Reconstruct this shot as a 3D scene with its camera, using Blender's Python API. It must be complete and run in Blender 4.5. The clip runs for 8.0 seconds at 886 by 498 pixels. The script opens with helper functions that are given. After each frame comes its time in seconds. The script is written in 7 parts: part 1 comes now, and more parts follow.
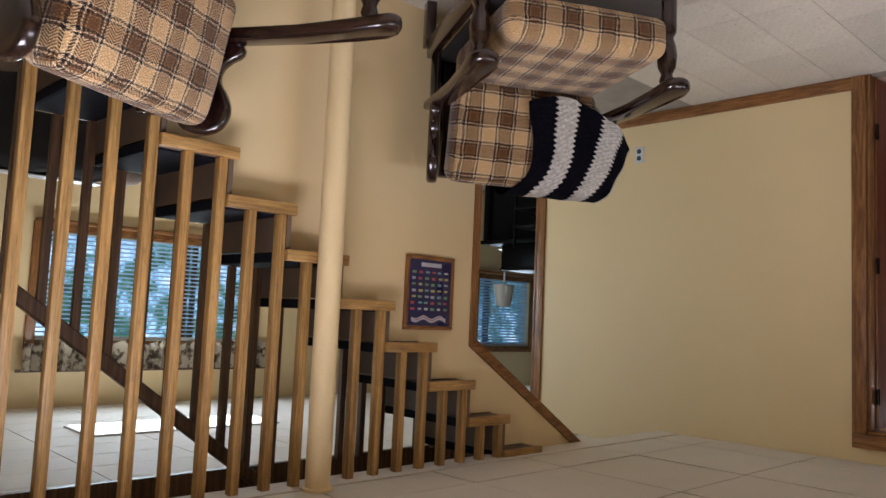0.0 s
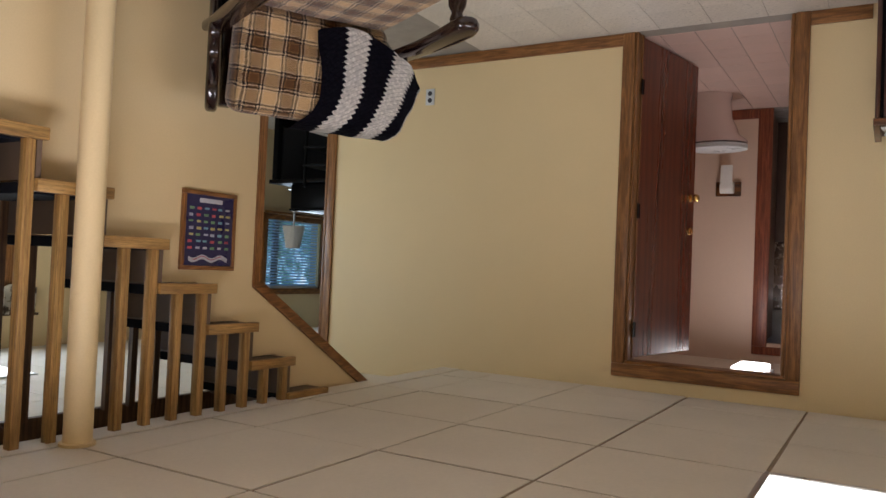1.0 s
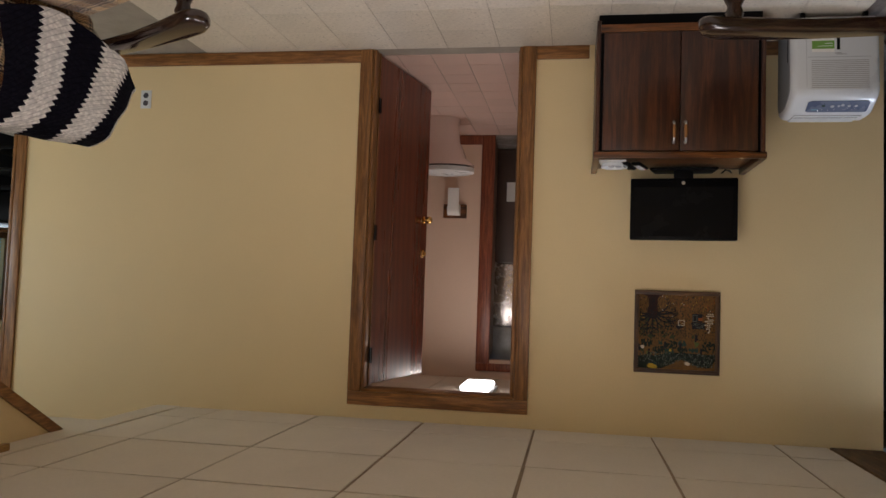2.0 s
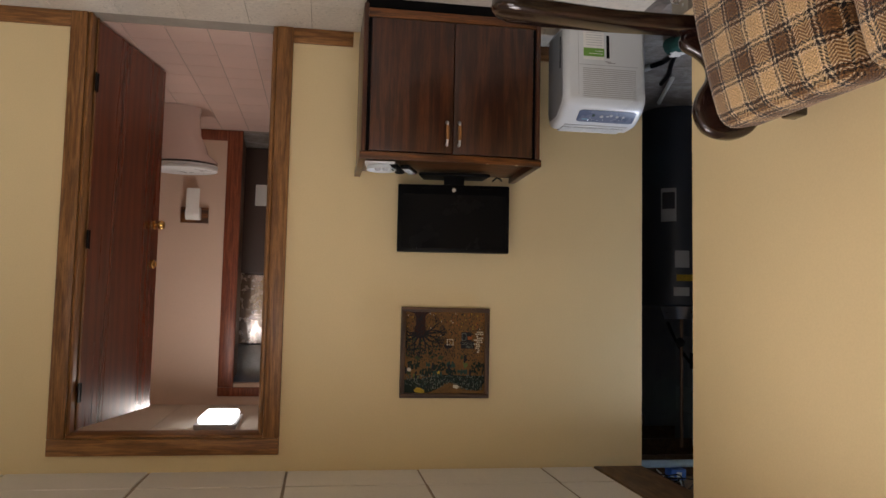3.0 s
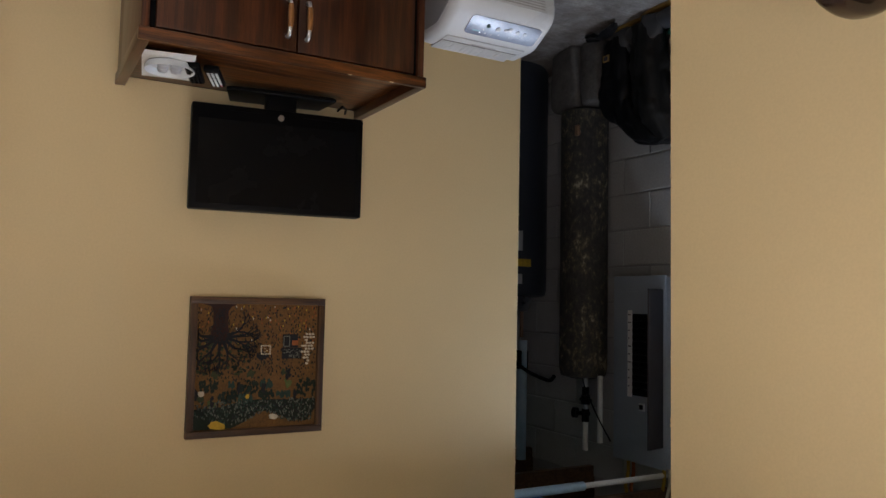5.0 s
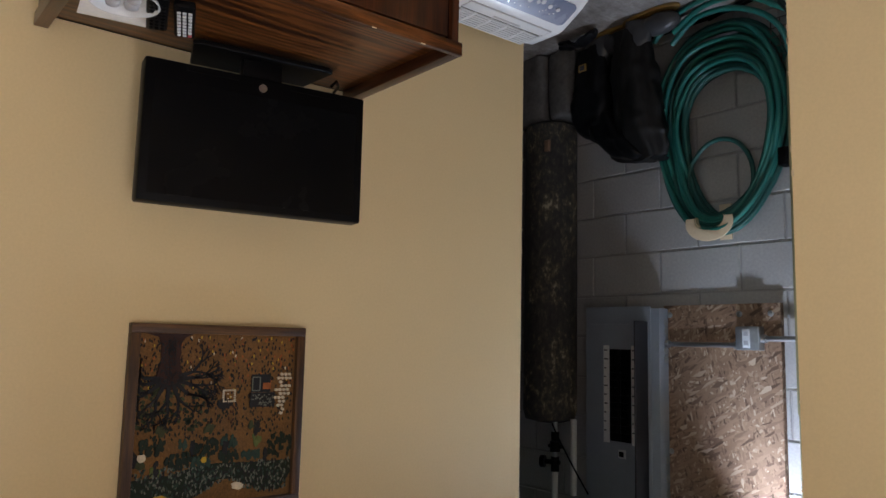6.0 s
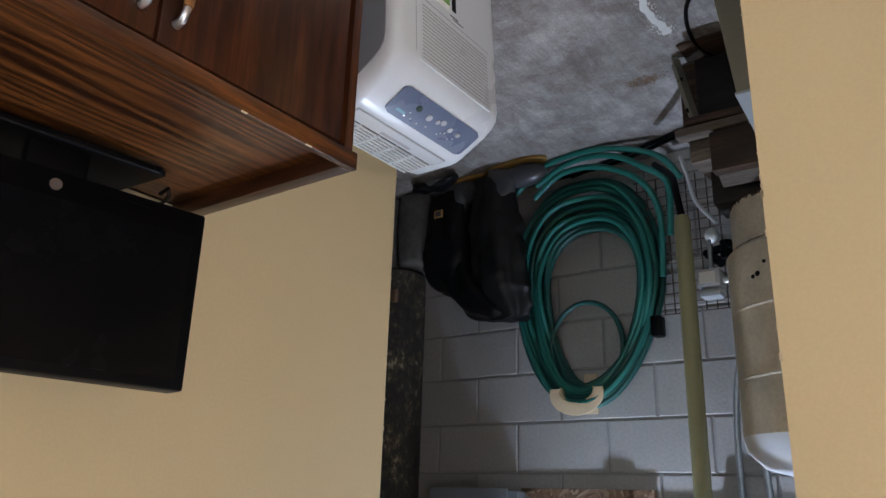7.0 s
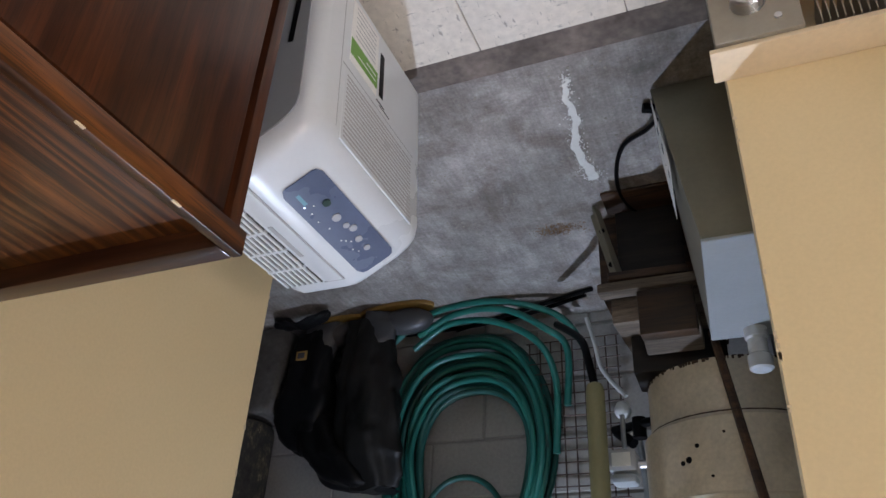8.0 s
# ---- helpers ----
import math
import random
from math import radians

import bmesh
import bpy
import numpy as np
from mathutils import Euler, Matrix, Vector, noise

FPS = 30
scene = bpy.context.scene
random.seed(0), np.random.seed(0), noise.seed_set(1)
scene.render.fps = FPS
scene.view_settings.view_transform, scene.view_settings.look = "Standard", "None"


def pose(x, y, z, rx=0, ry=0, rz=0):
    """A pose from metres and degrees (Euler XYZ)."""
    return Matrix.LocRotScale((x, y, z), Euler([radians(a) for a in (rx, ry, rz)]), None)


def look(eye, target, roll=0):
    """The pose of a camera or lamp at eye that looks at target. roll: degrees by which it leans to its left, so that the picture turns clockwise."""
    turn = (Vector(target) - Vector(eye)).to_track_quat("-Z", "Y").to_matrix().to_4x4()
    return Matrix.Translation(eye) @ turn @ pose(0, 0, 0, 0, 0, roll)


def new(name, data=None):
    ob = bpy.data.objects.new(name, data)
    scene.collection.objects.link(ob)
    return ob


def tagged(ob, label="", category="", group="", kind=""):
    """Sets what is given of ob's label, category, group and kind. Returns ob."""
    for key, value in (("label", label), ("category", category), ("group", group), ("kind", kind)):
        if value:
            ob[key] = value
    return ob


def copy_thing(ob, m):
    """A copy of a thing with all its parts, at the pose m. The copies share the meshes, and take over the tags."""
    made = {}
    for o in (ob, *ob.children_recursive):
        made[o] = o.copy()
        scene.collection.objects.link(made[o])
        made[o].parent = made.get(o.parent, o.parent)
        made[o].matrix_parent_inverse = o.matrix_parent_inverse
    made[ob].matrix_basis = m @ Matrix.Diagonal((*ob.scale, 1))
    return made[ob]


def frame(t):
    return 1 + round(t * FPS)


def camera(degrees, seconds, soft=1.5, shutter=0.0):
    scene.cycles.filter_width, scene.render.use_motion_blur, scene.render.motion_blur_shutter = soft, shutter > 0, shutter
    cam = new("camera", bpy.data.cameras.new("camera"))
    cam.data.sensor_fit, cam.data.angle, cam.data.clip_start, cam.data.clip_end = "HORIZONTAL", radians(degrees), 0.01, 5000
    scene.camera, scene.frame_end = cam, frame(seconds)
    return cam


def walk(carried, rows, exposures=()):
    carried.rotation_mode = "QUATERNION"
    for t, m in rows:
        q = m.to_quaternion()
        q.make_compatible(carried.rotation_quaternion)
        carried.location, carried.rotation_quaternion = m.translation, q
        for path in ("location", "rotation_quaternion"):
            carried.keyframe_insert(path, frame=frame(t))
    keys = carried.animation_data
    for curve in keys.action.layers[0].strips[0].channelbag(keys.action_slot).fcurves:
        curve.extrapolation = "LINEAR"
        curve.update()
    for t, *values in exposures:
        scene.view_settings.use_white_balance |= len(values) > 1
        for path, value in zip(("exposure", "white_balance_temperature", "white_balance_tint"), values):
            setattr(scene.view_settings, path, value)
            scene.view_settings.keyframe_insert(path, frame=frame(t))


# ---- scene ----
cam = camera(60.4, 8.0)
# the camera is held upside down: a roll of about 180 degrees
PATH = [
    (0, (-0.336, 0.159, 1.483), (-1.717, 1.595, 1.309), -177.4),
    (0.5, (-0.37, 0.121, 1.521), (-1.915, 1.391, 1.468), -177.5),
    (1, (-0.42, 0.192, 1.499), (-2.144, 1.206, 1.449), -177.5),
    (1.5, (-0.486, 0.298, 1.478), (-2.368, 0.971, 1.405), -177.7),
    (1.7, (-0.534, 0.328, 1.467), (-2.458, 0.866, 1.375), -177.9),
    (2.8, (-1.085, 0.409, 1.387), (-3.072, 0.233, 1.237), -178.4),
    (3, (-1.188, 0.422, 1.384), (-3.158, 0.11, 1.232), -178.8),
    (3.5, (-1.41, 0.444, 1.382), (-3.283, -0.243, 1.236), -179.1),
    (4, (-1.762, 0.437, 1.382), (-3.582, -0.383, 1.251), -179.1),
    (4.5, (-2.125, 0.493, 1.375), (-3.907, -0.406, 1.243), -178.8),
    (5.8, (-3.026, 0.55, 1.421), (-4.634, -0.623, 1.214), -178.8),
    (6, (-3.155, 0.569, 1.417), (-4.705, -0.671, 1.173), -178.7),
    (6.5, (-3.414, 0.494, 1.365), (-4.785, -0.907, 0.967), -178.7),
    (7, (-3.639, 0.347, 1.289), (-4.766, -1.179, 0.657), -178.3),
    (7.3, (-3.775, 0.293, 1.257), (-4.76, -1.268, 0.486), -177.8),
    (7.5, (-3.845, 0.229, 1.226), (-4.763, -1.334, 0.379), -177.6),
    (8, (-3.957, 0.066, 1.179), (-4.665, -1.498, 0.154), -176.8),
]
EXPOSURES = [(0, -0.26, 6000, 11), (0.5, -0.17, 5800, 11), (1, -0.22, 6150, 10), (1.5, -0.48, 6450, 10), (3, -0.26, 6650, 10), (3.5, -0.25, 6450, 9), (4, -0.28, 6450, 9), (4.5, -0.40, 6450, 9), (6, -0.17, 6400, 11), (6.5, -0.25, 6300, 10), (7, 0.10, 6100, 10), (7.5, 0.22, 6100, 10), (8, 0.25, 6150, 11)]
walk(cam, [(t, look(eye, target, roll)) for t, eye, target, roll in PATH], EXPOSURES)

# ---- light ----
scene.view_settings.exposure = 0.0
world = bpy.data.worlds.new("sky")
scene.world = world
world.use_nodes = True
wn = world.node_tree.nodes
sky = wn.new("ShaderNodeTexSky")
sky.sky_type, sky.sun_disc = "NISHITA", False
sky.sun_elevation, sky.sun_rotation = radians(45), radians(120)
wn["Background"].inputs[1].default_value = 0.12
world.node_tree.links.new(sky.outputs[0], wn["Background"].inputs[0])


def area_lamp(name, m, sx, sy, watts, colour):
    d = bpy.data.lights.new(name, "AREA")
    d.shape, d.size, d.size_y, d.energy, d.color = "RECTANGLE", sx, sy, watts, colour
    ob = new(name, d)
    ob.matrix_world = m
    return ob


WARM = (1.04, 0.955, 1.02)
area_lamp("tube_light_front", pose(-2.705, 0.24, 2.16), 1.2, 0.56, 18, WARM)
# unseen rear light, assumed and added to brighten the stair wall
area_lamp("rear_fill_light", pose(-0.84, 1.50, 2.16), 1.2, 0.56, 48, WARM)
area_lamp("back_room_light", pose(-2.7, 5.12, 2.27), 1.25, 0.4, 26, (1.0, 0.95, 0.88))
area_lamp("window_daylight", pose(-3.02, 6.30, 1.39, -90, 0, 0), 1.7, 0.8, 45, (0.82, 0.92, 1.0))
area_lamp("far_window_daylight", pose(-7.37, 6.30, 1.42, -90, 0, 0), 0.9, 0.75, 16, (0.75, 0.88, 1.0))
area_lamp("bath_light", pose(-6.45, 1.06, 2.09), 0.4, 0.24, 9.5, (1.0, 0.90, 0.86))
d = bpy.data.lights.new("utility_bulb", "POINT")
d.energy, d.color, d.shadow_soft_size = 94, (0.68, 0.79, 1.0), 0.03
new("utility_bulb", d).location = (-4.72, -2.03, 2.42)

# ---- materials ----
def nodes_of(name):
    m = bpy.data.materials.new(name)
    m.use_nodes = True
    return m, m.node_tree.nodes, m.node_tree.links, m.node_tree.nodes["Principled BSDF"]


def math_node(n, l, op, a, b=None):
    k = n.new("ShaderNodeMath")
    k.operation = op
    for i, v in enumerate((a, b)):
        if v is None:
            continue
        if isinstance(v, (int, float)):
            k.inputs[i].default_value = v
        else:
            l.new(v, k.inputs[i])
    return k.outputs[0]


def ramp(n, l, fac, stops, constant=False):
    r = n.new("ShaderNodeValToRGB")
    e = r.color_ramp.elements
    r.color_ramp.interpolation = "CONSTANT" if constant else "LINEAR"
    while len(e) < len(stops):
        e.new(0.5)
    for k, (p, c) in zip(e, stops):
        k.position, k.color = p, (*c, 1)
    l.new(fac, r.inputs[0])
    return r.outputs[0]


def spread(n, l, value, lo, hi, a=0.25, b=0.75):
    mr = n.new("ShaderNodeMapRange")
    for i, v in enumerate((a, b, lo, hi)):
        mr.inputs[i + 1].default_value = v
    l.new(value, mr.inputs[0])
    return mr.outputs[0]


def noise_out(n, l, vec, scale, detail=4.0, rough=0.55, dist=0.0):
    t = n.new("ShaderNodeTexNoise")
    t.inputs["Scale"].default_value, t.inputs["Detail"].default_value = scale, detail
    t.inputs["Roughness"].default_value, t.inputs["Distortion"].default_value = rough, dist
    l.new(vec, t.inputs[0])
    return t.outputs[0]


def coords(n, l, stretch=(1, 1, 1), kind="Object", turn=(0, 0, 0)):
    tc, mp = n.new("ShaderNodeTexCoord"), n.new("ShaderNodeMapping")
    mp.inputs["Scale"].default_value = stretch
    mp.inputs["Rotation"].default_value = [radians(a) for a in turn]
    l.new(tc.outputs[kind], mp.inputs[0])
    return mp.outputs[0]


def bump(n, l, b, height, strength, dist=0.002):
    bp = n.new("ShaderNodeBump")
    bp.inputs["Strength"].default_value, bp.inputs["Distance"].default_value = strength, dist
    l.new(height, bp.inputs["Height"])
    l.new(bp.outputs[0], b.inputs["Normal"])


def scaled(n, l, colour, factor):
    sc = n.new("ShaderNodeVectorMath")
    sc.operation = "SCALE"
    if isinstance(colour, tuple):
        sc.inputs[0].default_value = colour[:3]
    else:
        l.new(colour, sc.inputs[0])
    l.new(factor, sc.inputs["Scale"])
    return sc.outputs[0]


def mat(name, colour, rough=0.6, metal=0.0, vary=0.12, scale=6.0, grain=0.05, relief=0.15, grain_scale=90.0, stretch=(1, 1, 1), spec=0.5, pieces=0.0, wear=0.08):
    """A surface with broad variation and fine grain, in object metres. pieces: how far alike pieces differ."""
    m, n, l, b = nodes_of(name)
    b.inputs["Metallic"].default_value, b.inputs["Specular IOR Level"].default_value = metal, spec
    v = coords(n, l, stretch)
    big, fine = noise_out(n, l, v, scale), noise_out(n, l, v, grain_scale, 3)
    k = math_node(n, l, "MULTIPLY", spread(n, l, big, 1 - vary, 1 + vary), spread(n, l, fine, 1 - grain, 1 + grain))
    if pieces:
        oi = n.new("ShaderNodeObjectInfo")
        k = math_node(n, l, "MULTIPLY", k, spread(n, l, oi.outputs["Random"], 1 - pieces, 1 + pieces, 0, 1))
    l.new(scaled(n, l, colour, k), b.inputs["Base Color"])
    l.new(spread(n, l, big, max(rough - wear, 0.03), min(rough + wear, 1)), b.inputs["Roughness"])
    if relief:
        bump(n, l, b, fine, relief)
    return m


def wood(name, dark, light, rough=0.4, along="Z", ring=9.0, fine=90.0, coat=0.0, pieces=0.1, streak=0.3):
    """Stained timber: long wavy figure and open pores along one axis."""
    m, n, l, b = nodes_of(name)
    s = {"X": (0.09, 1, 1), "Y": (1, 0.09, 1), "Z": (1, 1, 0.09)}[along]
    v = coords(n, l, s)
    fig = noise_out(n, l, v, ring, 5, 0.6, 1.6)
    pore = noise_out(n, l, v, fine, 3, 0.6)
    w = n.new("ShaderNodeTexWave")
    w.inputs["Scale"].default_value, w.inputs["Distortion"].default_value = ring * 1.9, 17
    w.inputs["Detail"].default_value, w.inputs["Detail Scale"].default_value = 4, 0.8
    l.new(v, w.inputs[0])
    f = math_node(n, l, "ADD", math_node(n, l, "MULTIPLY", fig, 0.6), math_node(n, l, "MULTIPLY", w.outputs["Fac"], 0.4))
    c = ramp(n, l, f, [(0.25, dark), (0.5, [(a + d) / 2 for a, d in zip(dark, light)]), (0.75, light)])
    oi = n.new("ShaderNodeObjectInfo")
    thin = {"X": (0.02, 1, 1), "Y": (1, 0.02, 1), "Z": (1, 1, 0.02)}[along]
    lines = noise_out(n, l, coords(n, l, thin), 150, 4, 0.7, 0.3)
    dashes = noise_out(n, l, coords(n, l, [a if a == 1 else 0.05 for a in thin]), 420, 2, 0.5)
    pore_k = math_node(n, l, "MULTIPLY", spread(n, l, pore, 0.72, 1.15), spread(n, l, lines, 1 - streak, 1 + streak * 0.5, 0.35, 0.62))
    pore_k = math_node(n, l, "MULTIPLY", pore_k, spread(n, l, dashes, 1 - streak, 1.04, 0.36, 0.48))
    k = math_node(n, l, "MULTIPLY", pore_k, spread(n, l, oi.outputs["Random"], 1 - pieces, 1 + pieces, 0, 1))
    l.new(scaled(n, l, c, k), b.inputs["Base Color"])
    l.new(spread(n, l, fig, rough - 0.07, rough + 0.1), b.inputs["Roughness"])
    b.inputs["Coat Weight"].default_value, b.inputs["Coat Roughness"].default_value = coat, 0.12
    bump(n, l, b, pore, 0.18, 0.0015)
    return m


def plaid():
    """Coarse wool plaid in a herringbone weave: cream, tan and brown checks crossed by dark and cream lines."""
    m, n, l, b = nodes_of("brown_plaid_wool")
    u = coords(n, l, (1, 1, 1), "UV")
    wob, shag, fuzz = noise_out(n, l, u, 14, 2), noise_out(n, l, u, 150, 2), noise_out(n, l, u, 230, 3)
    sep = n.new("ShaderNodeSeparateXYZ")
    l.new(u, sep.inputs[0])
    cream, ground, tan, brown, dark = (0.70, 0.54, 0.36), (0.60, 0.425, 0.225), (0.31, 0.168, 0.060), (0.150, 0.068, 0.020), (0.012, 0.007, 0.006)
    stops = [(0.0, ground), (0.24, cream), (0.28, dark), (0.34, cream), (0.38, dark), (0.44, tan), (0.47, brown), (0.68, tan), (0.71, dark), (0.77, cream), (0.81, dark), (0.87, cream), (0.91, ground)]
    halves = []
    for axis, period in ((0, 0.150), (1, 0.146)):
        p = math_node(n, l, "ADD", sep.outputs[axis], math_node(n, l, "MULTIPLY", wob, 0.020))
        p = math_node(n, l, "ADD", p, math_node(n, l, "MULTIPLY", shag, 0.014))
        halves.append(ramp(n, l, math_node(n, l, "FRACT", math_node(n, l, "DIVIDE", p, period)), stops, True))
    zig = math_node(n, l, "ABSOLUTE", math_node(n, l, "SUBTRACT", math_node(n, l, "FRACT", math_node(n, l, "DIVIDE", sep.outputs[0], 0.044)), 0.5))
    rows = math_node(n, l, "ADD", math_node(n, l, "ADD", sep.outputs[1], math_node(n, l, "MULTIPLY", zig, 0.034)), math_node(n, l, "MULTIPLY", fuzz, 0.006))
    twill = math_node(n, l, "FRACT", math_node(n, l, "MULTIPLY", rows, 108))
    pick = spread(n, l, twill, 0.06, 0.94, 0.42, 0.58)
    blend = n.new("ShaderNodeMixRGB")
    l.new(pick, blend.inputs[0])
    l.new(halves[0], blend.inputs[1]), l.new(halves[1], blend.inputs[2])
    both = n.new("ShaderNodeMixRGB")
    both.blend_type = "MULTIPLY"
    both.inputs[0].default_value = 1.0
    l.new(halves[0], both.inputs[1]), l.new(halves[1], both.inputs[2])
    mixed = n.new("ShaderNodeMixRGB")
    mixed.inputs[0].default_value = 0.36
    l.new(blend.outputs[0], mixed.inputs[1]), l.new(both.outputs[0], mixed.inputs[2])
    ridge = spread(n, l, math_node(n, l, "ABSOLUTE", math_node(n, l, "SUBTRACT", twill, 0.5)), 1.1, 0.62, 0.25, 0.5)
    k = math_node(n, l, "MULTIPLY", spread(n, l, fuzz, 0.25, 1.62), math_node(n, l, "MULTIPLY", ridge, spread(n, l, noise_out(n, l, u, 5), 0.88, 1.1)))
    l.new(scaled(n, l, mixed.outputs[0], k), b.inputs["Base Color"])
    b.inputs["Roughness"].default_value, b.inputs["Specular IOR Level"].default_value = 0.95, 0.15
    b.inputs["Sheen Weight"].default_value = 0.2
    bump(n, l, b, math_node(n, l, "ADD", fuzz, math_node(n, l, "MULTIPLY", ridge, 0.6)), 0.7, 0.004)
    return m


def crochet():
    """Black and white crocheted stripes with scalloped edges and open stitches."""
    m, n, l, b = nodes_of("black_and_white_crochet")
    u = coords(n, l, (1, 1, 1), "UV")
    sep = n.new("ShaderNodeSeparateXYZ")
    l.new(u, sep.inputs[0])
    rows = math_node(n, l, "ABSOLUTE", math_node(n, l, "SUBTRACT", math_node(n, l, "FRACT", math_node(n, l, "MULTIPLY", sep.outputs[1], 42)), 0.5))
    x = math_node(n, l, "ADD", sep.outputs[0], math_node(n, l, "MULTIPLY", rows, 0.030))
    f = math_node(n, l, "FRACT", math_node(n, l, "DIVIDE", x, 0.17))
    c = ramp(n, l, f, [(0.0, (0.010, 0.009, 0.015)), (0.52, (0.95, 0.91, 0.84))], True)
    vo = n.new("ShaderNodeTexVoronoi")
    vo.inputs["Scale"].default_value = 75
    l.new(u, vo.inputs[0])
    slit = math_node(n, l, "FRACT", math_node(n, l, "ADD", math_node(n, l, "MULTIPLY", sep.outputs[1], 42), math_node(n, l, "MULTIPLY", sep.outputs[0], 38)))
    # shade in the slits between stitches is multiplied into the colour
    c = scaled(n, l, c, spread(n, l, slit, 0.55, 1.0, 0.0, 0.2))
    l.new(scaled(n, l, c, spread(n, l, vo.outputs["Distance"], 1.15, 0.8, 0.1, 0.7)), b.inputs["Base Color"])
    b.inputs["Roughness"].default_value, b.inputs["Specular IOR Level"].default_value = 0.95, 0.1
    bump(n, l, b, vo.outputs["Distance"], 0.9, 0.008)
    return m


def osb():
    """Pressed wood strands of many tones, each at its own angle."""
    m, n, l, b = nodes_of("strand_board")
    cols, fac = None, None
    for turn, sc in ((25, 1.0), (-40, 1.15), (80, 0.9), (-12, 1.3), (60, 0.8)):
        mp = n.new("ShaderNodeMapping")
        mp.inputs["Scale"].default_value = (85 * sc, 85 * sc, 22 * sc)
        l.new(coords(n, l, (1, 1, 1), "Object", (0, turn, 0)), mp.inputs[0])
        v = mp.outputs[0]
        vo = n.new("ShaderNodeTexVoronoi")
        vo.inputs["Scale"].default_value = 1.0
        l.new(v, vo.inputs[0])
        sp = n.new("ShaderNodeSeparateColor")
        l.new(vo.outputs["Color"], sp.inputs[0])
        c = ramp(n, l, sp.outputs[0], [(0.0, (0.11, 0.065, 0.04)), (0.25, (0.25, 0.155, 0.10)), (0.85, (0.33, 0.215, 0.14)), (0.97, (0.52, 0.40, 0.29))])
        if cols is None:
            cols = c
        else:
            mx = n.new("ShaderNodeMixRGB")
            l.new(math_node(n, l, "GREATER_THAN", sp.outputs[1], 0.62), mx.inputs[0])
            l.new(cols, mx.inputs[1]), l.new(c, mx.inputs[2])
            cols = mx.outputs[0]
        fac = vo.outputs["Distance"]
    l.new(cols, b.inputs["Base Color"])
    b.inputs["Roughness"].default_value = 0.75
    bump(n, l, b, fac, 0.3, 0.003)
    return m


def rusty():
    """An old dark tank: flaking paint over rust, pale scale in patches."""
    m, n, l, b = nodes_of("flaking_dark_tank")
    v = coords(n, l)
    a, c = noise_out(n, l, v, 5, 6, 0.7), noise_out(n, l, coords(n, l, (1, 1, 0.6)), 42, 5, 0.75)
    f = math_node(n, l, "ADD", math_node(n, l, "MULTIPLY", a, 0.5), math_node(n, l, "MULTIPLY", c, 0.5))
    l.new(ramp(n, l, f, [(0.38, (0.018, 0.017, 0.016)), (0.51, (0.040, 0.036, 0.031)), (0.565, (0.10, 0.083, 0.05)), (0.62, (0.33, 0.29, 0.20))]), b.inputs["Base Color"])
    b.inputs["Roughness"].default_value = 0.8
    bump(n, l, b, f, 0.5, 0.006)
    return m


def stained_concrete():
    m, n, l, b = nodes_of("stained_concrete")
    v = coords(n, l)
    a, c, d = noise_out(n, l, v, 1.7, 6, 0.65, 0.6), noise_out(n, l, v, 13, 6, 0.7), noise_out(n, l, v, 120, 3)
    f = math_node(n, l, "ADD", math_node(n, l, "MULTIPLY", a, 0.6), math_node(n, l, "MULTIPLY", c, 0.4))
    base = ramp(n, l, f, [(0.33, (0.085, 0.070, 0.058)), (0.44, (0.215, 0.192, 0.172)), (0.53, (0.325, 0.300, 0.280)), (0.64, (0.50, 0.475, 0.455))])
    e = noise_out(n, l, v, 4.2, 8, 0.72, 0.8)
    brown = n.new("ShaderNodeMixRGB")
    l.new(spread(n, l, e, 0.0, 0.75, 0.50, 0.66), brown.inputs[0])
    l.new(base, brown.inputs[1])
    brown.inputs[2].default_value = (0.17, 0.135, 0.112, 1)
    speck = noise_out(n, l, v, 62, 6, 0.8)
    pale = n.new("ShaderNodeMixRGB")
    l.new(spread(n, l, speck, 0.0, 0.6, 0.62, 0.70), pale.inputs[0])
    l.new(brown.outputs[0], pale.inputs[1])
    pale.inputs[2].default_value = (0.52, 0.50, 0.49, 1)
    pit = spread(n, l, noise_out(n, l, v, 90, 6, 0.8), 0.55, 1.0, 0.33, 0.39)
    drag = noise_out(n, l, coords(n, l, (1, 0.12, 1), turn=(0, 0, 0.6)), 55, 5, 0.75, 0.4)
    fine = math_node(n, l, "MULTIPLY", spread(n, l, d, 0.80, 1.16), spread(n, l, drag, 0.86, 1.12, 0.36, 0.62))
    l.new(scaled(n, l, pale.outputs[0], math_node(n, l, "MULTIPLY", pit, fine)), b.inputs["Base Color"])
    l.new(spread(n, l, c, 0.6, 0.95), b.inputs["Roughness"])
    bump(n, l, b, math_node(n, l, "ADD", c, math_node(n, l, "MULTIPLY", d, 0.5)), 0.35, 0.004)
    return m


def foliage_backdrop():
    """Bright trees and sky, far outside the windows."""
    m, n, l, b = nodes_of("daylight_foliage")
    v = coords(n, l)
    f = math_node(n, l, "ADD", math_node(n, l, "MULTIPLY", noise_out(n, l, v, 2.2, 3), 0.55), math_node(n, l, "MULTIPLY", noise_out(n, l, v, 11, 5, 0.7), 0.45))
    c = ramp(n, l, f, [(0.40, (0.02, 0.05, 0.05)), (0.49, (0.06, 0.17, 0.12)), (0.53, (0.20, 0.42, 0.62)), (0.60, (0.58, 0.80, 1.0)), (0.70, (1.0, 1.0, 1.0))])
    l.new(c, b.inputs["Emission Color"])
    b.inputs["Base Color"].default_value = (0, 0, 0, 1)
    b.inputs["Emission Strength"].default_value = 1.5
    return m


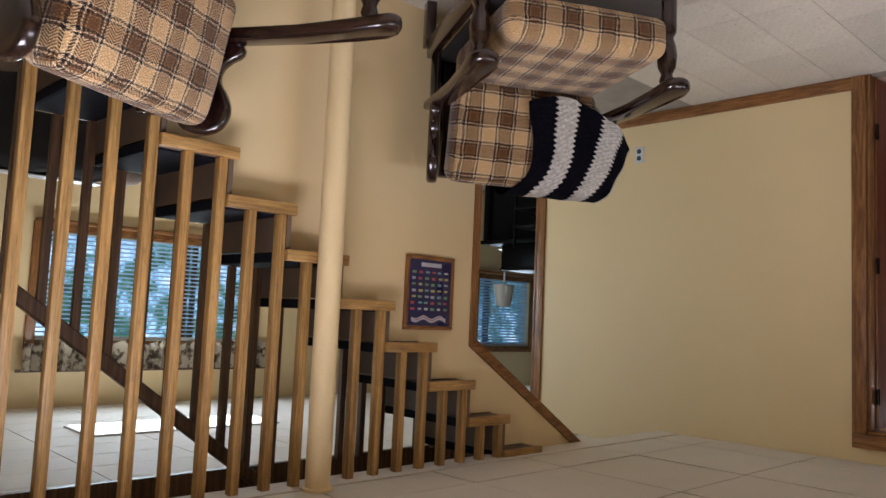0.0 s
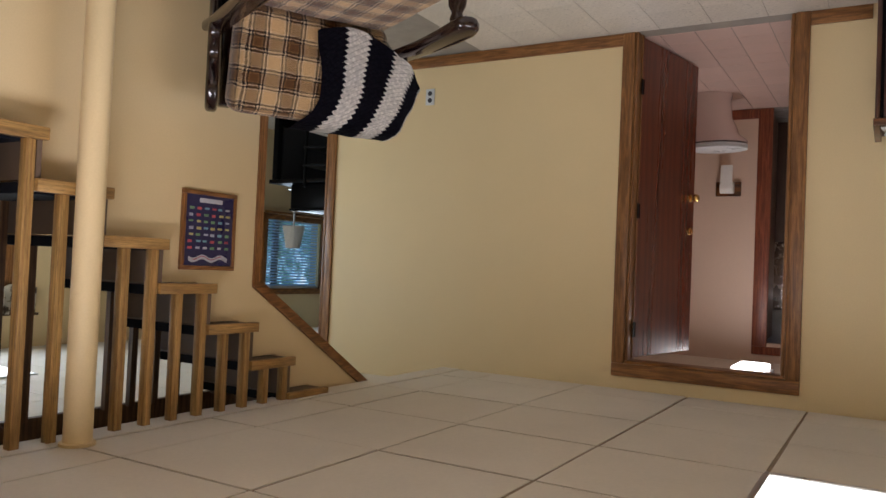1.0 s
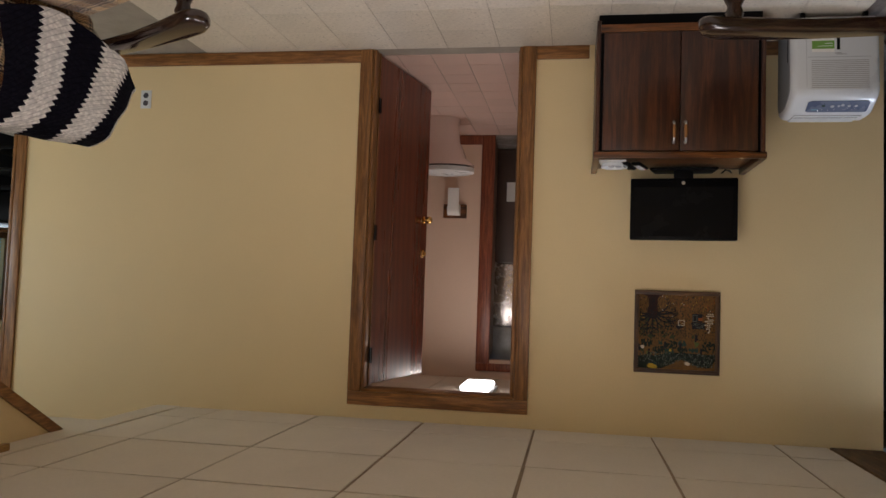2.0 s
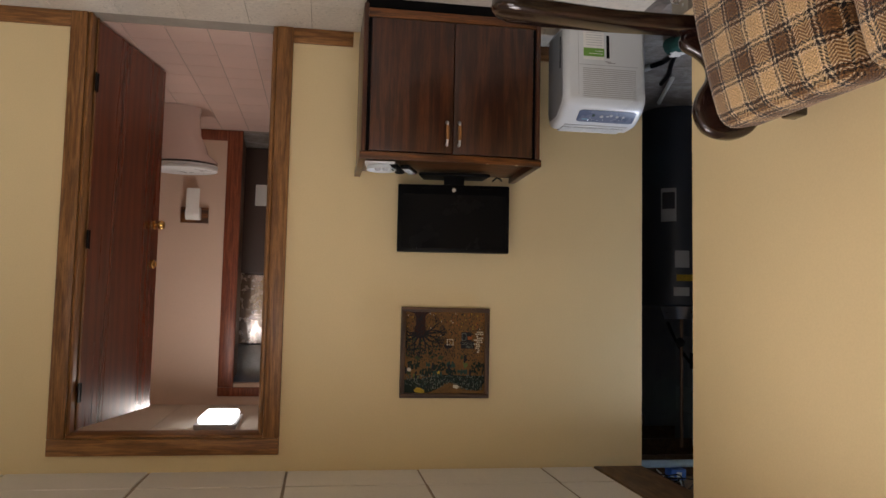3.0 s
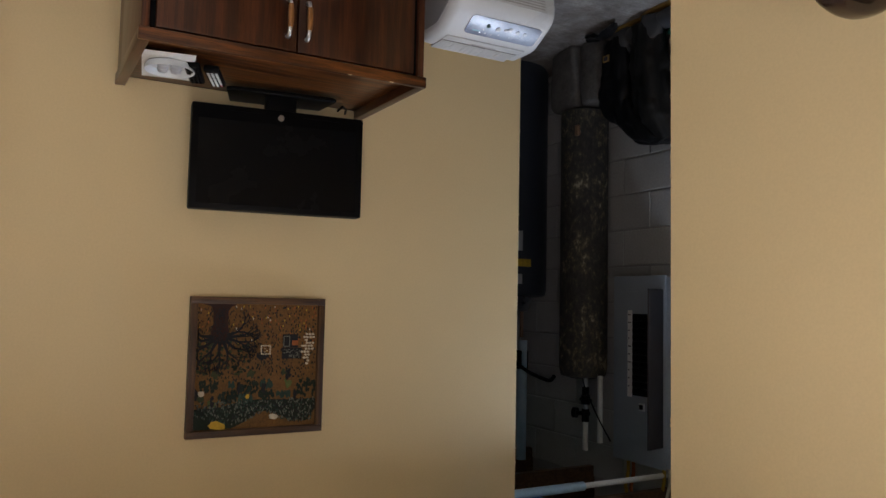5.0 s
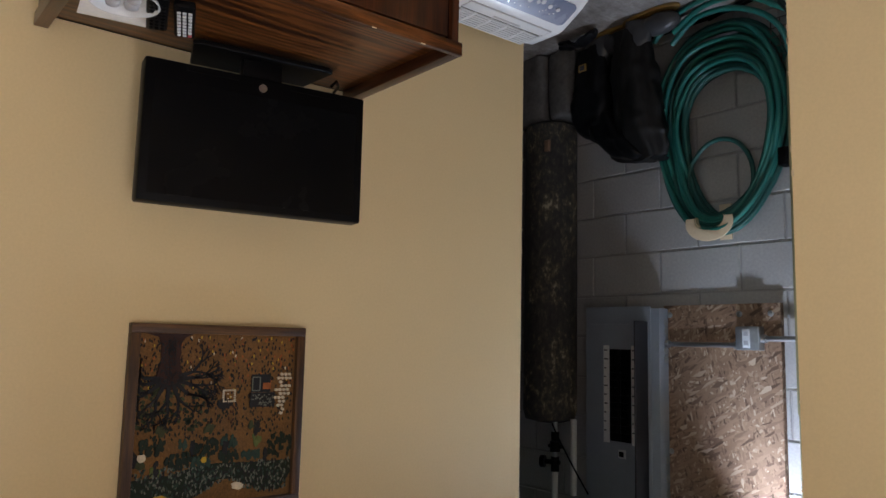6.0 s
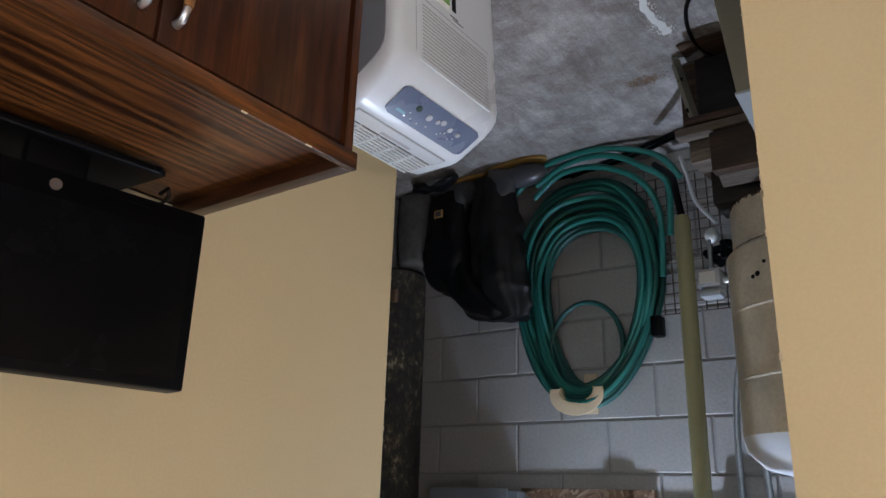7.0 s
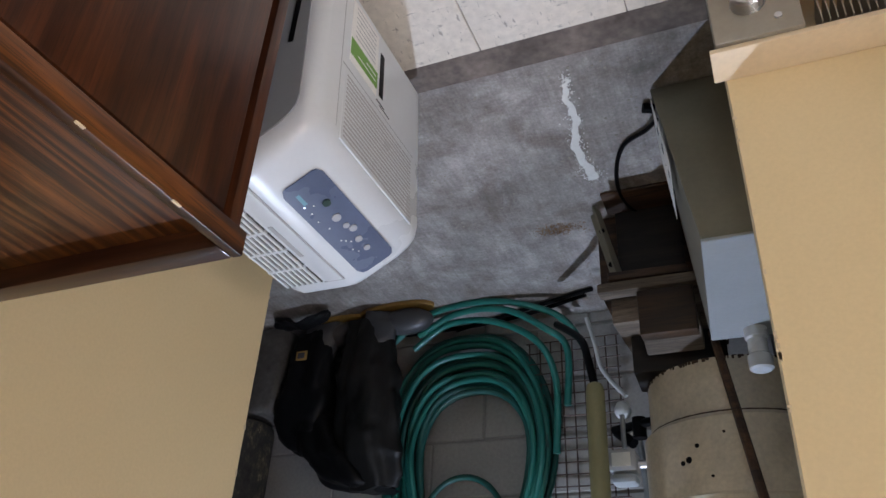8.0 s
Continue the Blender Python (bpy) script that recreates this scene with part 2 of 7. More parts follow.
def glow(name, colour, strength):
    m, n, l, b = nodes_of(name)
    b.inputs["Base Color"].default_value = (0.8, 0.8, 0.8, 1)
    b.inputs["Emission Color"].default_value = (*colour, 1)
    b.inputs["Emission Strength"].default_value = strength
    return m


YELLOW = mat("yellow_wall_paint", (0.74, 0.585, 0.325), 0.55, vary=0.035, scale=1.3, grain=0.03, relief=0.14, grain_scale=150)
CEIL = mat("painted_ceiling_board", (0.74, 0.69, 0.60), 0.7, vary=0.05, scale=2.5, grain=0.03, relief=0.2, grain_scale=60)
JOINT = mat("ceiling_joint", (0.30, 0.23, 0.16), 0.8, vary=0.3, scale=9)
TILE = mat("pale_vinyl_tile", (0.62, 0.57, 0.49), 0.4, vary=0.09, scale=3, grain=0.12, relief=0.1, grain_scale=55, pieces=0.04)
GROUT = mat("tile_joint", (0.30, 0.27, 0.23), 0.8, vary=0.2)
OAKZ = wood("oak_trim_upright", (0.185, 0.074, 0.019), (0.335, 0.150, 0.044), 0.38, "Z", 12, streak=0.32)
OAKY = wood("oak_trim_level", (0.185, 0.074, 0.019), (0.335, 0.150, 0.044), 0.38, "Y", 12, streak=0.32)
OAKX = wood("oak_trim_sloped", (0.185, 0.074, 0.019), (0.335, 0.150, 0.044), 0.38, "X", 12, streak=0.32)
TANZ = wood("tan_stair_post", (0.36, 0.195, 0.06), (0.50, 0.30, 0.10), 0.45, "Z", 5, 70)
TANX = wood("tan_stair_edge", (0.36, 0.195, 0.06), (0.50, 0.30, 0.10), 0.45, "X", 5, 70)
DARKPOST = wood("dark_stair_post", (0.07, 0.035, 0.018), (0.14, 0.075, 0.035), 0.45, "Z", 5, 70)
RISER = mat("brown_riser_paint", (0.13, 0.088, 0.06), 0.6, vary=0.15, scale=8)
MAT_RUBBER = mat("black_rubber_mat", (0.008, 0.009, 0.014), 0.85, spec=0.1, vary=0.2, relief=0.4, grain_scale=160)
DOORWOOD = wood("red_brown_door_veneer", (0.100, 0.020, 0.008), (0.160, 0.036, 0.013), 0.28, "Z", 2.2, 110, coat=0.2, streak=0.12)
REDTRIM = wood("reddish_trim", (0.18, 0.040, 0.017), (0.29, 0.080, 0.032), 0.4, "Z")
WALNUT = wood("dark_walnut_panel", (0.030, 0.0078, 0.0028), (0.078, 0.0220, 0.0066), 0.34, "Z", 6.5, 80, coat=0.15, streak=0.3)
WALNUTY = wood("dark_walnut_top", (0.034, 0.0095, 0.0022), (0.205, 0.070, 0.014), 0.36, "Y", 6.5, 90, coat=0.03, streak=0.45)
WALNUTX = wood("dark_walnut_side_edge", (0.030, 0.009, 0.0034), (0.105, 0.034, 0.011), 0.33, "X", 5, 70, coat=0.2)
FRAMEY = wood("brown_frame_level", (0.038, 0.016, 0.006), (0.112, 0.050, 0.016), 0.5, "Y", 8, 80)
FRAMEZ = wood("brown_frame_upright", (0.038, 0.016, 0.006), (0.112, 0.050, 0.016), 0.5, "Z", 8, 80)
CHAIRWOOD = wood("dark_glossy_pine", (0.007, 0.0027, 0.0026), (0.026, 0.0085, 0.0062), 0.22, "Y", 6, 60, coat=0.6)
CHAIRWOODZ = wood("dark_glossy_pine_upright", (0.007, 0.0027, 0.0026), (0.026, 0.0085, 0.0062), 0.22, "Z", 6, 60, coat=0.6)
BROWNBEAM = wood("brown_beam", (0.10, 0.05, 0.022), (0.17, 0.09, 0.04), 0.55, "X")
DARKWOOD = wood("dark_old_block", (0.028, 0.015, 0.008), (0.085, 0.042, 0.02), 0.7, "X", 8, 60)
PLAID, CROCHET, OSB, RUST, CONCRETE, FOLIAGE = plaid(), crochet(), osb(), rusty(), stained_concrete(), foliage_backdrop()
PLYBROWN = wood("dark_brown_plywood", (0.022, 0.010, 0.003), (0.060, 0.027, 0.008), 0.6, "X", 4, 40)
BLACKWOOD = wood("near_black_board", (0.006, 0.004, 0.0035), (0.016, 0.011, 0.008), 0.7, "X", 8, 60)
PALEPLANK = wood("pale_dusty_plank", (0.10, 0.078, 0.058), (0.20, 0.16, 0.125), 0.8, "X", 3.5, 40)
BLOCK = mat("painted_block", (0.40, 0.392, 0.378), 0.72, vary=0.06, scale=5, grain=0.10, relief=0.55, grain_scale=80, pieces=0.035)
MORTAR = mat("painted_mortar", (0.32, 0.315, 0.305), 0.8, vary=0.1, relief=0.6)
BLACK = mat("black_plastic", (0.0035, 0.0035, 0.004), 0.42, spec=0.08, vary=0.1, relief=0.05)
SCREEN = mat("dark_screen", (0.004, 0.0045, 0.0055), 0.25, vary=0.1, relief=0.0, spec=0.12)
WHITE = mat("white_plastic", (0.63, 0.66, 0.675), 0.30, vary=0.02, scale=3, grain=0.015, relief=0.04)
GREY = mat("grey_plastic", (0.42, 0.43, 0.45), 0.4, vary=0.05, grain=0.02, relief=0.05)
BLUEGREY = mat("slate_blue_panel", (0.10, 0.125, 0.20), 0.27, vary=0.06, relief=0.0, spec=0.5)
PAPER = mat("white_paper", (0.80, 0.80, 0.77), 0.8, vary=0.03)
INK = mat("dark_print", (0.05, 0.05, 0.06), 0.7)
GREENPRINT = mat("green_print", (0.16, 0.34, 0.06), 0.6)
BRASS = mat("polished_brass", (0.75, 0.48, 0.17), 0.22, 1.0, vary=0.08, relief=0.03)
STEEL = mat("bright_steel", (0.62, 0.63, 0.65), 0.32, 1.0, vary=0.1, relief=0.06)
GALV = mat("galvanised_steel", (0.42, 0.45, 0.47), 0.42, 0.8, vary=0.2, scale=9, grain=0.1, relief=0.1)
PANELGREY = mat("grey_enamel", (0.30, 0.34, 0.39), 0.42, vary=0.07, grain=0.03, relief=0.05)
OLIVE = mat("olive_sheet_metal", (0.23, 0.215, 0.165), 0.55, vary=0.14, scale=5, grain=0.05)
SHADEDGREY = mat("shaded_grey_plastic", (0.28, 0.30, 0.315), 0.42, vary=0.02, scale=3, grain=0.02, relief=0.03)
GREYSHEET = mat("pale_grey_sheet_metal", (0.36, 0.385, 0.40), 0.45, vary=0.1, scale=5, grain=0.04)
HEATERMETAL = mat("heater_metal", (0.36, 0.33, 0.27), 0.45, 0.6, vary=0.1)
BEIGE = mat("beige_enamel", (0.72, 0.58, 0.38), 0.5, vary=0.06, scale=6)
TANKBEIGE = mat("cream_tank_enamel", (0.56, 0.50, 0.39), 0.42, vary=0.28, scale=6, grain=0.12)
HEATERBLUE = mat("dark_blue_grey_tank", (0.035, 0.042, 0.058), 0.4, vary=0.1, scale=3, grain=0.03, relief=0.04)
HOSE = mat("green_garden_hose", (0.022, 0.165, 0.135), 0.34, vary=0.18, scale=9, grain=0.06, relief=0.08)
HOSESHADED = mat("shaded_green_hose", (0.012, 0.080, 0.066), 0.5, vary=0.2, scale=9)
WADERGREY = mat("charcoal_rubberised_cloth", (0.0105, 0.0098, 0.009), 0.55, spec=0.25, vary=0.45, scale=9, grain=0.2, relief=0.5, grain_scale=60)
RUBBER = mat("black_rubberised_cloth", (0.0045, 0.0044, 0.005), 0.5, spec=0.2, vary=0.35, scale=7, grain=0.15, relief=0.4, grain_scale=60)
BOOTGREY = mat("grey_boot_rubber", (0.055, 0.055, 0.058), 0.4, vary=0.2, scale=9)
SOLE = mat("ochre_sole", (0.33, 0.20, 0.05), 0.6)
POLEGREEN = mat("olive_plastic_tube", (0.30, 0.29, 0.16), 0.5, vary=0.08, scale=4, grain=0.05)
BLUEFOAM = mat("pale_blue_pipe_foam", (0.40, 0.56, 0.68), 0.7, vary=0.1, scale=10)
PVC = mat("white_pipe", (0.66, 0.66, 0.63), 0.45, vary=0.06)
COPPER = mat("dull_copper", (0.32, 0.20, 0.13), 0.5, 0.6, vary=0.2)
FOIL = mat("crinkled_foil", (0.75, 0.70, 0.66), 0.25, 1.0, vary=0.15, scale=20, relief=1.0, grain_scale=35)
PORCELAIN = mat("pink_porcelain", (0.72, 0.58, 0.54), 0.15, vary=0.02, grain=0.01, relief=0.0)
PINKTILE = mat("pink_floor_tile", (0.60, 0.44, 0.38), 0.35, vary=0.06, grain=0.05, pieces=0.06, scale=6)
PINKWALL = mat("beige_pink_wall", (0.66, 0.50, 0.39), 0.5, vary=0.04, scale=1.5, grain=0.02)
BURLAP = mat("brown_burlap", (0.175, 0.090, 0.028), 0.9, vary=0.25, scale=25, grain=0.35, relief=0.8, grain_scale=260)
YARN = {c: mat(f"{c}_yarn", rgb, 0.95, vary=0.25, scale=60, relief=0.5, grain_scale=300) for c, rgb in dict(
    bark=(0.040, 0.016, 0.013), leaf=(0.014, 0.024, 0.016), teal=(0.030, 0.060, 0.048), olive=(0.050, 0.060, 0.028), cream=(0.62, 0.55, 0.42), ochre=(0.52, 0.34, 0.04), coal=(0.018, 0.018, 0.020), rust=(0.36, 0.11, 0.03), moss=(0.12, 0.15, 0.045), sky=(0.15, 0.16, 0.135)).items()}
NAVY = mat("navy_poster", (0.028, 0.026, 0.085), 0.3, vary=0.06, relief=0.0)
PRINTS = [mat(f"print_{i}", c, 0.4, vary=0.1, relief=0.0) for i, c in enumerate(((0.35, 0.38, 0.46), (0.42, 0.07, 0.09), (0.46, 0.42, 0.16), (0.16, 0.34, 0.42), (0.52, 0.52, 0.56), (0.15, 0.30, 0.14)))]
VALANCE, vn, vl, vb = nodes_of("printed_valance_cloth")
vl.new(ramp(vn, vl, noise_out(vn, vl, coords(vn, vl), 16, 4, 0.6), [(0.40, (0.07, 0.045, 0.03)), (0.47, (0.26, 0.21, 0.15)), (0.52, (0.50, 0.44, 0.34))]), vb.inputs["Base Color"])
vb.inputs["Roughness"].default_value = 0.9
SLAT = mat("white_blind_slat", (0.66, 0.72, 0.80), 0.5, vary=0.03)
sn, sl = SLAT.node_tree.nodes, SLAT.node_tree.links
thin, both_ = sn.new("ShaderNodeBsdfTranslucent"), sn.new("ShaderNodeMixShader")
thin.inputs[0].default_value = (0.60, 0.76, 1.0, 1)
both_.inputs[0].default_value = 0.55
sl.new(sn["Principled BSDF"].outputs[0], both_.inputs[1]), sl.new(thin.outputs[0], both_.inputs[2])
sl.new(both_.outputs[0], sn["Material Output"].inputs[0])
SHADE = mat("white_lamp_shade", (0.70, 0.70, 0.68), 0.8, vary=0.03)
GLASS_DARK = mat("dark_fabric", (0.02, 0.02, 0.024), 0.7, vary=0.3)
OLDBROWN = mat("dark_brown_enamel", (0.085, 0.055, 0.045), 0.45, vary=0.1, scale=4)
GREYDOOR = mat("grey_brown_door", (0.22, 0.17, 0.14), 0.5, vary=0.1, scale=3)
BLUEBOX = mat("bright_blue_plastic", (0.03, 0.13, 0.5), 0.45, vary=0.05)
LED, DISPLAY = glow("white_led", (0.8, 0.9, 1.0), 4.0), glow("green_display", (0.35, 0.6, 0.05), 0.5)
TUBELIGHT, DOMELIGHT = glow("lit_diffuser", (1.0, 0.96, 0.88), 3.2), glow("lit_dome", (1.0, 0.96, 0.95), 6.0)
SKYLIGHT = glow("bright_diffuser", (0.95, 0.98, 1.0), 3.0)
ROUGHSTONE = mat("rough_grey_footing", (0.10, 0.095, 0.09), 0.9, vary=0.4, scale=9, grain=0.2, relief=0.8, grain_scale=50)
LIP = mat("dirty_slab_edge", (0.135, 0.112, 0.098), 0.9, vary=0.6, scale=9, grain=0.3, relief=0.6, grain_scale=50)
TORN = mat("torn_wallboard_paper", (0.66, 0.53, 0.34), 0.8, vary=0.2, scale=30)
TEALCLOTH = mat("teal_cloth", (0.015, 0.085, 0.075), 0.85, vary=0.25)
# vent backing and grooves: recess shade given as flat colour
VENTDARK = mat("dark_vent_slot", (0.055, 0.050, 0.045), 0.8)
GROOVE = mat("shaded_plastic_groove", (0.40, 0.405, 0.41), 0.6, vary=0.05)
RUSTSTAIN = mat("rust_stain", (0.20, 0.115, 0.055), 0.9, vary=0.3)
SOFA = mat("grey_brown_upholstery", (0.13, 0.098, 0.08), 0.9, vary=0.2, scale=5, grain=0.2, relief=0.5)
# short dark flecks in the vinyl
tn, tk = TILE.node_tree.nodes, TILE.node_tree.links
tb = tn["Principled BSDF"].inputs["Base Color"]
fleck = math_node(tn, tk, "MULTIPLY", spread(tn, tk, noise_out(tn, tk, coords(tn, tk, (1, 0.3, 1), "Object", (0, 0, 35)), 95, 3, 0.6), 1.0, 0.5, 0.62, 0.70), spread(tn, tk, noise_out(tn, tk, coords(tn, tk, (0.3, 1, 1), "Object", (0, 0, 20)), 80, 3, 0.6), 1.0, 0.55, 0.63, 0.71))
tk.new(scaled(tn, tk, tb.links[0].from_socket, fleck), tb)


# ---- geometry helpers ----
def box(bm, x0, x1, y0, y1, z0, z1, bevel=0.0, seg=1, m=None):
    r = bmesh.ops.create_cube(bm, size=1.0, matrix=Matrix.LocRotScale(((x0 + x1) / 2, (y0 + y1) / 2, (z0 + z1) / 2), None, (abs(x1 - x0), abs(y1 - y0), abs(z1 - z0))))
    vs = r["verts"]
    if bevel:
        es = list({e for v in vs for e in v.link_edges})
        g = bmesh.ops.bevel(bm, geom=es, offset=bevel, segments=seg, affect="EDGES", profile=0.5)
        vs = list({v for f in g["faces"] for v in f.verts} | {v for v in vs if v.is_valid})
    if m is not None:
        bmesh.ops.transform(bm, matrix=m, verts=vs)
    return vs


def cyl(bm, p, q, r0, r1=None, n=16):
    """A capped cylinder or cone from p to q."""
    p, q = Vector(p), Vector(q)
    r1 = r0 if r1 is None else r1
    turn = (q - p).to_track_quat("Z", "Y").to_matrix().to_4x4()
    return bmesh.ops.create_cone(bm, cap_ends=True, segments=n, radius1=r0, radius2=r1, depth=(q - p).length, matrix=Matrix.Translation((p + q) / 2) @ turn)["verts"]


def tube(bm, pts, r, n=8, closed=False):
    """A round tube along a line of points."""
    pts = [Vector(p) for p in pts]
    rings = []
    side = None
    for i, p in enumerate(pts):
        if closed:
            d = pts[(i + 1) % len(pts)] - pts[i - 1]
        else:
            d = pts[min(i + 1, len(pts) - 1)] - pts[max(i - 1, 0)]
        d.normalize()
        if side is None:
            side = d.orthogonal().normalized()
        side = (side - d * side.dot(d)).normalized()
        up = d.cross(side)
        rr = r[i] if isinstance(r, (list, tuple)) else r
        rings.append([bm.verts.new(p + rr * (math.cos(a) * side + math.sin(a) * up)) for a in [2 * math.pi * k / n for k in range(n)]])
    m = len(rings)
    for i in range(m if closed else m - 1):
        a, b = rings[i], rings[(i + 1) % m]
        for k in range(n):
            bm.faces.new((a[k], a[(k + 1) % n], b[(k + 1) % n], b[k]))
    if not closed:
        bm.faces.new(rings[0][::-1]), bm.faces.new(rings[-1])


def lathe(bm, profile, m, n=20):
    """A turned body: profile of (radius, height), round z of m."""
    rings = []
    for r, z in profile:
        rings.append([bm.verts.new(m @ Vector((r * math.cos(2 * math.pi * k / n), r * math.sin(2 * math.pi * k / n), z))) for k in range(n)])
    for a, b in zip(rings, rings[1:]):
        for k in range(n):
            bm.faces.new((a[k], a[(k + 1) % n], b[(k + 1) % n], b[k]))
    bm.faces.new(rings[0][::-1]), bm.faces.new(rings[-1])


def prism(bm, outline, depth, m, bevel=0.0):
    """An outline of (x, y) points, pushed along z by depth, placed by m."""
    a = [bm.verts.new(m @ Vector((x, y, 0))) for x, y in outline]
    b = [bm.verts.new(m @ Vector((x, y, depth))) for x, y in outline]
    k = len(a)
    fs = [bm.faces.new(a[::-1]), bm.faces.new(b)]
    fs += [bm.faces.new((a[i], a[(i + 1) % k], b[(i + 1) % k], b[i])) for i in range(k)]
    if bevel:
        bmesh.ops.recalc_face_normals(bm, faces=fs)
        es = list({e for f in fs[:2] for e in f.edges})
        bmesh.ops.bevel(bm, geom=es, offset=bevel, segments=3, affect="EDGES", profile=0.5)


def mesh_of(name, bm, material, smooth=None):
    bmesh.ops.recalc_face_normals(bm, faces=bm.faces)
    me = bpy.data.meshes.new(name)
    bm.to_mesh(me)
    bm.free()
    for mm in (material if isinstance(material, (list, tuple)) else [material]):
        me.materials.append(mm)
    if smooth:
        me.shade_smooth()
        me.set_sharp_from_angle(angle=radians(smooth))
    return me


def part(name, bm, material, parent=None, label="", smooth=35):
    ob = new(name, mesh_of(name, bm, material, smooth))
    if parent is not None:
        ob.parent = parent
        ob.matrix_parent_inverse = Matrix.Translation(parent.matrix_basis.translation).inverted() if parent.parent is None else Matrix.Identity(4)
    if label:
        ob["label"] = label
    return ob


def structure(name, bm, material, label, smooth=None):
    return tagged(part(name, bm, material, None, label, smooth), category=name.split("_")[0], kind="structure")


def uvbox(bm, ox=0.0, oy=0.0):
    """Flat UVs in metres by the main direction of each face."""
    uv = bm.loops.layers.uv.verify()
    bm.normal_update()
    for f in bm.faces:
        a = max(range(3), key=lambda i: abs(f.normal[i]))
        for lo in f.loops:
            c = lo.vert.co
            lo[uv].uv = ((c.y, c.z), (c.x, c.z), (c.x, c.y))[a]
            lo[uv].uv.x += ox
            lo[uv].uv.y += oy


def thing(name, at, label, category, group="", kind=""):
    """An empty at a thing's base; its parts are built in world metres."""
    ob = new(name)
    ob.empty_display_size = 0.05
    ob.matrix_basis = Matrix.Translation(at)
    return tagged(ob, label, category, group, kind)


def boxpart(name, dims, material, parent, label="", bevel=0.0, seg=2):
    bm = bmesh.new()
    box(bm, *dims, bevel=bevel, seg=seg)
    return part(name, bm, material, parent, label)


def curve(ctrl, k=8):
    """Catmull-Rom through control points."""
    c = [Vector(p) for p in ctrl]
    c = [c[0]] + c + [c[-1]]
    outp = []
    for i in range(1, len(c) - 2):
        for j in range(k):
            t = j / k
            a, b, d, e = c[i - 1], c[i], c[i + 1], c[i + 2]
            outp.append(0.5 * ((2 * b) + (d - a) * t + (2 * a - 5 * b + 4 * d - e) * t * t + (3 * b - a - 3 * d + e) * t ** 3))
    return outp + [c[-2]]


# ---- the setting ----
CZ, CH, T = 2.185, 2.30, 0.12
floor = None
bm = bmesh.new()
box(bm, -5.12, 2.2, -1.03, 6.35, -0.15, -0.004)
floor = structure("floor", bm, GROUT, "worn off-white vinyl tiles over a raised basement floor")
bm = bmesh.new()
box(bm, -3.3, 2.2, 2.61, 6.35, -0.004, 0.0)
box(bm, -1.95, 2.2, -0.98, 2.61, -0.004, 0.0)
part("vinyl_sheet", bm, TILE, floor)
bm = bmesh.new()
box(bm, -9.6, -3.5, -1.03, -1.0295, -0.3, -0.16)
box(bm, -9.6, -3.5, -2.8, -1.13, -0.3, -0.10)
structure("floor_utility", bm, CONCRETE, "stained bare grey concrete floor of the utility room")
bm = bmesh.new()
box(bm, -9.6, -3.93, -1.092, -1.006, -0.3, -0.0025, bevel=0.005)
structure("slab_edge", bm, LIP, "dirty brown concrete edge of the raised floor")
# wall with the bathroom door
bm = bmesh.new()
for y0, y1, z0, z1 in ((-1.25, 0.68, 0, CH), (1.57, 3.93, 0, CH), (0.68, 1.57, 2.03, CH)):
    box(bm, -5.0 - T, -5.0, y0, y1, z0 - (0.1 if z0 == 0 else 0), z1)
wall_west = structure("wall_west", bm, YELLOW, "yellow painted plaster wall with a bathroom doorway")
bm = bmesh.new()
random.seed(4)
for i in range(17):
    z = random.uniform(0.02, 2.15)
    w = random.uniform(0.003, 0.014)
    box(bm, -5.0, -4.9992, -1.2508 - random.uniform(0, 0.002), -1.2475 + random.uniform(0, 0.003), z, z + w, bevel=0.0003)
part("torn_edge", bm, TORN, wall_west, "ragged pale edge of torn wallboard")
bm = bmesh.new()
box(bm, -3.925, 2.2, -0.985 - T, -0.985, -0.1, CH)
wall_south = structure("wall_south", bm, YELLOW, "yellow painted wall beside the open utility room")
bm = bmesh.new()
for i in range(17):
    z = random.uniform(0.3, 2.1)
    w = random.uniform(0.003, 0.014)
    box(bm, -3.9262 - random.uniform(0, 0.0015), -3.9235 + random.uniform(0, 0.003), -0.985, -0.9842, z, z + w, bevel=0.0003)
part("torn_edge", bm, TORN, wall_south, "ragged pale edge of torn wallboard")
bm = bmesh.new()
box(bm, 2.2, 2.32, -1.2, 6.5, -0.1, 3.1)
structure("wall_east", bm, YELLOW, "plain yellow painted wall")
# north wall with two windows
WIN = ((-3.92, -2.12, 0.98, 1.80), (-7.85, -6.90, 1.02, 1.82))
bm = bmesh.new()
cuts = [-9.6, WIN[1][0], WIN[1][1], WIN[0][0], WIN[0][1], 2.2]
for i in range(5):
    if i in (1, 3):
        w = WIN[1] if i == 1 else WIN[0]
        box(bm, cuts[i], cuts[i + 1], 6.35, 6.5, -0.1, w[2])
        box(bm, cuts[i], cuts[i + 1], 6.35, 6.5, w[3], 2.6)
    else:
        box(bm, cuts[i], cuts[i + 1], 6.35, 6.5, -0.1, 2.6)
structure("wall_north", bm, YELLOW, "yellow painted wall with two blind-covered windows")
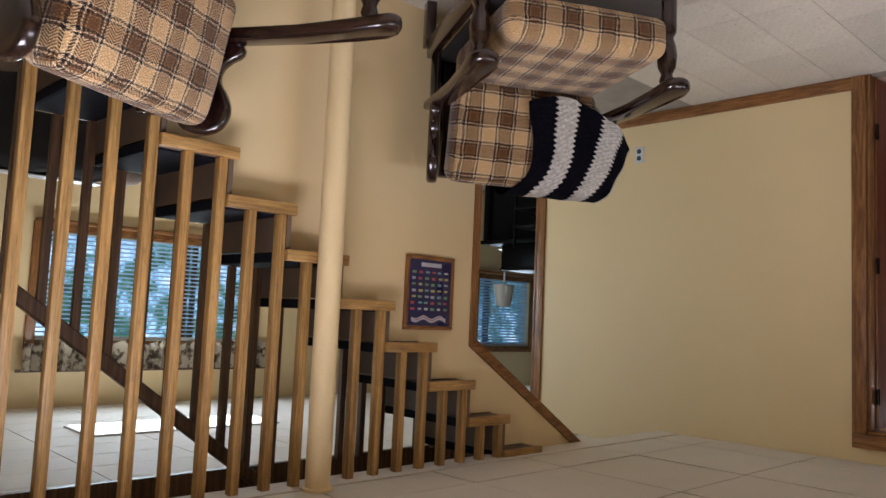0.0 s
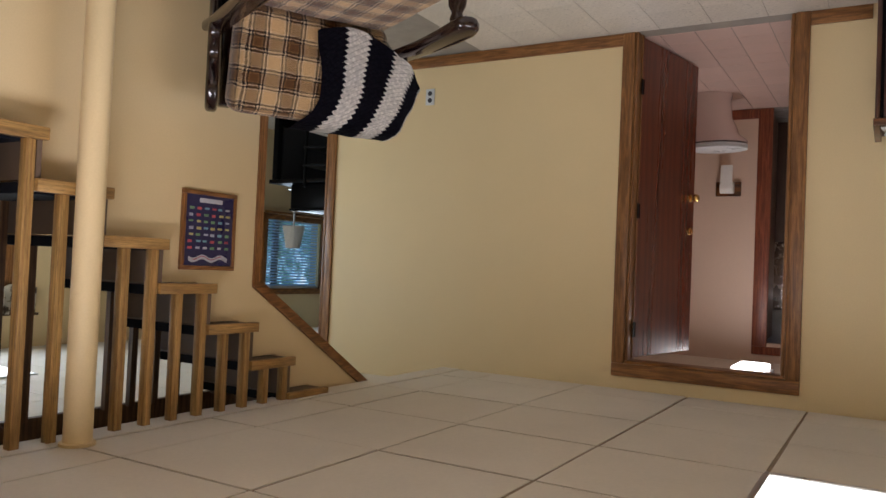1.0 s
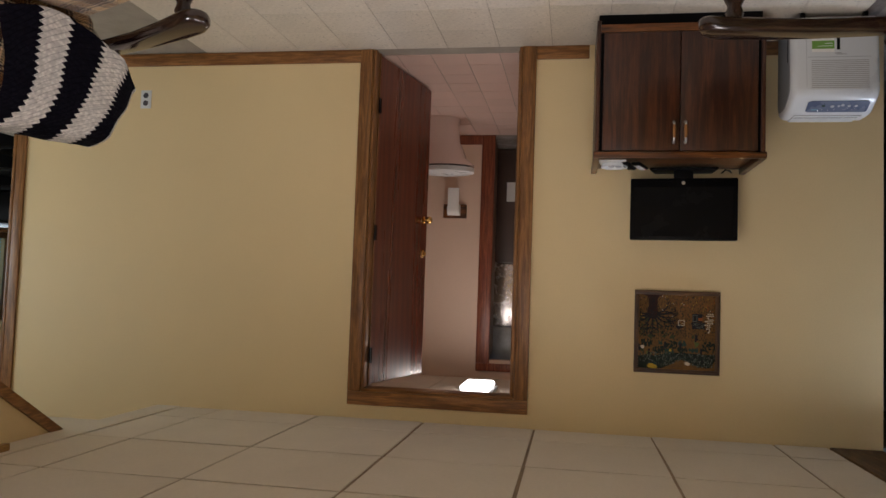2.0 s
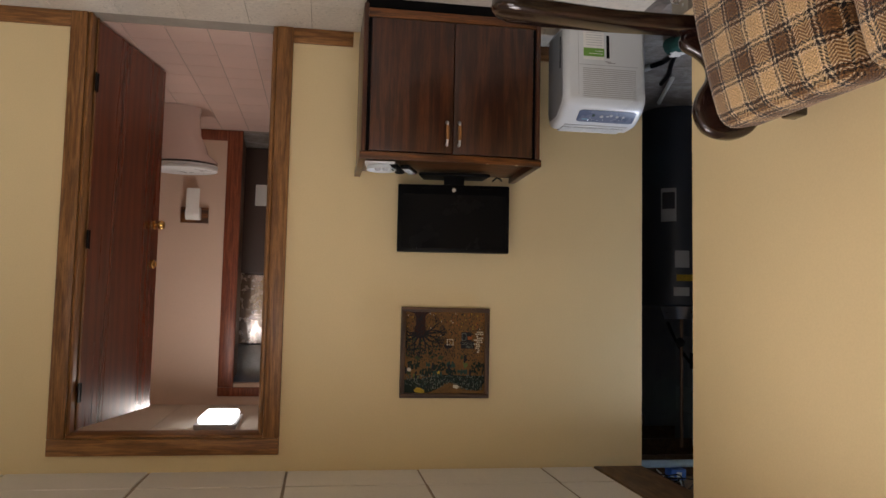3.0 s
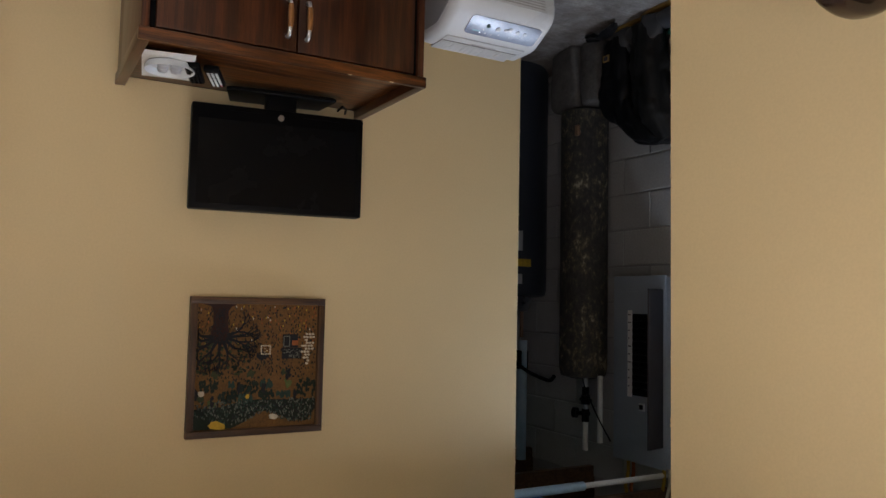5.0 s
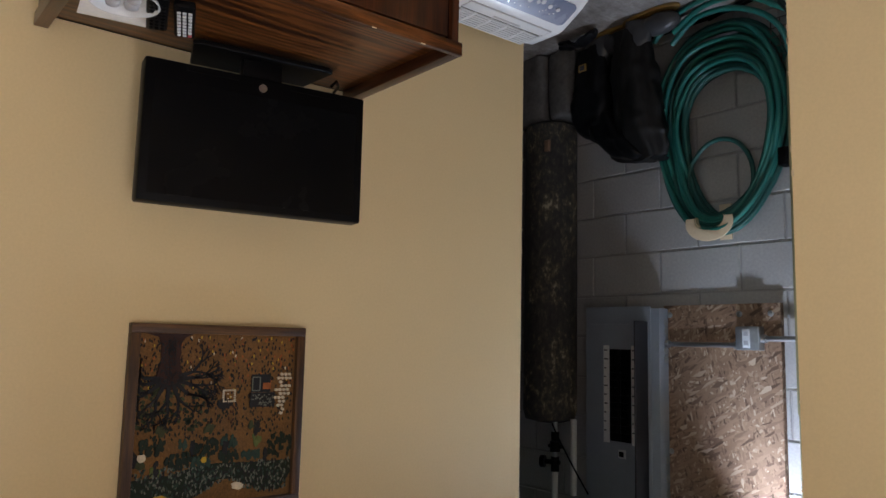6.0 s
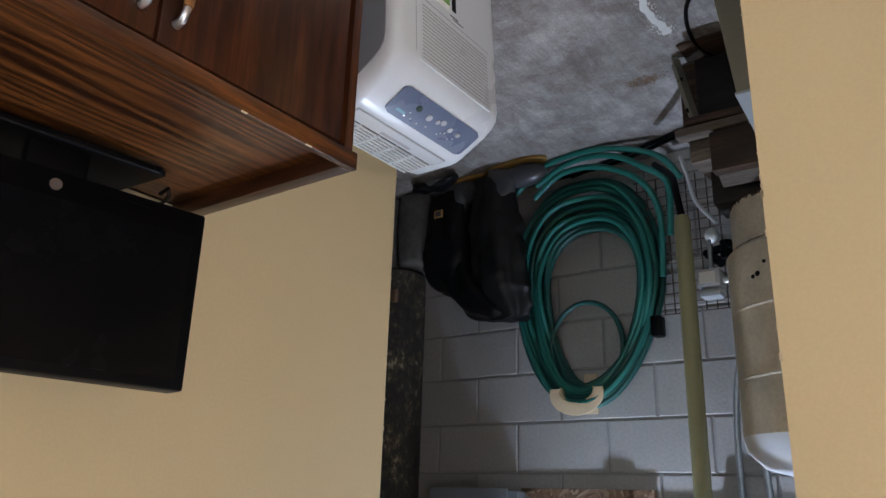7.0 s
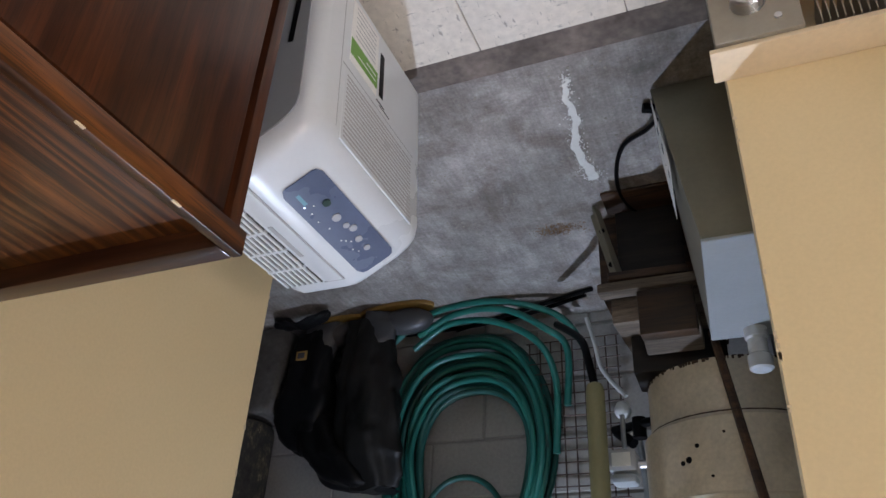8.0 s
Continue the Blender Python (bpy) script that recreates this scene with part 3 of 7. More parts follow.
for i, (x0, x1, z0, z1) in enumerate(WIN):
    win = tagged(new(f"window_{i + 1}"), "wood-framed window with half-open white slatted blinds", "window", kind="structure")
    for d in ((x0 - 0.07, x0, 6.33, 6.36, z0 - 0.07, z1 + 0.07), (x1, x1 + 0.07, 6.33, 6.36, z0 - 0.07, z1 + 0.07)):
        boxpart("window_frame", d, OAKZ, win, bevel=0.004)
    for d in ((x0, x1, 6.33, 6.36, z1, z1 + 0.07), (x0, x1, 6.33, 6.36, z0 - 0.07, z0)):
        boxpart("window_frame", d, OAKX, win, bevel=0.004)
    boxpart("window_sill", (x0 - 0.07, x1 + 0.07, 6.27, 6.33, z0 - 0.09, z0 - 0.06), OAKX, win, bevel=0.005)
    for x in ((x0 + (x1 - x0) * 0.30, x0 + (x1 - x0) * 0.34) if i == 0 else (x1 - 0.26, x1 - 0.22)):
        boxpart("mullion", (x - 0.018, x + 0.018, 6.42, 6.46, z0, z1), DARKPOST, win)
    me = None
    k = int((z1 - z0) / 0.034)
    for j in range(k):
        if me is None:
            bm = bmesh.new()
            box(bm, x0 + 0.01, x1 - 0.01, -0.014, 0.014, -0.0012, 0.0012)
            me = mesh_of("slat", bm, SLAT)
        ob = new("slat", me)
        ob.parent, ob.matrix_basis = win, pose(0, 6.39, z0 + 0.012 + j * 0.034, 20 if i == 0 else 52)
    boxpart("head_rail", (x0 + 0.005, x1 - 0.005, 6.37, 6.41, z1 - 0.03, z1), WHITE, win)
bm = bmesh.new()
box(bm, -16, 8, 9.5, 9.55, -3, 7)
tagged(part("backdrop", bm, FOLIAGE, None, "bright trees and pale sky beyond the windows"), category="backdrop", kind="structure")
# valance over the wide window
val = thing("valance", (-3.0, 6.30, 1.80), "gathered floral cloth valance above the wide window", "valance")
bm = bmesh.new()
pts = [(-4.15 + i * 0.025, 6.26 + 0.03 * math.sin(i * 1.1) + 0.012 * math.sin(i * 2.7)) for i in range(86)]
lows = [1.80 + 0.025 * math.sin(i * 0.55) for i in range(86)]
a = [bm.verts.new((x, y, 2.02)) for x, y in pts]
b = [bm.verts.new((x, y - 0.01, z)) for (x, y), z in zip(pts, lows)]
for i in range(85):
    bm.faces.new((a[i], a[i + 1], b[i + 1], b[i]))
bmesh.ops.solidify(bm, geom=bm.faces[:], thickness=0.004)
part("cloth", bm, VALANCE, val)
boxpart("rod", (-4.2, -2.0, 6.29, 6.31, 2.015, 2.035), DARKPOST, val)

# ceiling of the main room
bm = bmesh.new()
box(bm, -5.0, 2.2, -1.03, 2.85, CZ + 0.007, CZ + 0.12)
xs = [-5.0, -4.675, -4.04, -3.41, -2.775, -2.12, -1.48, -0.84, -0.2, 0.44, 1.08, 1.72, 2.2]
ys = [-0.985, -0.705, -0.077, 0.557, 1.19, 1.823, 2.43, 2.70]
random.seed(8)
for i in range(len(xs) - 1):
    for j in range(len(ys) - 1):
        g0, g1 = random.uniform(0.004, 0.009), random.uniform(0.004, 0.009)
        dz = random.uniform(0, 0.003)
        box(bm, xs[i] + g0, xs[i + 1] - g0, ys[j] + g1, ys[j + 1] - g1, CZ + dz, CZ + 0.0071, bevel=0.002)
box(bm, -5.0, 2.2, 2.706, 2.85, CZ - 0.002, CZ + 0.0071, bevel=0.002)
for f in bm.faces:
    f.material_index = 1 if f.calc_center_median().z > CZ + 0.0065 else 0
structure("ceiling", bm, [CEIL, JOINT], "off-white painted square ceiling boards with brown joints")
# the higher ceiling behind the stairs, in small tiles
bm = bmesh.new()
box(bm, -9.6, -4.15, 2.86, 6.35, CH + 0.006, CH + 0.1)
box(bm, -4.15, 2.2, 3.45, 6.35, CH + 0.006, CH + 0.1)
x = -4.8
while x < 2.0:
    y = 3.47
    while y < 6.3:
        box(bm, x + 0.003, x + 0.607, y + 0.003, min(y + 0.302, 6.34), CH, CH + 0.0065, bevel=0.002)
        y += 0.305
    x += 0.61
box(bm, -5.0, -4.15, 2.87, 3.46, CH, CH + 0.0065)
for f in bm.faces:
    f.material_index = 1 if f.calc_center_median().z > CH + 0.006 else 0
structure("ceiling_back", bm, [CEIL, JOINT], "white tiled ceiling of the room behind the stairs")
# unseen stair well above the ceiling, added to keep sky light out
bm = bmesh.new()
box(bm, -4.2, 2.2, 2.82, 2.85, CZ + 0.122, 3.1)
box(bm, -4.2, 2.2, 3.46, 3.5, CH + 0.102, 3.1)
box(bm, -4.24, -4.2, 2.82, 3.5, CH + 0.102, 3.1)
box(bm, -4.24, 2.2, 2.82, 3.5, 3.1, 3.15)
structure("stairwell_shaft", bm, YELLOW, "plain yellow shaft added above the stairs to keep sky light out")
bm = bmesh.new()
box(bm, -4.15, 2.2, 3.42, 3.45, 2.235, 2.40)
structure("fascia", bm, DARKPOST, "dark stained board along the stairwell opening")
# header board over the utility opening
bm = bmesh.new()
box(bm, -5.0, -3.925, -1.25, -0.99, CZ - 0.002, CZ + 0.12, bevel=0.003)
structure("header_beam", bm, BROWNBEAM, "brown wooden header over the utility opening")
# utility room shell: block wall, dark joists
bm = bmesh.new()
box(bm, -9.6, -3.5, -2.7, -2.487, -0.1, 2.6)
wall_block = structure("wall_block", bm, MORTAR, "pale painted concrete block wall")
# unseen closing wall, kept dark so the bulb bounces less off it
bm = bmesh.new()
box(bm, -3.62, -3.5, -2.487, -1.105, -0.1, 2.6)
structure("wall_utility_east", bm, ROUGHSTONE, "unseen wall closing the utility room, dark to cut bounced light")
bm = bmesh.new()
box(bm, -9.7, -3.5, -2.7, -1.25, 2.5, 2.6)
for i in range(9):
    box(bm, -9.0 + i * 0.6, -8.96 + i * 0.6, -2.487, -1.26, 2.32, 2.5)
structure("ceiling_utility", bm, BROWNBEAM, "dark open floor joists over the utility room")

# bathroom
bm = bmesh.new()
box(bm, -7.5, -5.12, 0.2, 2.3, -0.15, -0.004)
bath_floor = structure("floor_bath", bm, GROUT, "small pink ceramic tile floor of the bathroom")
bm = bmesh.new()
prism(bm, [(0.2, 2.02), (1.10, 2.02), (1.10, -0.1), (2.30, -0.1), (2.30, CH), (0.2, CH)], 0.12, Matrix(((0, 0, 1, -7.57), (1, 0, 0, 0), (0, 1, 0, 0), (0, 0, 0, 1))))
bmesh.ops.recalc_face_normals(bm, faces=bm.faces)
structure("wall_bath_west", bm, PINKWALL, "pinkish beige bathroom wall with a furnace room doorway")
for nm, y0, y1 in (("wall_bath_north", 2.30, 2.42), ("wall_bath_south", 0.08, 0.2)):
    bm = bmesh.new()
    box(bm, -7.57, -5.12, y0, y1, -0.1, CH)
    structure(nm, bm, PINKWALL, "plain pinkish beige bathroom wall")
bm = bmesh.new()
box(bm, -7.45, -5.12, 0.2, 2.3, CZ + 0.006, CH)
for i in range(4):
    for j in range(5):
        box(bm, -7.45 + i * 0.59, -6.866 + i * 0.59, 0.2 + j * 0.42, 0.614 + j * 0.42, CZ, CZ + 0.0065, bevel=0.002)
for f in bm.faces:
    f.material_index = 1 if f.calc_center_median().z > CZ + 0.006 else 0
structure("ceiling_bath", bm, [CEIL, JOINT], "white ceiling boards of the bathroom")
# back of the house beyond the bathroom; its shell is added against sky light
bm = bmesh.new()
box(bm, -9.72, -9.6, -2.7, 6.5, -0.3, 2.6)
box(bm, -9.6, -5.12, 2.42, 2.5, -0.1, 2.6)
box(bm, -9.6, -7.57, -1.12, -1.03, -0.1, 2.6)
structure("wall_outer", bm, BLOCK, "grey block walls closing the house")
bm = bmesh.new()
box(bm, -9.6, -7.5, -1.03, 2.42, -0.15, -0.006)
structure("floor_furnace", bm, CONCRETE, "concrete floor of the furnace room")
bm = bmesh.new()
box(bm, -9.6, -5.12, 2.42, 6.35, -0.15, -0.006)
structure("floor_kitchen", bm, TILE, "pale floor of the far room")
bm = bmesh.new()
box(bm, -9.6, -7.5, -1.12, 2.5, CH + 0.1, CH + 0.2)
box(bm, -7.57, -5.0, -1.25, 0.2, CH, CH + 0.1)
structure("ceiling_furnace", bm, BLOCK, "plain unseen ceiling closing the furnace room")

# trims: bathroom door casing, baseboard, casing of the passage under the stairs
def casing(name, label, sides, head, mz=None, mh=None):
    ob = tagged(new(name), label, "door frame", kind="structure")
    for d in sides:
        boxpart("jamb", d, mz or OAKZ, ob, bevel=0.006)
    for d in head:
        boxpart("head", d, mh or OAKY, ob, bevel=0.006)
    return ob


casing("door_1_frame", "stained oak casing round the bathroom doorway",
       [(-5.0, -4.98, 0.60, 0.678, 0, 2.03), (-5.0, -4.98, 1.572, 1.65, 0, 2.03), (-5.13, -4.99, 0.678, 0.698, 0, 2.012), (-5.13, -4.99, 1.552, 1.572, 0, 2.012),
        (-5.075, -5.06, 0.698, 0.708, 0, 2.002), (-5.075, -5.06, 1.542, 1.552, 0, 2.002)],
       [(-5.0, -4.98, 0.60, 1.65, 2.03, 2.108), (-5.13, -4.99, 0.678, 1.572, 2.012, 2.03)])
casing("door_2_frame", "reddish wooden casing of the furnace room doorway",
       [(-7.45, -7.43, 1.085, 1.205, 0, 2.05)], [(-7.45, -7.43, 0.2, 1.205, 2.05, 2.12)], REDTRIM, REDTRIM)
casing("passage_frame", "oak casing on the wall end by the passage under the stairs",
       [(-5.125, -4.985, 3.93, 3.955, 0, CH), (-5.0, -4.985, 3.86, 3.93, 0, CH)], [])
trim = tagged(new("baseboard"), "oak baseboard along the yellow wall", "baseboard", kind="structure")
for y0, y1 in ((1.65, 3.86), (0.302, 0.60), (-1.20, -0.535)):
    boxpart("board", (-5.0, -4.987, y0, y1, 0.0, 0.078), OAKY, trim, bevel=0.003)
boxpart("board", (-7.45, -7.437, 1.205, 2.3, 0.0, 0.085), REDTRIM, trim, bevel=0.003)

# ---- stairs ----
stairs = thing("staircase", (-0.6, 3.05, 0), "brown wooden stairs with dark tread mats and tan edge boards", "staircase")
for k in range(-4, 8):
    xb, z = -1.735 - 0.2687 * k, 0.933 + 0.1805 * k
    boxpart("tread", (xb, xb + 0.30, 2.765, 3.39, z - 0.038, z - 0.002), RISER, stairs, bevel=0.004)
    boxpart("edge_board", (xb, xb + 0.305, 2.735, 2.765, z - 0.045, z), TANX, stairs, "tan edge board on a tread end", bevel=0.004)
    boxpart("edge_board", (xb, xb + 0.305, 3.39, 3.41, z - 0.045, z), TANX, stairs, bevel=0.004)
    bm = bmesh.new()
    box(bm, xb + 0.045, xb + 0.296, 2.80, 3.37, z - 0.002, z + 0.006, bevel=0.002)
    box(bm, xb + 0.296, xb + 0.306, 2.80, 3.37, z - 0.034, z + 0.006, bevel=0.002)
    part("tread_mat", bm, MAT_RUBBER, stairs, "black rubber tread mat")
    boxpart("riser", (xb + 0.012, xb + 0.032, 2.76, 3.39, z, z + 0.139), RISER, stairs)
for j in range(-6, 16):
    x = -1.410 - 0.13435 * j
    k = math.floor((-1.735 - x) / 0.2687) + 1
    z = 0.933 + 0.1805 * k
    if k > 7:
        continue
    boxpart("baluster", (x - 0.018, x + 0.018, 2.752, 2.79, z, CZ), TANZ, stairs, bevel=0.003)
    # rear balusters, like the rail below, are coloured dark for the window backlight
    top = min(1.87 + (-1.74 - x) * 0.75, 2.24)
    boxpart("baluster", (x - 0.016, x + 0.016, 3.365, 3.395, z + 0.006, top), DARKPOST, stairs, "rear baluster, coloured dark for the backlight")
bm = bmesh.new()
ang = math.atan(0.75)
ln = 1.95
box(bm, -ln / 2, ln / 2, -0.022, 0.022, -0.03, 0.03, bevel=0.006, m=pose(-1.5, 3.38, 1.71, 0, math.degrees(ang), 0))
part("handrail", bm, DARKPOST, stairs, "dark sloping handrail")
# wall closing the space below the stairs
saw = [(-0.42, 0.0)]
for k in range(-4, 8):
    xb, z = -1.735 - 0.2687 * k, 0.933 + 0.1805 * k
    saw += [(xb + 0.284, z - 0.045), (xb + 0.012, z - 0.045)]
saw += [(-3.605, CH), (-4.20, CH), (-4.20, 2.293), (-3.143, 1.631), (-3.143, 0.0)]
bm = bmesh.new()
XZ = Matrix(((1, 0, 0, 0), (0, 0, -1, 2.96), (0, 1, 0, 0), (0, 0, 0, 1)))
prism(bm, saw, 0.10, XZ)
structure("wall_stair", bm, YELLOW, "yellow wall filling the space below the stairs")
slope = casing("passage_1_frame", "oak trim round the sloped passage under the stairs", [(-3.193, -3.143, 2.85, 2.97, 0, 1.631)], [])
bm = bmesh.new()
prism(bm, [(-3.148, 1.631), (-4.20, 2.293), (-4.20, 2.235), (-3.193, 1.60)], 0.13, Matrix(((1, 0, 0, 0), (0, 0, -1, 2.975), (0, 1, 0, 0), (0, 0, 0, 1))))
part("sloped_head", bm, OAKX, slope)
bm = bmesh.new()
lathe(bm, [(0.066, 0.0), (0.066, 0.012), (0.05, 0.014), (0.05, CZ - 0.012), (0.062, CZ - 0.01), (0.062, CZ)], Matrix.Translation((-2.13, 2.675, 0)), 28)
structure("column", bm, YELLOW, "yellow painted round steel column", 30)


# ---- things of the main room ----
def easy_seat(name, label, category, spans, group=""):
    """A low wooden-framed easy seat at the origin, facing +y: arm fronts on y = 0. spans: the cushions' widths along x."""
    ch = thing(name, (0, 0, 0), label, category, group)
    more = spans[-1][1] - 0.335
    # seat and back cushions
    for x0, x1 in spans:
        mid, half = (x0 + x1) / 2, (x1 - x0) / 2
        bm = bmesh.new()
        box(bm, -half, half, -0.66, 0.03, 0.29, 0.455, bevel=0.05, seg=4)
        bmesh.ops.subdivide_edges(bm, edges=[e for e in bm.edges if e.calc_length() > 0.2], cuts=5, use_grid_fill=True)
        for v in bm.verts:
            v.co.z += 0.018 * max(0, 1 - (v.co.x / half) ** 2) * max(0, 1 - ((v.co.y + 0.31) / 0.36) ** 2) * (1 if v.co.z > 0.37 else -1) + 0.003 * noise.noise(v.co * 9)
            v.co.x += mid
        uvbox(bm)
        part("seat_cushion", bm, PLAID, ch, "brown and cream plaid wool seat cushion", 60)
        bm = bmesh.new()
        box(bm, -half, half, -0.085, 0.085, 0.0, 0.46, bevel=0.055, seg=4)
        bmesh.ops.subdivide_edges(bm, edges=[e for e in bm.edges if e.calc_length() > 0.2], cuts=5, use_grid_fill=True)
        for v in bm.verts:
            v.co.y += 0.022 * max(0, 1 - (v.co.x / half) ** 2) * max(0, 1 - ((v.co.z - 0.23) / 0.24) ** 2) * (1 if v.co.y > 0 else -1) + 0.004 * noise.noise(v.co * 8)
            v.co.x += mid
        uvbox(bm, 0.03, 0.05)
        bmesh.ops.transform(bm, matrix=pose(0, -0.615, 0.43, 13, 0, 0), verts=bm.verts)
        part("back_cushion", bm, PLAID, ch, "brown and cream plaid wool back cushion", 60)
    # winged side boards of the back
    wing = [(-0.93, 0.20), (-0.81, 0.20), (-0.74, 0.42), (-0.65, 0.52), (-0.60, 0.55), (-0.575, 0.58), (-0.585, 0.61), (-0.62, 0.63), (-0.65, 0.66), (-0.655, 0.70),
            (-0.63, 0.745), (-0.615, 0.79), (-0.62, 0.83), (-0.645, 0.87), (-0.69, 0.89), (-0.74, 0.89), (-0.79, 0.865), (-0.83, 0.80), (-0.87, 0.70)]
    wing = wing[:3] + [(p[0], p[1]) for p in curve([(a, b, 0) for a, b in wing[3:18]], 4)] + wing[18:]
    for s in (-1, 1):
        off = more if s > 0 else 0.0
        bm = bmesh.new()
        prism(bm, wing, 0.05, Matrix(((0, 0, 1, s * 0.372 + off - 0.025), (1, 0, 0, 0), (0, 1, 0, 0), (0, 0, 0, 1))), bevel=0.016)
        bmesh.ops.rotate(bm, verts=bm.verts, cent=(s * 0.372 + off, -0.82, 0.5), matrix=Matrix.Rotation(radians(s * -14), 3, "Z"))
        part("wing", bm, CHAIRWOODZ, ch, "curved glossy wooden side wing", 50)
        # flat paddle arm
        arm = [(-0.74, -0.045), (-0.55, -0.042), (-0.35, -0.045), (-0.15, -0.056), (-0.05, -0.06), (-0.01, -0.05), (0.010, -0.025), (0.015, 0.0), (0.010, 0.025), (-0.01, 0.05), (-0.05, 0.06), (-0.15, 0.056), (-0.35, 0.045), (-0.55, 0.042), (-0.74, 0.045)]
        bm = bmesh.new()
        prism(bm, [(y, x) for y, x in arm], 0.048, Matrix(((0, 1, 0, s * 0.40 + off), (1, 0, 0, 0), (0, 0, 1, 0.530), (0, 0, 0, 1))), bevel=0.016)
        for v in bm.verts:
            v.co.z += -0.025 * max(0, (v.co.y + 0.12) / 0.16) ** 2 - 0.02 * max(0, (-0.4 - v.co.y) / 0.4)
        part("arm", bm, CHAIRWOOD, ch, "glossy wooden paddle arm with a rounded end", 50)
        # turned front post and back leg
        bm = bmesh.new()
        lathe(bm, [(0.028, 0.06), (0.033, 0.10), (0.026, 0.13), (0.036, 0.17), (0.036, 0.30), (0.024, 0.325), (0.035, 0.36), (0.041, 0.40), (0.036, 0.445), (0.022, 0.475), (0.03, 0.50), (0.024, 0.52), (0.024, 0.545)],
              Matrix.Translation((s * 0.40 + off, -0.10, 0)), 18)
        part("front_post", bm, CHAIRWOODZ, ch, "turned wooden post", 60)
        bm = bmesh.new()
        lathe(bm, [(0.022, 0.0), (0.034, 0.015), (0.036, 0.04), (0.026, 0.062)], Matrix.Translation((s * 0.40 + off, -0.10, 0)), 16)
        part("foot", bm, CHAIRWOODZ, ch, "", 60)
        boxpart("back_leg", (s * 0.40 + off - 0.025, s * 0.40 + off + 0.025, -0.90, -0.84, 0.0, 0.22), CHAIRWOODZ, ch, bevel=0.006)
        boxpart("back_post", (s * 0.30 + off - 0.03, s * 0.30 + off + 0.03, -0.90, -0.85, 0.22, 0.835), CHAIRWOODZ, ch, "dark upright of the back frame", bevel=0.008)
        boxpart("side_rail", (s * 0.40 + off - 0.018, s * 0.40 + off + 0.018, -0.84, -0.13, 0.19, 0.285), CHAIRWOOD, ch, bevel=0.006)
    boxpart("front_rail", (-0.365, 0.365 + more, -0.12, -0.08, 0.17, 0.285), CHAIRWOODX, ch, "wide dark front rail", bevel=0.008)
    boxpart("back_rail", (-0.27, 0.27 + more, -0.89, -0.86, 0.64, 0.72), CHAIRWOODX, ch, bevel=0.006)
    boxpart("back_rail", (-0.27, 0.27 + more, -0.89, -0.86, 0.25, 0.33), CHAIRWOODX, ch, bevel=0.006)
    bm = bmesh.new()
    box(bm, -0.36, 0.36 + more, -0.845, -0.09, 0.262, 0.286)
    part("seat_deck", bm, GLASS_DARK, ch)
    return ch


CHAIRWOODX = wood("dark_glossy_pine_rail", (0.007, 0.0027, 0.0026), (0.026, 0.0085, 0.0062), 0.22, "X", 6, 60, coat=0.6)
first = easy_seat("settee", "dark wooden two-seat settee with plaid cushions against the yellow wall", "sofa", ((-0.335, 0.225), (0.235, 0.795)))
first.matrix_basis = pose(-2.840, -0.065, 0, 0, 0, -3) @ Matrix.Diagonal((1, 1, 0.972, 1))
second = easy_seat("armchair", "dark wooden plaid armchair with a crocheted throw over its back", "chair", ((-0.335, 0.335),), "plaid armchairs")
third = copy_thing(second, pose(-1.520, 1.835, 0, 0, 0, 152))
tagged(third, "dark wooden plaid armchair standing before the staircase")
second.matrix_basis = pose(-2.640, 1.815, 0, 0, 0, 208)

# crocheted throw, draped over the second chair's back
throw = thing("throw_blanket", (0, 0, 0), "black and white striped crocheted throw draped over an armchair", "blanket")
bm = bmesh.new()
uv = bm.loops.layers.uv.verify()
NU, NV = 40, 34
grid = []
for i in range(NU + 1):
    u = i / NU
    col = []
    for j in range(NV + 1):
        v = j / NV
        frill = 0.006 * (j % 2) if i == NU else 0.0
        hem = 0.53 - 0.035 * math.sin(math.pi * min(1, u / 0.55)) + 0.13 * max(0, u - 0.55) / 0.45
        k = min(1.0, v / 0.55)
        near, far = -0.03 + 0.09 * k - 0.11 * k ** 6, 0.56 - 0.13 * k
        x = near + (far - near) * u + frill
        out = max(0.0, x - 0.42)
        if v < 0.55:
            z = hem + (0.895 - hem) * k
            y = -0.495 - 0.24 * (z - 0.5) - 0.04 * k ** 6 - 0.9 * out + 0.008 * math.sin(u * 9 + v * 3) * (1 - k)
        elif v < 0.75:
            k = (v - 0.55) / 0.20
            z = 0.895 + 0.018 * math.sin(math.pi * k)
            y = -0.63 - 0.19 * k - 0.9 * out * (1 - k)
        else:
            k = (v - 0.75) / 0.25
            z = 0.895 - 0.22 * k
            y = -0.82 - 0.10 * min(1, k * 3)
        d = 0.006 * noise.noise(Vector((u * 7, v * 7, 2.0)))
        col.append(bm.verts.new((x + d, y + d, z + d)))
    grid.append(col)
for i in range(NU):
    for j in range(NV):
        f = bm.faces.new((grid[i][j], grid[i + 1][j], grid[i + 1][j + 1], grid[i][j + 1]))
        for lo, (a, b) in zip(f.loops, ((i, j), (i + 1, j), (i + 1, j + 1), (i, j + 1))):
            lo[uv].uv = (0.17 * (2.75 if a == NU else max(0.02, 0.52 + (a / NU - 0.235) / 0.415)), b / NV * 0.75)
bmesh.ops.solidify(bm, geom=bm.faces[:], thickness=0.012)
bmesh.ops.transform(bm, matrix=pose(-2.640, 1.815, 0, 0, 0, 208), verts=bm.verts)
part("crochet", bm, CROCHET, throw, "", 60)
throw.matrix_basis = Matrix.Identity(4)

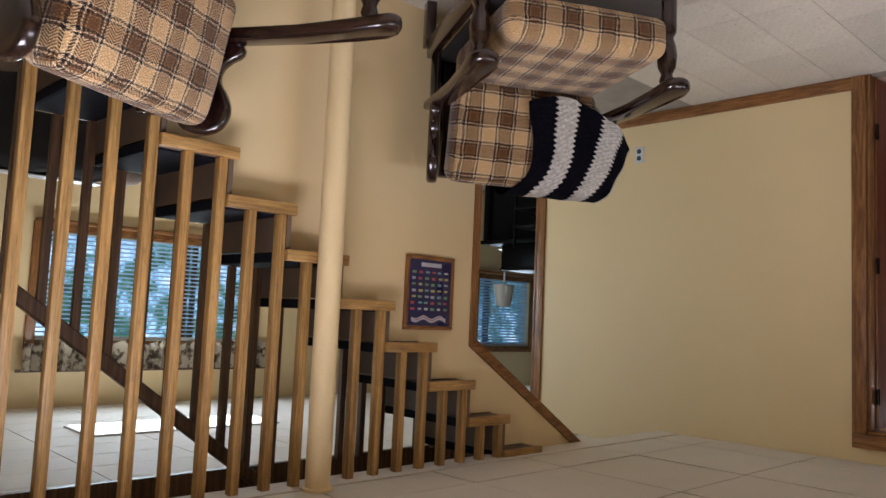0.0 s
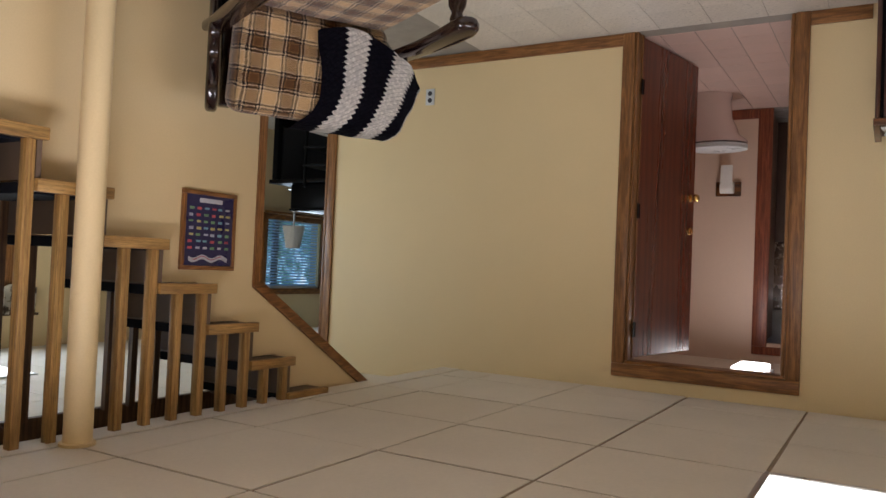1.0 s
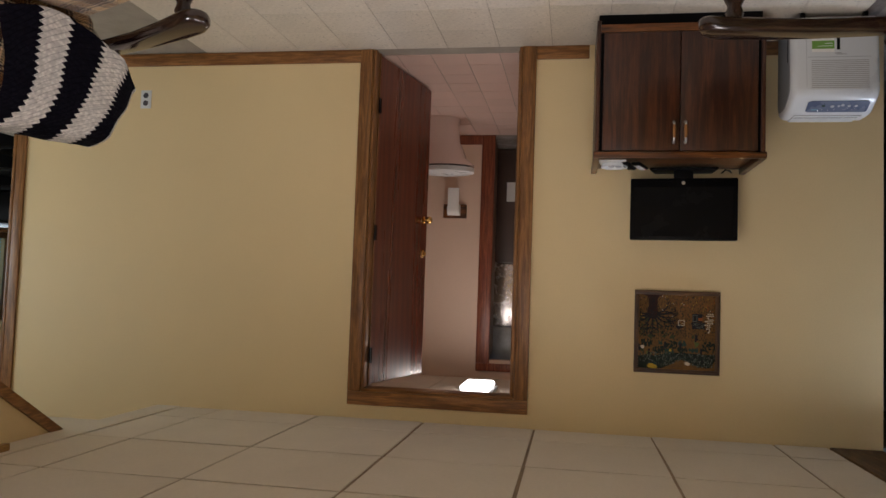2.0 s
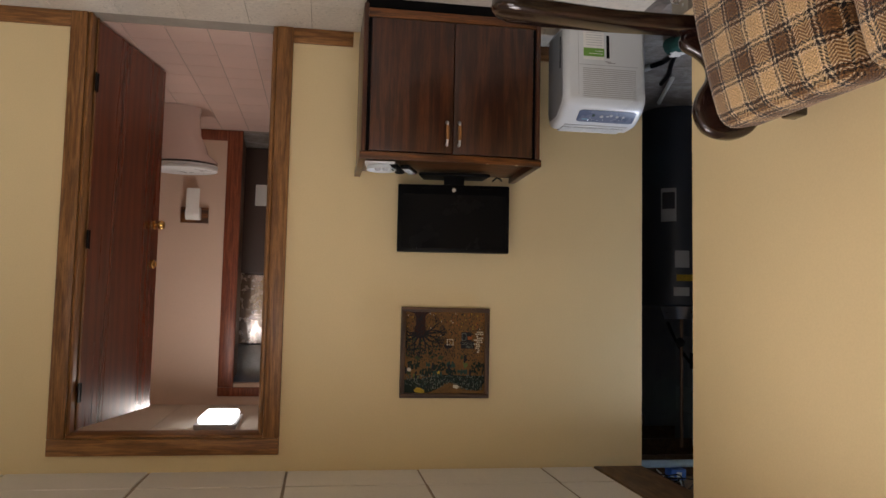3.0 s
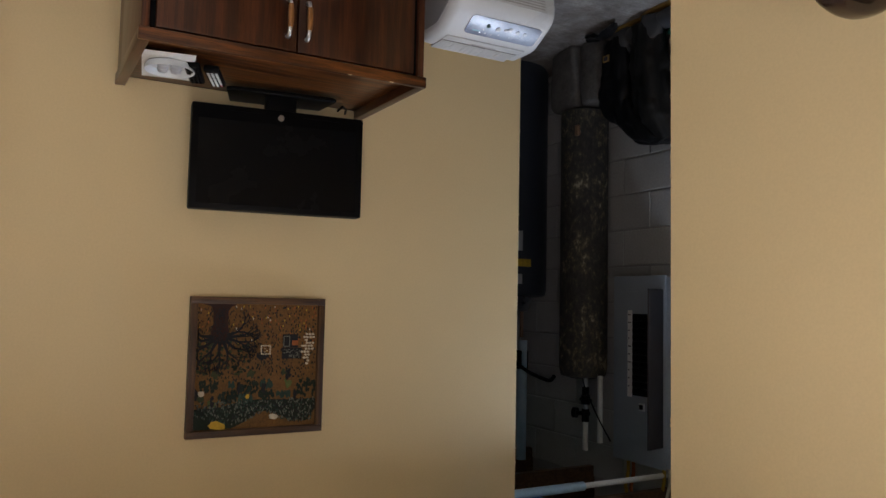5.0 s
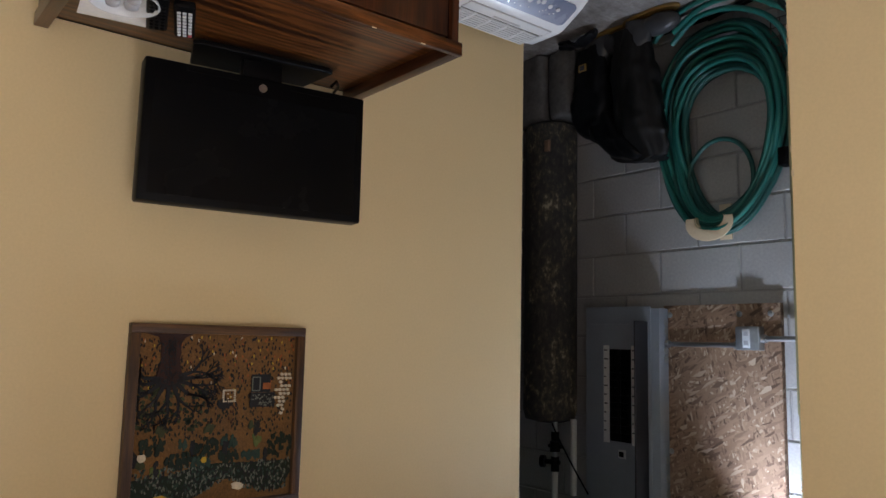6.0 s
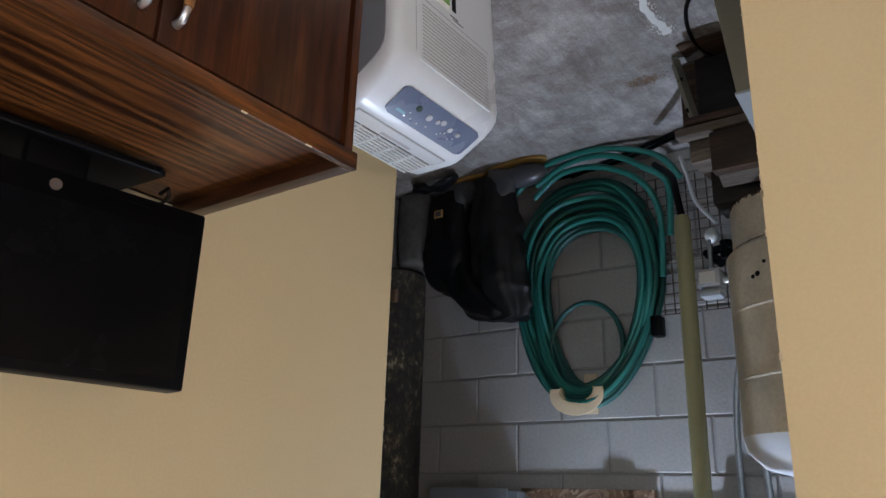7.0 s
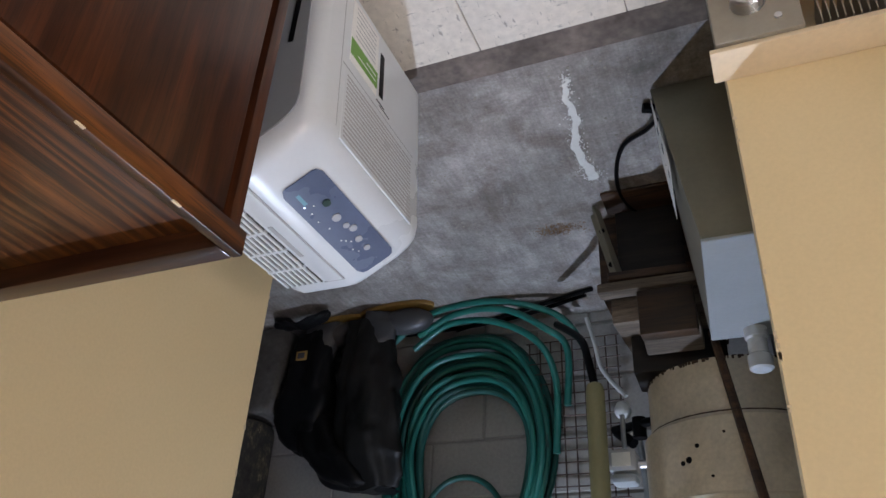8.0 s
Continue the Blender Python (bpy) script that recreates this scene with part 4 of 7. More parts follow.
# cabinet
cab = thing("cabinet", (-4.7, -0.115, 0), "dark walnut two-door cabinet with raised top edges, below a picture", "cabinet")
CX0, CX1, CY0, CY1 = -4.985, -4.497, -0.538, 0.272
boxpart("side_panel", (CX0, CX1, CY0, CY0 + 0.02, 0.04, 0.712), WALNUT, cab, bevel=0.002)
boxpart("side_panel", (CX0, CX1, CY1 - 0.02, CY1, 0.04, 0.712), WALNUT, cab, bevel=0.002)
boxpart("back_panel", (CX0, CX0 + 0.012, CY0 + 0.02, CY1 - 0.02, 0.04, 0.712), WALNUT, cab)
boxpart("bottom_panel", (CX0 + 0.012, CX1 - 0.005, CY0 + 0.02, CY1 - 0.02, 0.06, 0.08), WALNUT, cab)
boxpart("plinth", (CX0, CX1 - 0.035, CY0 + 0.01, CY1 - 0.01, 0.0, 0.06), BLACK, cab, "black recessed plinth")
boxpart("top_panel", (CX0, CX1 - 0.007, CY0 + 0.024, CY1 - 0.024, 0.712, 0.709), WALNUTY, cab, "worn walnut veneer top", bevel=0.001)
boxpart("top_edge", (CX1 - 0.007, CX1 + 0.008, CY0 - 0.006, CY1 + 0.006, 0.709, 0.742), WALNUTY, cab, "raised front edge", bevel=0.0025)
boxpart("top_edge", (CX0, CX1 - 0.007, CY0 - 0.006, CY0 + 0.024, 0.709, 0.742), WALNUTX, cab, bevel=0.0025)
boxpart("top_edge", (CX0, CX1 - 0.007, CY1 - 0.024, CY1 + 0.006, 0.709, 0.742), WALNUTX, cab, bevel=0.0025)
boxpart("face_rail", (CX1 - 0.02, CX1, CY0 + 0.02, CY1 - 0.02, 0.06, 0.10), WALNUTY, cab, bevel=0.002)
for s in (0, 1):
    y0, y1 = ((CY0 + 0.036, -0.1385), (-0.1345, CY1 - 0.036))[s]
    # black strip painted in for the shade of the recess
    boxpart("gap_shade", (CX1 - 0.02, CX1 - 0.015, *((CY0 + 0.02, CY0 + 0.036), (CY1 - 0.036, CY1 - 0.02))[s], 0.10, 0.708), BLACK, cab, "black strip for the shade in the gap beside a door")
    door = boxpart("door", (CX1 - 0.016, CX1 + 0.004, y0, y1, 0.104, 0.703), WALNUT, cab, "dark walnut cabinet door", bevel=0.003)
    yh = -0.163 if s == 0 else -0.108
    bm = bmesh.new()
    tube(bm, [(CX1 + 0.004, yh, 0.56), (CX1 + 0.018, yh, 0.563), (CX1 + 0.026, yh, 0.577), (CX1 + 0.028, yh, 0.612), (CX1 + 0.026, yh, 0.648), (CX1 + 0.018, yh, 0.662), (CX1 + 0.004, yh, 0.665)], [0.007, 0.006, 0.0055, 0.0065, 0.0055, 0.006, 0.007], 10)
    handle = part("handle", bm, STEEL, door, "steel pull with a wooden grip", 60)
    bm = bmesh.new()
    tube(bm, [(CX1 + 0.0275, yh, 0.58), (CX1 + 0.029, yh, 0.612), (CX1 + 0.0275, yh, 0.644)], [0.0072, 0.0085, 0.0072], 10)
    part("grip", bm, OAKZ, handle, "honey-coloured wooden grip", 60)
for y, w in ((-0.30, 0.012), (-0.435, 0.014)):
    bm = bmesh.new()
    box(bm, CX1 + 0.0045, CX1 + 0.0086, y, y + w, 0.7405, 0.7424, bevel=0.0006)
    part("edge_chip", bm, TORN, cab, "pale chip in the front edge")

# television on the cabinet
tv = thing("television", (-4.82, -0.2, 0.732), "small black flat television on a tilted stand on the cabinet", "television")
TVM = pose(-4.857, -0.207, 0.951, 0, 0, 7.0)


def tvbox(name, dims, material, label="", bevel=0.0, parent=None):
    bm = bmesh.new()
    box(bm, *dims, bevel=bevel, seg=2, m=TVM)
    return part(name, bm, material, parent or tv, label)


case = tvbox("case", (-0.035, 0.016, -0.274, 0.274, -0.166, 0.166), BLACK, "glossy black bezel", 0.006)
tvbox("screen", (0.0145, 0.0172, -0.252, 0.252, -0.118, 0.148), SCREEN, "dark switched-off screen", parent=case)
for k in range(2):
    tvbox("speaker_slot", (0.0145, 0.0175, -0.19 + 0.25 * k, -0.07 + 0.25 * k, -0.151, -0.148), BLACK, parent=case)
bm = bmesh.new()
cyl(bm, TVM @ Vector((0.014, 0.0, -0.14)), TVM @ Vector((0.019, 0.0, -0.14)), 0.010, n=20)
part("badge", bm, STEEL, case, "round silver badge")
tvbox("neck", (-0.02, 0.01, -0.05, 0.05, -0.222, -0.15), BLACK, "", 0.004)
bm = bmesh.new()
prism(bm, [(-0.105, -0.15), (0.030, -0.175), (0.042, -0.160), (0.042, 0.160), (0.030, 0.175), (-0.105, 0.15)], 0.014, TVM @ Matrix.Translation((0.0, 0.0, -0.2215)), bevel=0.004)
part("stand_foot", bm, BLACK, tv, "flat black stand foot")
bm = bmesh.new()
tube(bm, [(-4.85, -0.40, 0.757), (-4.86, -0.42, 0.737), (-4.90, -0.45, 0.734), (-4.96, -0.47, 0.734)], 0.004, 8)
part("cable", bm, BLACK, tv)

# papers, egg-cup tray and remotes on the cabinet top
sheet = thing("paper_sheet", (-4.6, 0.2, 0.713), "white sheet of paper under a plastic tray on the cabinet", "paper")
bm = bmesh.new()
box(bm, -0.13, 0.13, -0.070, 0.070, 0, 0.0015, m=pose(-4.735, 0.165, 0.730, 0, 0, 8))
part("page", bm, PAPER, sheet)
tray = thing("plastic_tray", (-4.63, 0.185, 0.715), "white moulded tray with six cups on the cabinet", "tray")
bm = bmesh.new()
M = pose(-4.705, 0.165, 0.7325, 0, 0, 8)
lathe(bm, [(0.050, 0.0), (0.058, 0.004), (0.066, 0.022), (0.069, 0.022), (0.062, 0.003), (0.052, 0.005), (0.001, 0.005)], M, 28)
part("dish", bm, WHITE, tray, "", 60)
for i in range(3):
    for j in range(2):
        bm = bmesh.new()
        lathe(bm, [(0.016, 0.0), (0.013, 0.010), (0.006, 0.013), (0.001, 0.0135)], M @ Matrix.Translation((-0.033 + 0.033 * i, -0.018 + 0.036 * j, 0.0055)), 14)
        part("cup", bm, GREY, tray, "", 60)
for k, (y, turn, btn) in enumerate(((0.090, 17, GREY), (0.032, 20, WHITE))):
    rem = thing("remote_control", (-4.60, y, 0.713), ("plain black remote control with dark keys on the cabinet", "black remote control with pale keys on the cabinet")[k], "remote control", "remotes")
    RM = pose(-4.735, y, 0.7305, 0, 0, turn)
    bm = bmesh.new()
    box(bm, -0.085, 0.085, -0.022, 0.022, 0, 0.018, bevel=0.006, seg=2, m=RM)
    part("case", bm, BLACK, rem)
    for i in range(8):
        for j in range(3):
            bm = bmesh.new()
            box(bm, -0.072 + i * 0.0175, -0.061 + i * 0.0175, -0.016 + j * 0.0115, -0.0075 + j * 0.0115, 0.017, 0.0205, bevel=0.0015, m=RM)
            part("key", bm, (BLACK if k == 0 else PRINTS[1] if (i, j) == (0, 0) else btn), rem)

# stitched picture of a tree and a cottage
pic = thing("picture", (-4.99, -0.195, 1.385), "framed stitched burlap picture of a tree and a cottage", "picture")
PY, PZ, PW, PH = 0.024, 1.387, 0.450, 0.450


def on_pic(a, b, out=0.0):
    return (-4.990 + out, PY - PW * a, PZ + PH * b)


for a0, a1, b0, b1, m in ((0, 1, 0, 0.05, FRAMEY), (0, 1, 0.95, 1, FRAMEY), (0, 0.05, 0.05, 0.95, FRAMEZ), (0.95, 1, 0.05, 0.95, FRAMEZ)):
    p, q = on_pic(a0, b0), on_pic(a1, b1)
    boxpart("frame", (-5.0, -4.974, q[1], p[1], p[2], q[2]), m, pic, "narrow brown wooden frame", bevel=0.002)
p, q = on_pic(0.04, 0.04), on_pic(0.96, 0.96)
canvas = boxpart("canvas", (-4.997, -4.990, q[1], p[1], p[2], q[2]), BURLAP, pic, "brown burlap ground")
random.seed(12)


def blob(bm, a, b, ra, rb, t=0.003, turn=0.0, n=9):
    m = Matrix(((0, 0, 1, -4.991), (-PW, 0, 0, PY - PW * a), (0, PH, 0, PZ + PH * b), (0, 0, 0, 1))) @ pose(0, 0, 0, 0, 0, turn)
    prism(bm, [(ra * math.cos(2 * math.pi * k / n) * random.uniform(0.8, 1.15), rb * math.sin(2 * math.pi * k / n) * random.uniform(0.8, 1.15)) for k in range(n)], t + 0.001, m)


def stick(bm, a0, b0, a1, b1, w0, w1):
    d = Vector((a1 - a0, b1 - b0)).normalized()
    s = Vector((-d.y, d.x))
    m = Matrix(((0, 0, 1, -4.991), (-PW, 0, 0, PY), (0, PH, 0, PZ), (0, 0, 0, 1)))
    prism(bm, [(a0 + s.x * w0, b0 + s.y * w0), (a0 - s.x * w0, b0 - s.y * w0), (a1 - s.x * w1, b1 - s.y * w1), (a1 + s.x * w1, b1 + s.y * w1)], 0.004, m)


def branch(bm, a, b, ang, ln, w, depth):
    a1, b1 = min(0.90, max(0.065, a + ln * math.cos(ang))), b + ln * math.sin(ang)
    if abs(a1 - a) + abs(b1 - b) < 0.01:
        return
    stick(bm, a, b, a1, b1, w, w * 0.65)
    if depth:
        for k in range(2 if depth > 1 else 3):
            branch(bm, a1, b1, ang + random.uniform(-0.75, 0.75), ln * random.uniform(0.6, 0.85), w * 0.62, depth - 1)


def raised(bm, out):
    bmesh.ops.translate(bm, verts=bm.verts, vec=(out, 0, 0))
    return bm


bm = bmesh.new()
m = Matrix(((0, 0, 1, -4.991), (-PW, 0, 0, PY), (0, PH, 0, PZ), (0, 0, 0, 1)))
prism(bm, [(0.085, 0.052), (0.15, 0.070), (0.165, 0.10), (0.168, 0.20), (0.150, 0.27), (0.165, 0.33), (0.225, 0.35), (0.275, 0.33), (0.285, 0.27), (0.268, 0.20), (0.272, 0.10), (0.292, 0.070), (0.335, 0.052)], 0.0052, m)
trunk = part("tree_trunk", raised(bm, 0), YARN["bark"], canvas, "brown stitched trunk")
bm = bmesh.new()
for _ in range(150):
    blob(bm, random.gauss(0.219, 0.024), random.uniform(0.07, 0.33), 0.0035, 0.010, 0.005, random.uniform(-50, 50), 5)
tagged(part("bark_stitches", raised(bm, 0.0006), YARN["coal"], trunk), kind="stuff")
bm = bmesh.new()
for ang in (-0.35, -0.05, 0.3, 0.75, 1.15, 1.6, 2.05, 2.5, 2.9, 3.2):
    branch(bm, 0.219 + 0.05 * math.cos(ang), 0.29 + 0.03 * math.sin(ang), ang, 0.086, 0.012, 4)
part("branchwork", raised(bm, 0.0018), YARN["coal"], canvas, "dark stitched branches")
for c, n_ in (("leaf", 80), ("olive", 80)):
    bm = bmesh.new()
    for _ in range(n_):
        blob(bm, random.uniform(0.06, 0.44), random.uniform(0.27, 0.56), 0.013, 0.010, 0.0008 if c == "leaf" else 0.0012, random.uniform(0, 90))
    part("foliage", bm, YARN[c], canvas)
# bushes of short upright stitches, with uneven tops
for c, spots in (("leaf", ((0.15, 0.635, 0.065, 0.045), (0.31, 0.72, 0.085, 0.04), (0.44, 0.655, 0.065, 0.05), (0.57, 0.71, 0.055, 0.035), (0.88, 0.67, 0.075, 0.065))),
                 ("teal", ((0.42, 0.735, 0.05, 0.03), (0.57, 0.63, 0.045, 0.03), (0.70, 0.71, 0.05, 0.022), (0.31, 0.635, 0.02, 0.02))),
                 ("olive", ((0.10, 0.72, 0.025, 0.02), (0.45, 0.56, 0.022, 0.02), (0.71, 0.55, 0.022, 0.016), (0.19, 0.56, 0.02, 0.02))),
                 ("moss", ((0.175, 0.765, 0.022, 0.022), (0.73, 0.635, 0.028, 0.024))),
                 ("coal", ((0.53, 0.43, 0.035, 0.022), (0.735, 0.57, 0.018, 0.038), (0.065, 0.70, 0.010, 0.035), (0.18, 0.75, 0.010, 0.04), (0.55, 0.66, 0.010, 0.035), (0.365, 0.655, 0.007, 0.035), (0.79, 0.72, 0.007, 0.03)))):
    for a, b, ra, rb in spots:
        bm = bmesh.new()
        for _ in range(max(14, int(ra * 600))):
            u = random.uniform(-1, 1)
            blob(bm, a + u * ra, b + random.uniform(-1, 1) * rb * math.sqrt(1 - u * u * 0.8), 0.0085, 0.017, 0.002 + random.uniform(0, 0.0022), random.uniform(-18, 18), 6)
        part("bush" if c != "coal" else "stitched_shape", raised(bm, 0.0009 if c == "coal" else 0), YARN[c], canvas)
bm = bmesh.new()
prism(bm, [(0.05, 0.80), (0.25, 0.79), (0.38, 0.755), (0.5, 0.745), (0.75, 0.755), (0.95, 0.755), (0.95, 0.83), (0.88, 0.92), (0.75, 0.90), (0.6, 0.835), (0.52, 0.83), (0.42, 0.90), (0.32, 0.945), (0.05, 0.945)], 0.003, m)
part("hill", bm, YARN["leaf"], canvas)
for c, n_ in (("sky", 300), ("teal", 260), ("coal", 330)):
    bm = bmesh.new()
    for _ in range(n_):
        a, b = random.uniform(0.06, 0.94), random.uniform(0.75, 0.93)
        if b < 0.81 + 0.09 * abs(math.sin((a - 0.56) * 6)) + 0.02:
            blob(bm, a, b, 0.004, 0.010, 0.0035 + random.uniform(0, 0.001), random.uniform(-35, 35), 5)
    tagged(part("hill_stitches", bm, YARN[c], canvas), kind="stuff")
for c, n_, b0, b1 in (("coal", 420, 0.06, 0.60), ("rust", 70, 0.06, 0.35), ("cream", 14, 0.06, 0.32), ("leaf", 170, 0.2, 0.62), ("bark", 160, 0.06, 0.55), ("ochre", 40, 0.06, 0.4)):
    bm = bmesh.new()
    for _ in range(n_):
        blob(bm, random.uniform(0.06, 0.94), random.uniform(b0, b1), 0.0042, 0.0095, 0.002, random.uniform(-20, 20), 5)
    tagged(part("stitches", bm, YARN[c], canvas), kind="stuff")
bm = bmesh.new()
stick(bm, 0.685, 0.32, 0.80, 0.32, 0.05, 0.05)
cottage = part("cottage", raised(bm, 0.0004), YARN["coal"], canvas)
bm = bmesh.new()
for a0, b0, a1, b1 in ((0.69, 0.285, 0.735, 0.285), (0.69, 0.36, 0.735, 0.36), (0.69, 0.285, 0.69, 0.36), (0.735, 0.285, 0.735, 0.36)):
    stick(bm, a0, b0, a1, b1, 0.003, 0.003)
part("pale_outline", raised(bm, 0.0012), YARN["sky"], cottage)
bm = bmesh.new()
for _ in range(46):
    blob(bm, random.uniform(0.69, 0.82), random.uniform(0.38, 0.445), 0.0035, 0.006, 0.0035, random.uniform(-60, 60), 5)
tagged(part("roof_stitches", raised(bm, 0.0014), YARN["sky"], cottage), kind="stuff")
bm = bmesh.new()
stick(bm, 0.68, 0.412, 0.83, 0.412, 0.04, 0.04)
bmesh.ops.translate(bm, verts=bm.verts, vec=(0.0007, 0, 0))
part("roof", bm, YARN["coal"], canvas)
for a, b, c in ((0.79, 0.335, "rust"), (0.765, 0.335, "rust")):
    bm = bmesh.new()
    stick(bm, a - 0.012, b, a + 0.012, b, 0.018, 0.018)
    bmesh.ops.translate(bm, verts=bm.verts, vec=(0.0015, 0, 0))
    part("stitched_window", bm, YARN[c], canvas)
bm = bmesh.new()
for k in range(26):
    t_ = k / 26 * 2 * math.pi
    blob(bm, 0.555 + 0.033 * max(-1, min(1, 1.5 * math.cos(t_))), 0.385 + 0.03 * max(-1, min(1, 1.5 * math.sin(t_))), 0.005, 0.005, 0.004, 0, 6)
for a, b in ((0.548, 0.375), (0.565, 0.39), (0.55, 0.40)):
    blob(bm, a, b, 0.004, 0.004, 0.004, 0, 6)
part("wool_ring", raised(bm, 0.001), YARN["cream"], canvas, "small pale stitched well")
for i in range(11):
    for j in range(4):
        if (i > 6 and j in (0, 3)) or random.random() < 0.1:
            continue
        bm = bmesh.new()
        blob(bm, 0.845 + j * 0.024 + (i % 2) * 0.008 - i * 0.002, 0.27 + i * 0.022, 0.0105, 0.009, 0.005, 0, 7)
        part("stone", bm, YARN["cream"], canvas)
for a, b, ra, rb, c in ((0.22, 0.92, 0.065, 0.03, "ochre"), (0.63, 0.875, 0.035, 0.02, "cream"), (0.10, 0.69, 0.025, 0.02, "cream"), (0.43, 0.72, 0.016, 0.016, "ochre")):
    bm = bmesh.new()
    blob(bm, a, b, ra, rb, 0.006, 10, 11)
    part("wool_patch", bm, YARN[c], canvas)

# framed poster on the stair wall
pos = thing("poster", (-2.88, 2.85, 1.206), "framed navy poster with rows of small printed emblems", "poster")
QX, QZ, QW, QH = -2.690, 1.200, 0.314, 0.355
for a0, a1, b0, b1, m in ((0, 1, 0, 0.055, OAKX), (0, 1, 0.945, 1, OAKX), (0, 0.06, 0.055, 0.945, OAKZ), (0.94, 1, 0.055, 0.945, OAKZ)):
    boxpart("frame", (QX - QW * a1, QX - QW * a0, 2.842, 2.86, QZ + QH * b0, QZ + QH * b1), m, pos, "dark oak frame", bevel=0.003)
boxpart("sheet", (QX - QW * 0.95, QX - QW * 0.05, 2.848, 2.858, QZ + QH * 0.05, QZ + QH * 0.95), NAVY, pos, "navy printed sheet")
boxpart("title_bar", (QX - QW * 0.72, QX - QW * 0.30, 2.846, 2.849, QZ + QH * 0.095, QZ + QH * 0.15), PRINTS[4], pos)
random.seed(5)
for r in range(7):
    for c in range(6):
        bm = bmesh.new()
        a, b = 0.16 + c * 0.135 + random.uniform(-0.012, 0.012), 0.225 + r * 0.083
        box(bm, QX - QW * (a + random.uniform(0.03, 0.048)), QX - QW * (a - 0.035), 2.846, 2.849, QZ + QH * (b - 0.017), QZ + QH * (b + random.uniform(0.008, 0.02)), bevel=0.001)
        part("emblem", bm, random.choice(PRINTS), pos)
bm = bmesh.new()
pts = [(0.14 + 0.72 * k / 18, 0.855 + 0.022 * math.sin(k * 0.75)) for k in range(19)]
FLAT = Matrix(((-QW, 0, 0, QX), (0, 0, -1, 2.8485), (0, QH, 0, QZ), (0, 0, 0, 1)))
prism(bm, [(a, b - 0.028) for a, b in pts] + [(a, b + 0.028) for a, b in pts[::-1]], 0.0015, FLAT)
bmesh.ops.recalc_face_normals(bm, faces=bm.faces)
part("ribbon", bm, PRINTS[4], pos, "white waving banner")
bm = bmesh.new()
prism(bm, [(a, b - 0.012) for a, b in pts[2:16]] + [(a, b - 0.002) for a, b in pts[15:1:-1]], 0.0022, FLAT)
bmesh.ops.recalc_face_normals(bm, faces=bm.faces)
part("ribbon_stripe", bm, PRINTS[1], pos)

# wall outlet
out = thing("wall_outlet", (-5.0, 3.02, 0.29), "white duplex wall outlet low on the yellow wall", "outlet")
boxpart("plate", (-5.0, -4.994, 3.009, 3.079, 0.230, 0.345), WHITE, out, bevel=0.002)
for z in (0.263, 0.312):
    bm = bmesh.new()
    cyl(bm, (-4.995, 3.044, z), (-4.991, 3.044, z), 0.017, n=18)
    part("socket", bm, INK, out, "dark socket face")

# ceiling light panel, dark vent slot, light panel behind the stairs
lamp = thing("ceiling_light", (-2.74, 0.24, CZ), "flat rectangular fluorescent ceiling light, lit", "ceiling light")
for d in ((-3.345, -2.065, 0.535, 0.557, CZ - 0.02, CZ), (-3.345, -2.065, -0.077, -0.055, CZ - 0.02, CZ), (-3.345, -3.325, -0.055, 0.535, CZ - 0.02, CZ), (-2.085, -2.065, -0.055, 0.535, CZ - 0.02, CZ)):
    boxpart("frame", d, STEEL, lamp, bevel=0.002)
boxpart("diffuser", (-3.325, -2.085, -0.055, 0.535, CZ - 0.012, CZ - 0.006), TUBELIGHT, lamp, "glowing white diffuser")
vent = thing("ceiling_vent", (-1.3, 2.33, CZ), "narrow black slotted ceiling vent", "vent")
bm = bmesh.new()
box(bm, -0.28, 0.05, -0.022, 0.022, -0.012, -0.001, bevel=0.003, m=pose(-1.30, 2.335, CZ, 0, 0, -41))
part("frame", bm, BLACK, vent)
for k in range(3):
    bm = bmesh.new()
    box(bm, -0.26, 0.03, -0.014 + k * 0.011, -0.009 + k * 0.011, -0.015, -0.012, m=pose(-1.30, 2.335, CZ, 0, 0, -41))
    part("slat", bm, GREY, vent)
lamp2 = thing("ceiling_light", (-2.6, 4.9, CH), "bright flat light panel in the tiled ceiling", "ceiling light")
boxpart("frame", (-3.36, -2.05, 4.90, 5.34, CH - 0.012, CH - 0.001), WHITE, lamp2, bevel=0.002)
boxpart("diffuser", (-3.34, -2.07, 4.92, 5.32, CH - 0.016, CH - 0.012), SKYLIGHT, lamp2, "glowing white diffuser")

# bathroom door, standing open
door = thing("door_1", (-5.06, 1.55, 0), "red-brown veneered flush door standing open into the bathroom", "door", kind="structure")
DM = pose(-5.075, 1.542, 0.012, 0, 0, 180 + 11)
bm = bmesh.new()
box(bm, 0, 0.82, -0.035, 0.0, 0, 1.985, bevel=0.003, m=DM)
leaf = part("leaf", bm, DOORWOOD, door, "glossy red-brown wood veneer")
for z, r in ((0.93, 0.026), (1.16, 0.019)):
    for s in (0, 1):
        bm = bmesh.new()
        y0, y1 = ((0.0, 0.05), (-0.035, -0.085))[s]
        prof = [(0.027, 0.0), (0.027, 0.006), (0.011, 0.010), (0.011, 0.024), (r, 0.032), (r * 1.05, 0.046), (r * 0.8, 0.058), (0.002, 0.060)]
        if z > 1:
            prof = [(0.027, 0.0), (0.026, 0.010), (0.016, 0.014), (0.016, 0.022), (0.004, 0.026)]
        lathe(bm, prof, DM @ Matrix.Translation((0.755, y0, z)) @ pose(0, 0, 0, -90 if s == 0 else 90), 18)
        part("knob" if z < 1 else "deadbolt", bm, BRASS, leaf, "polished brass", 50)
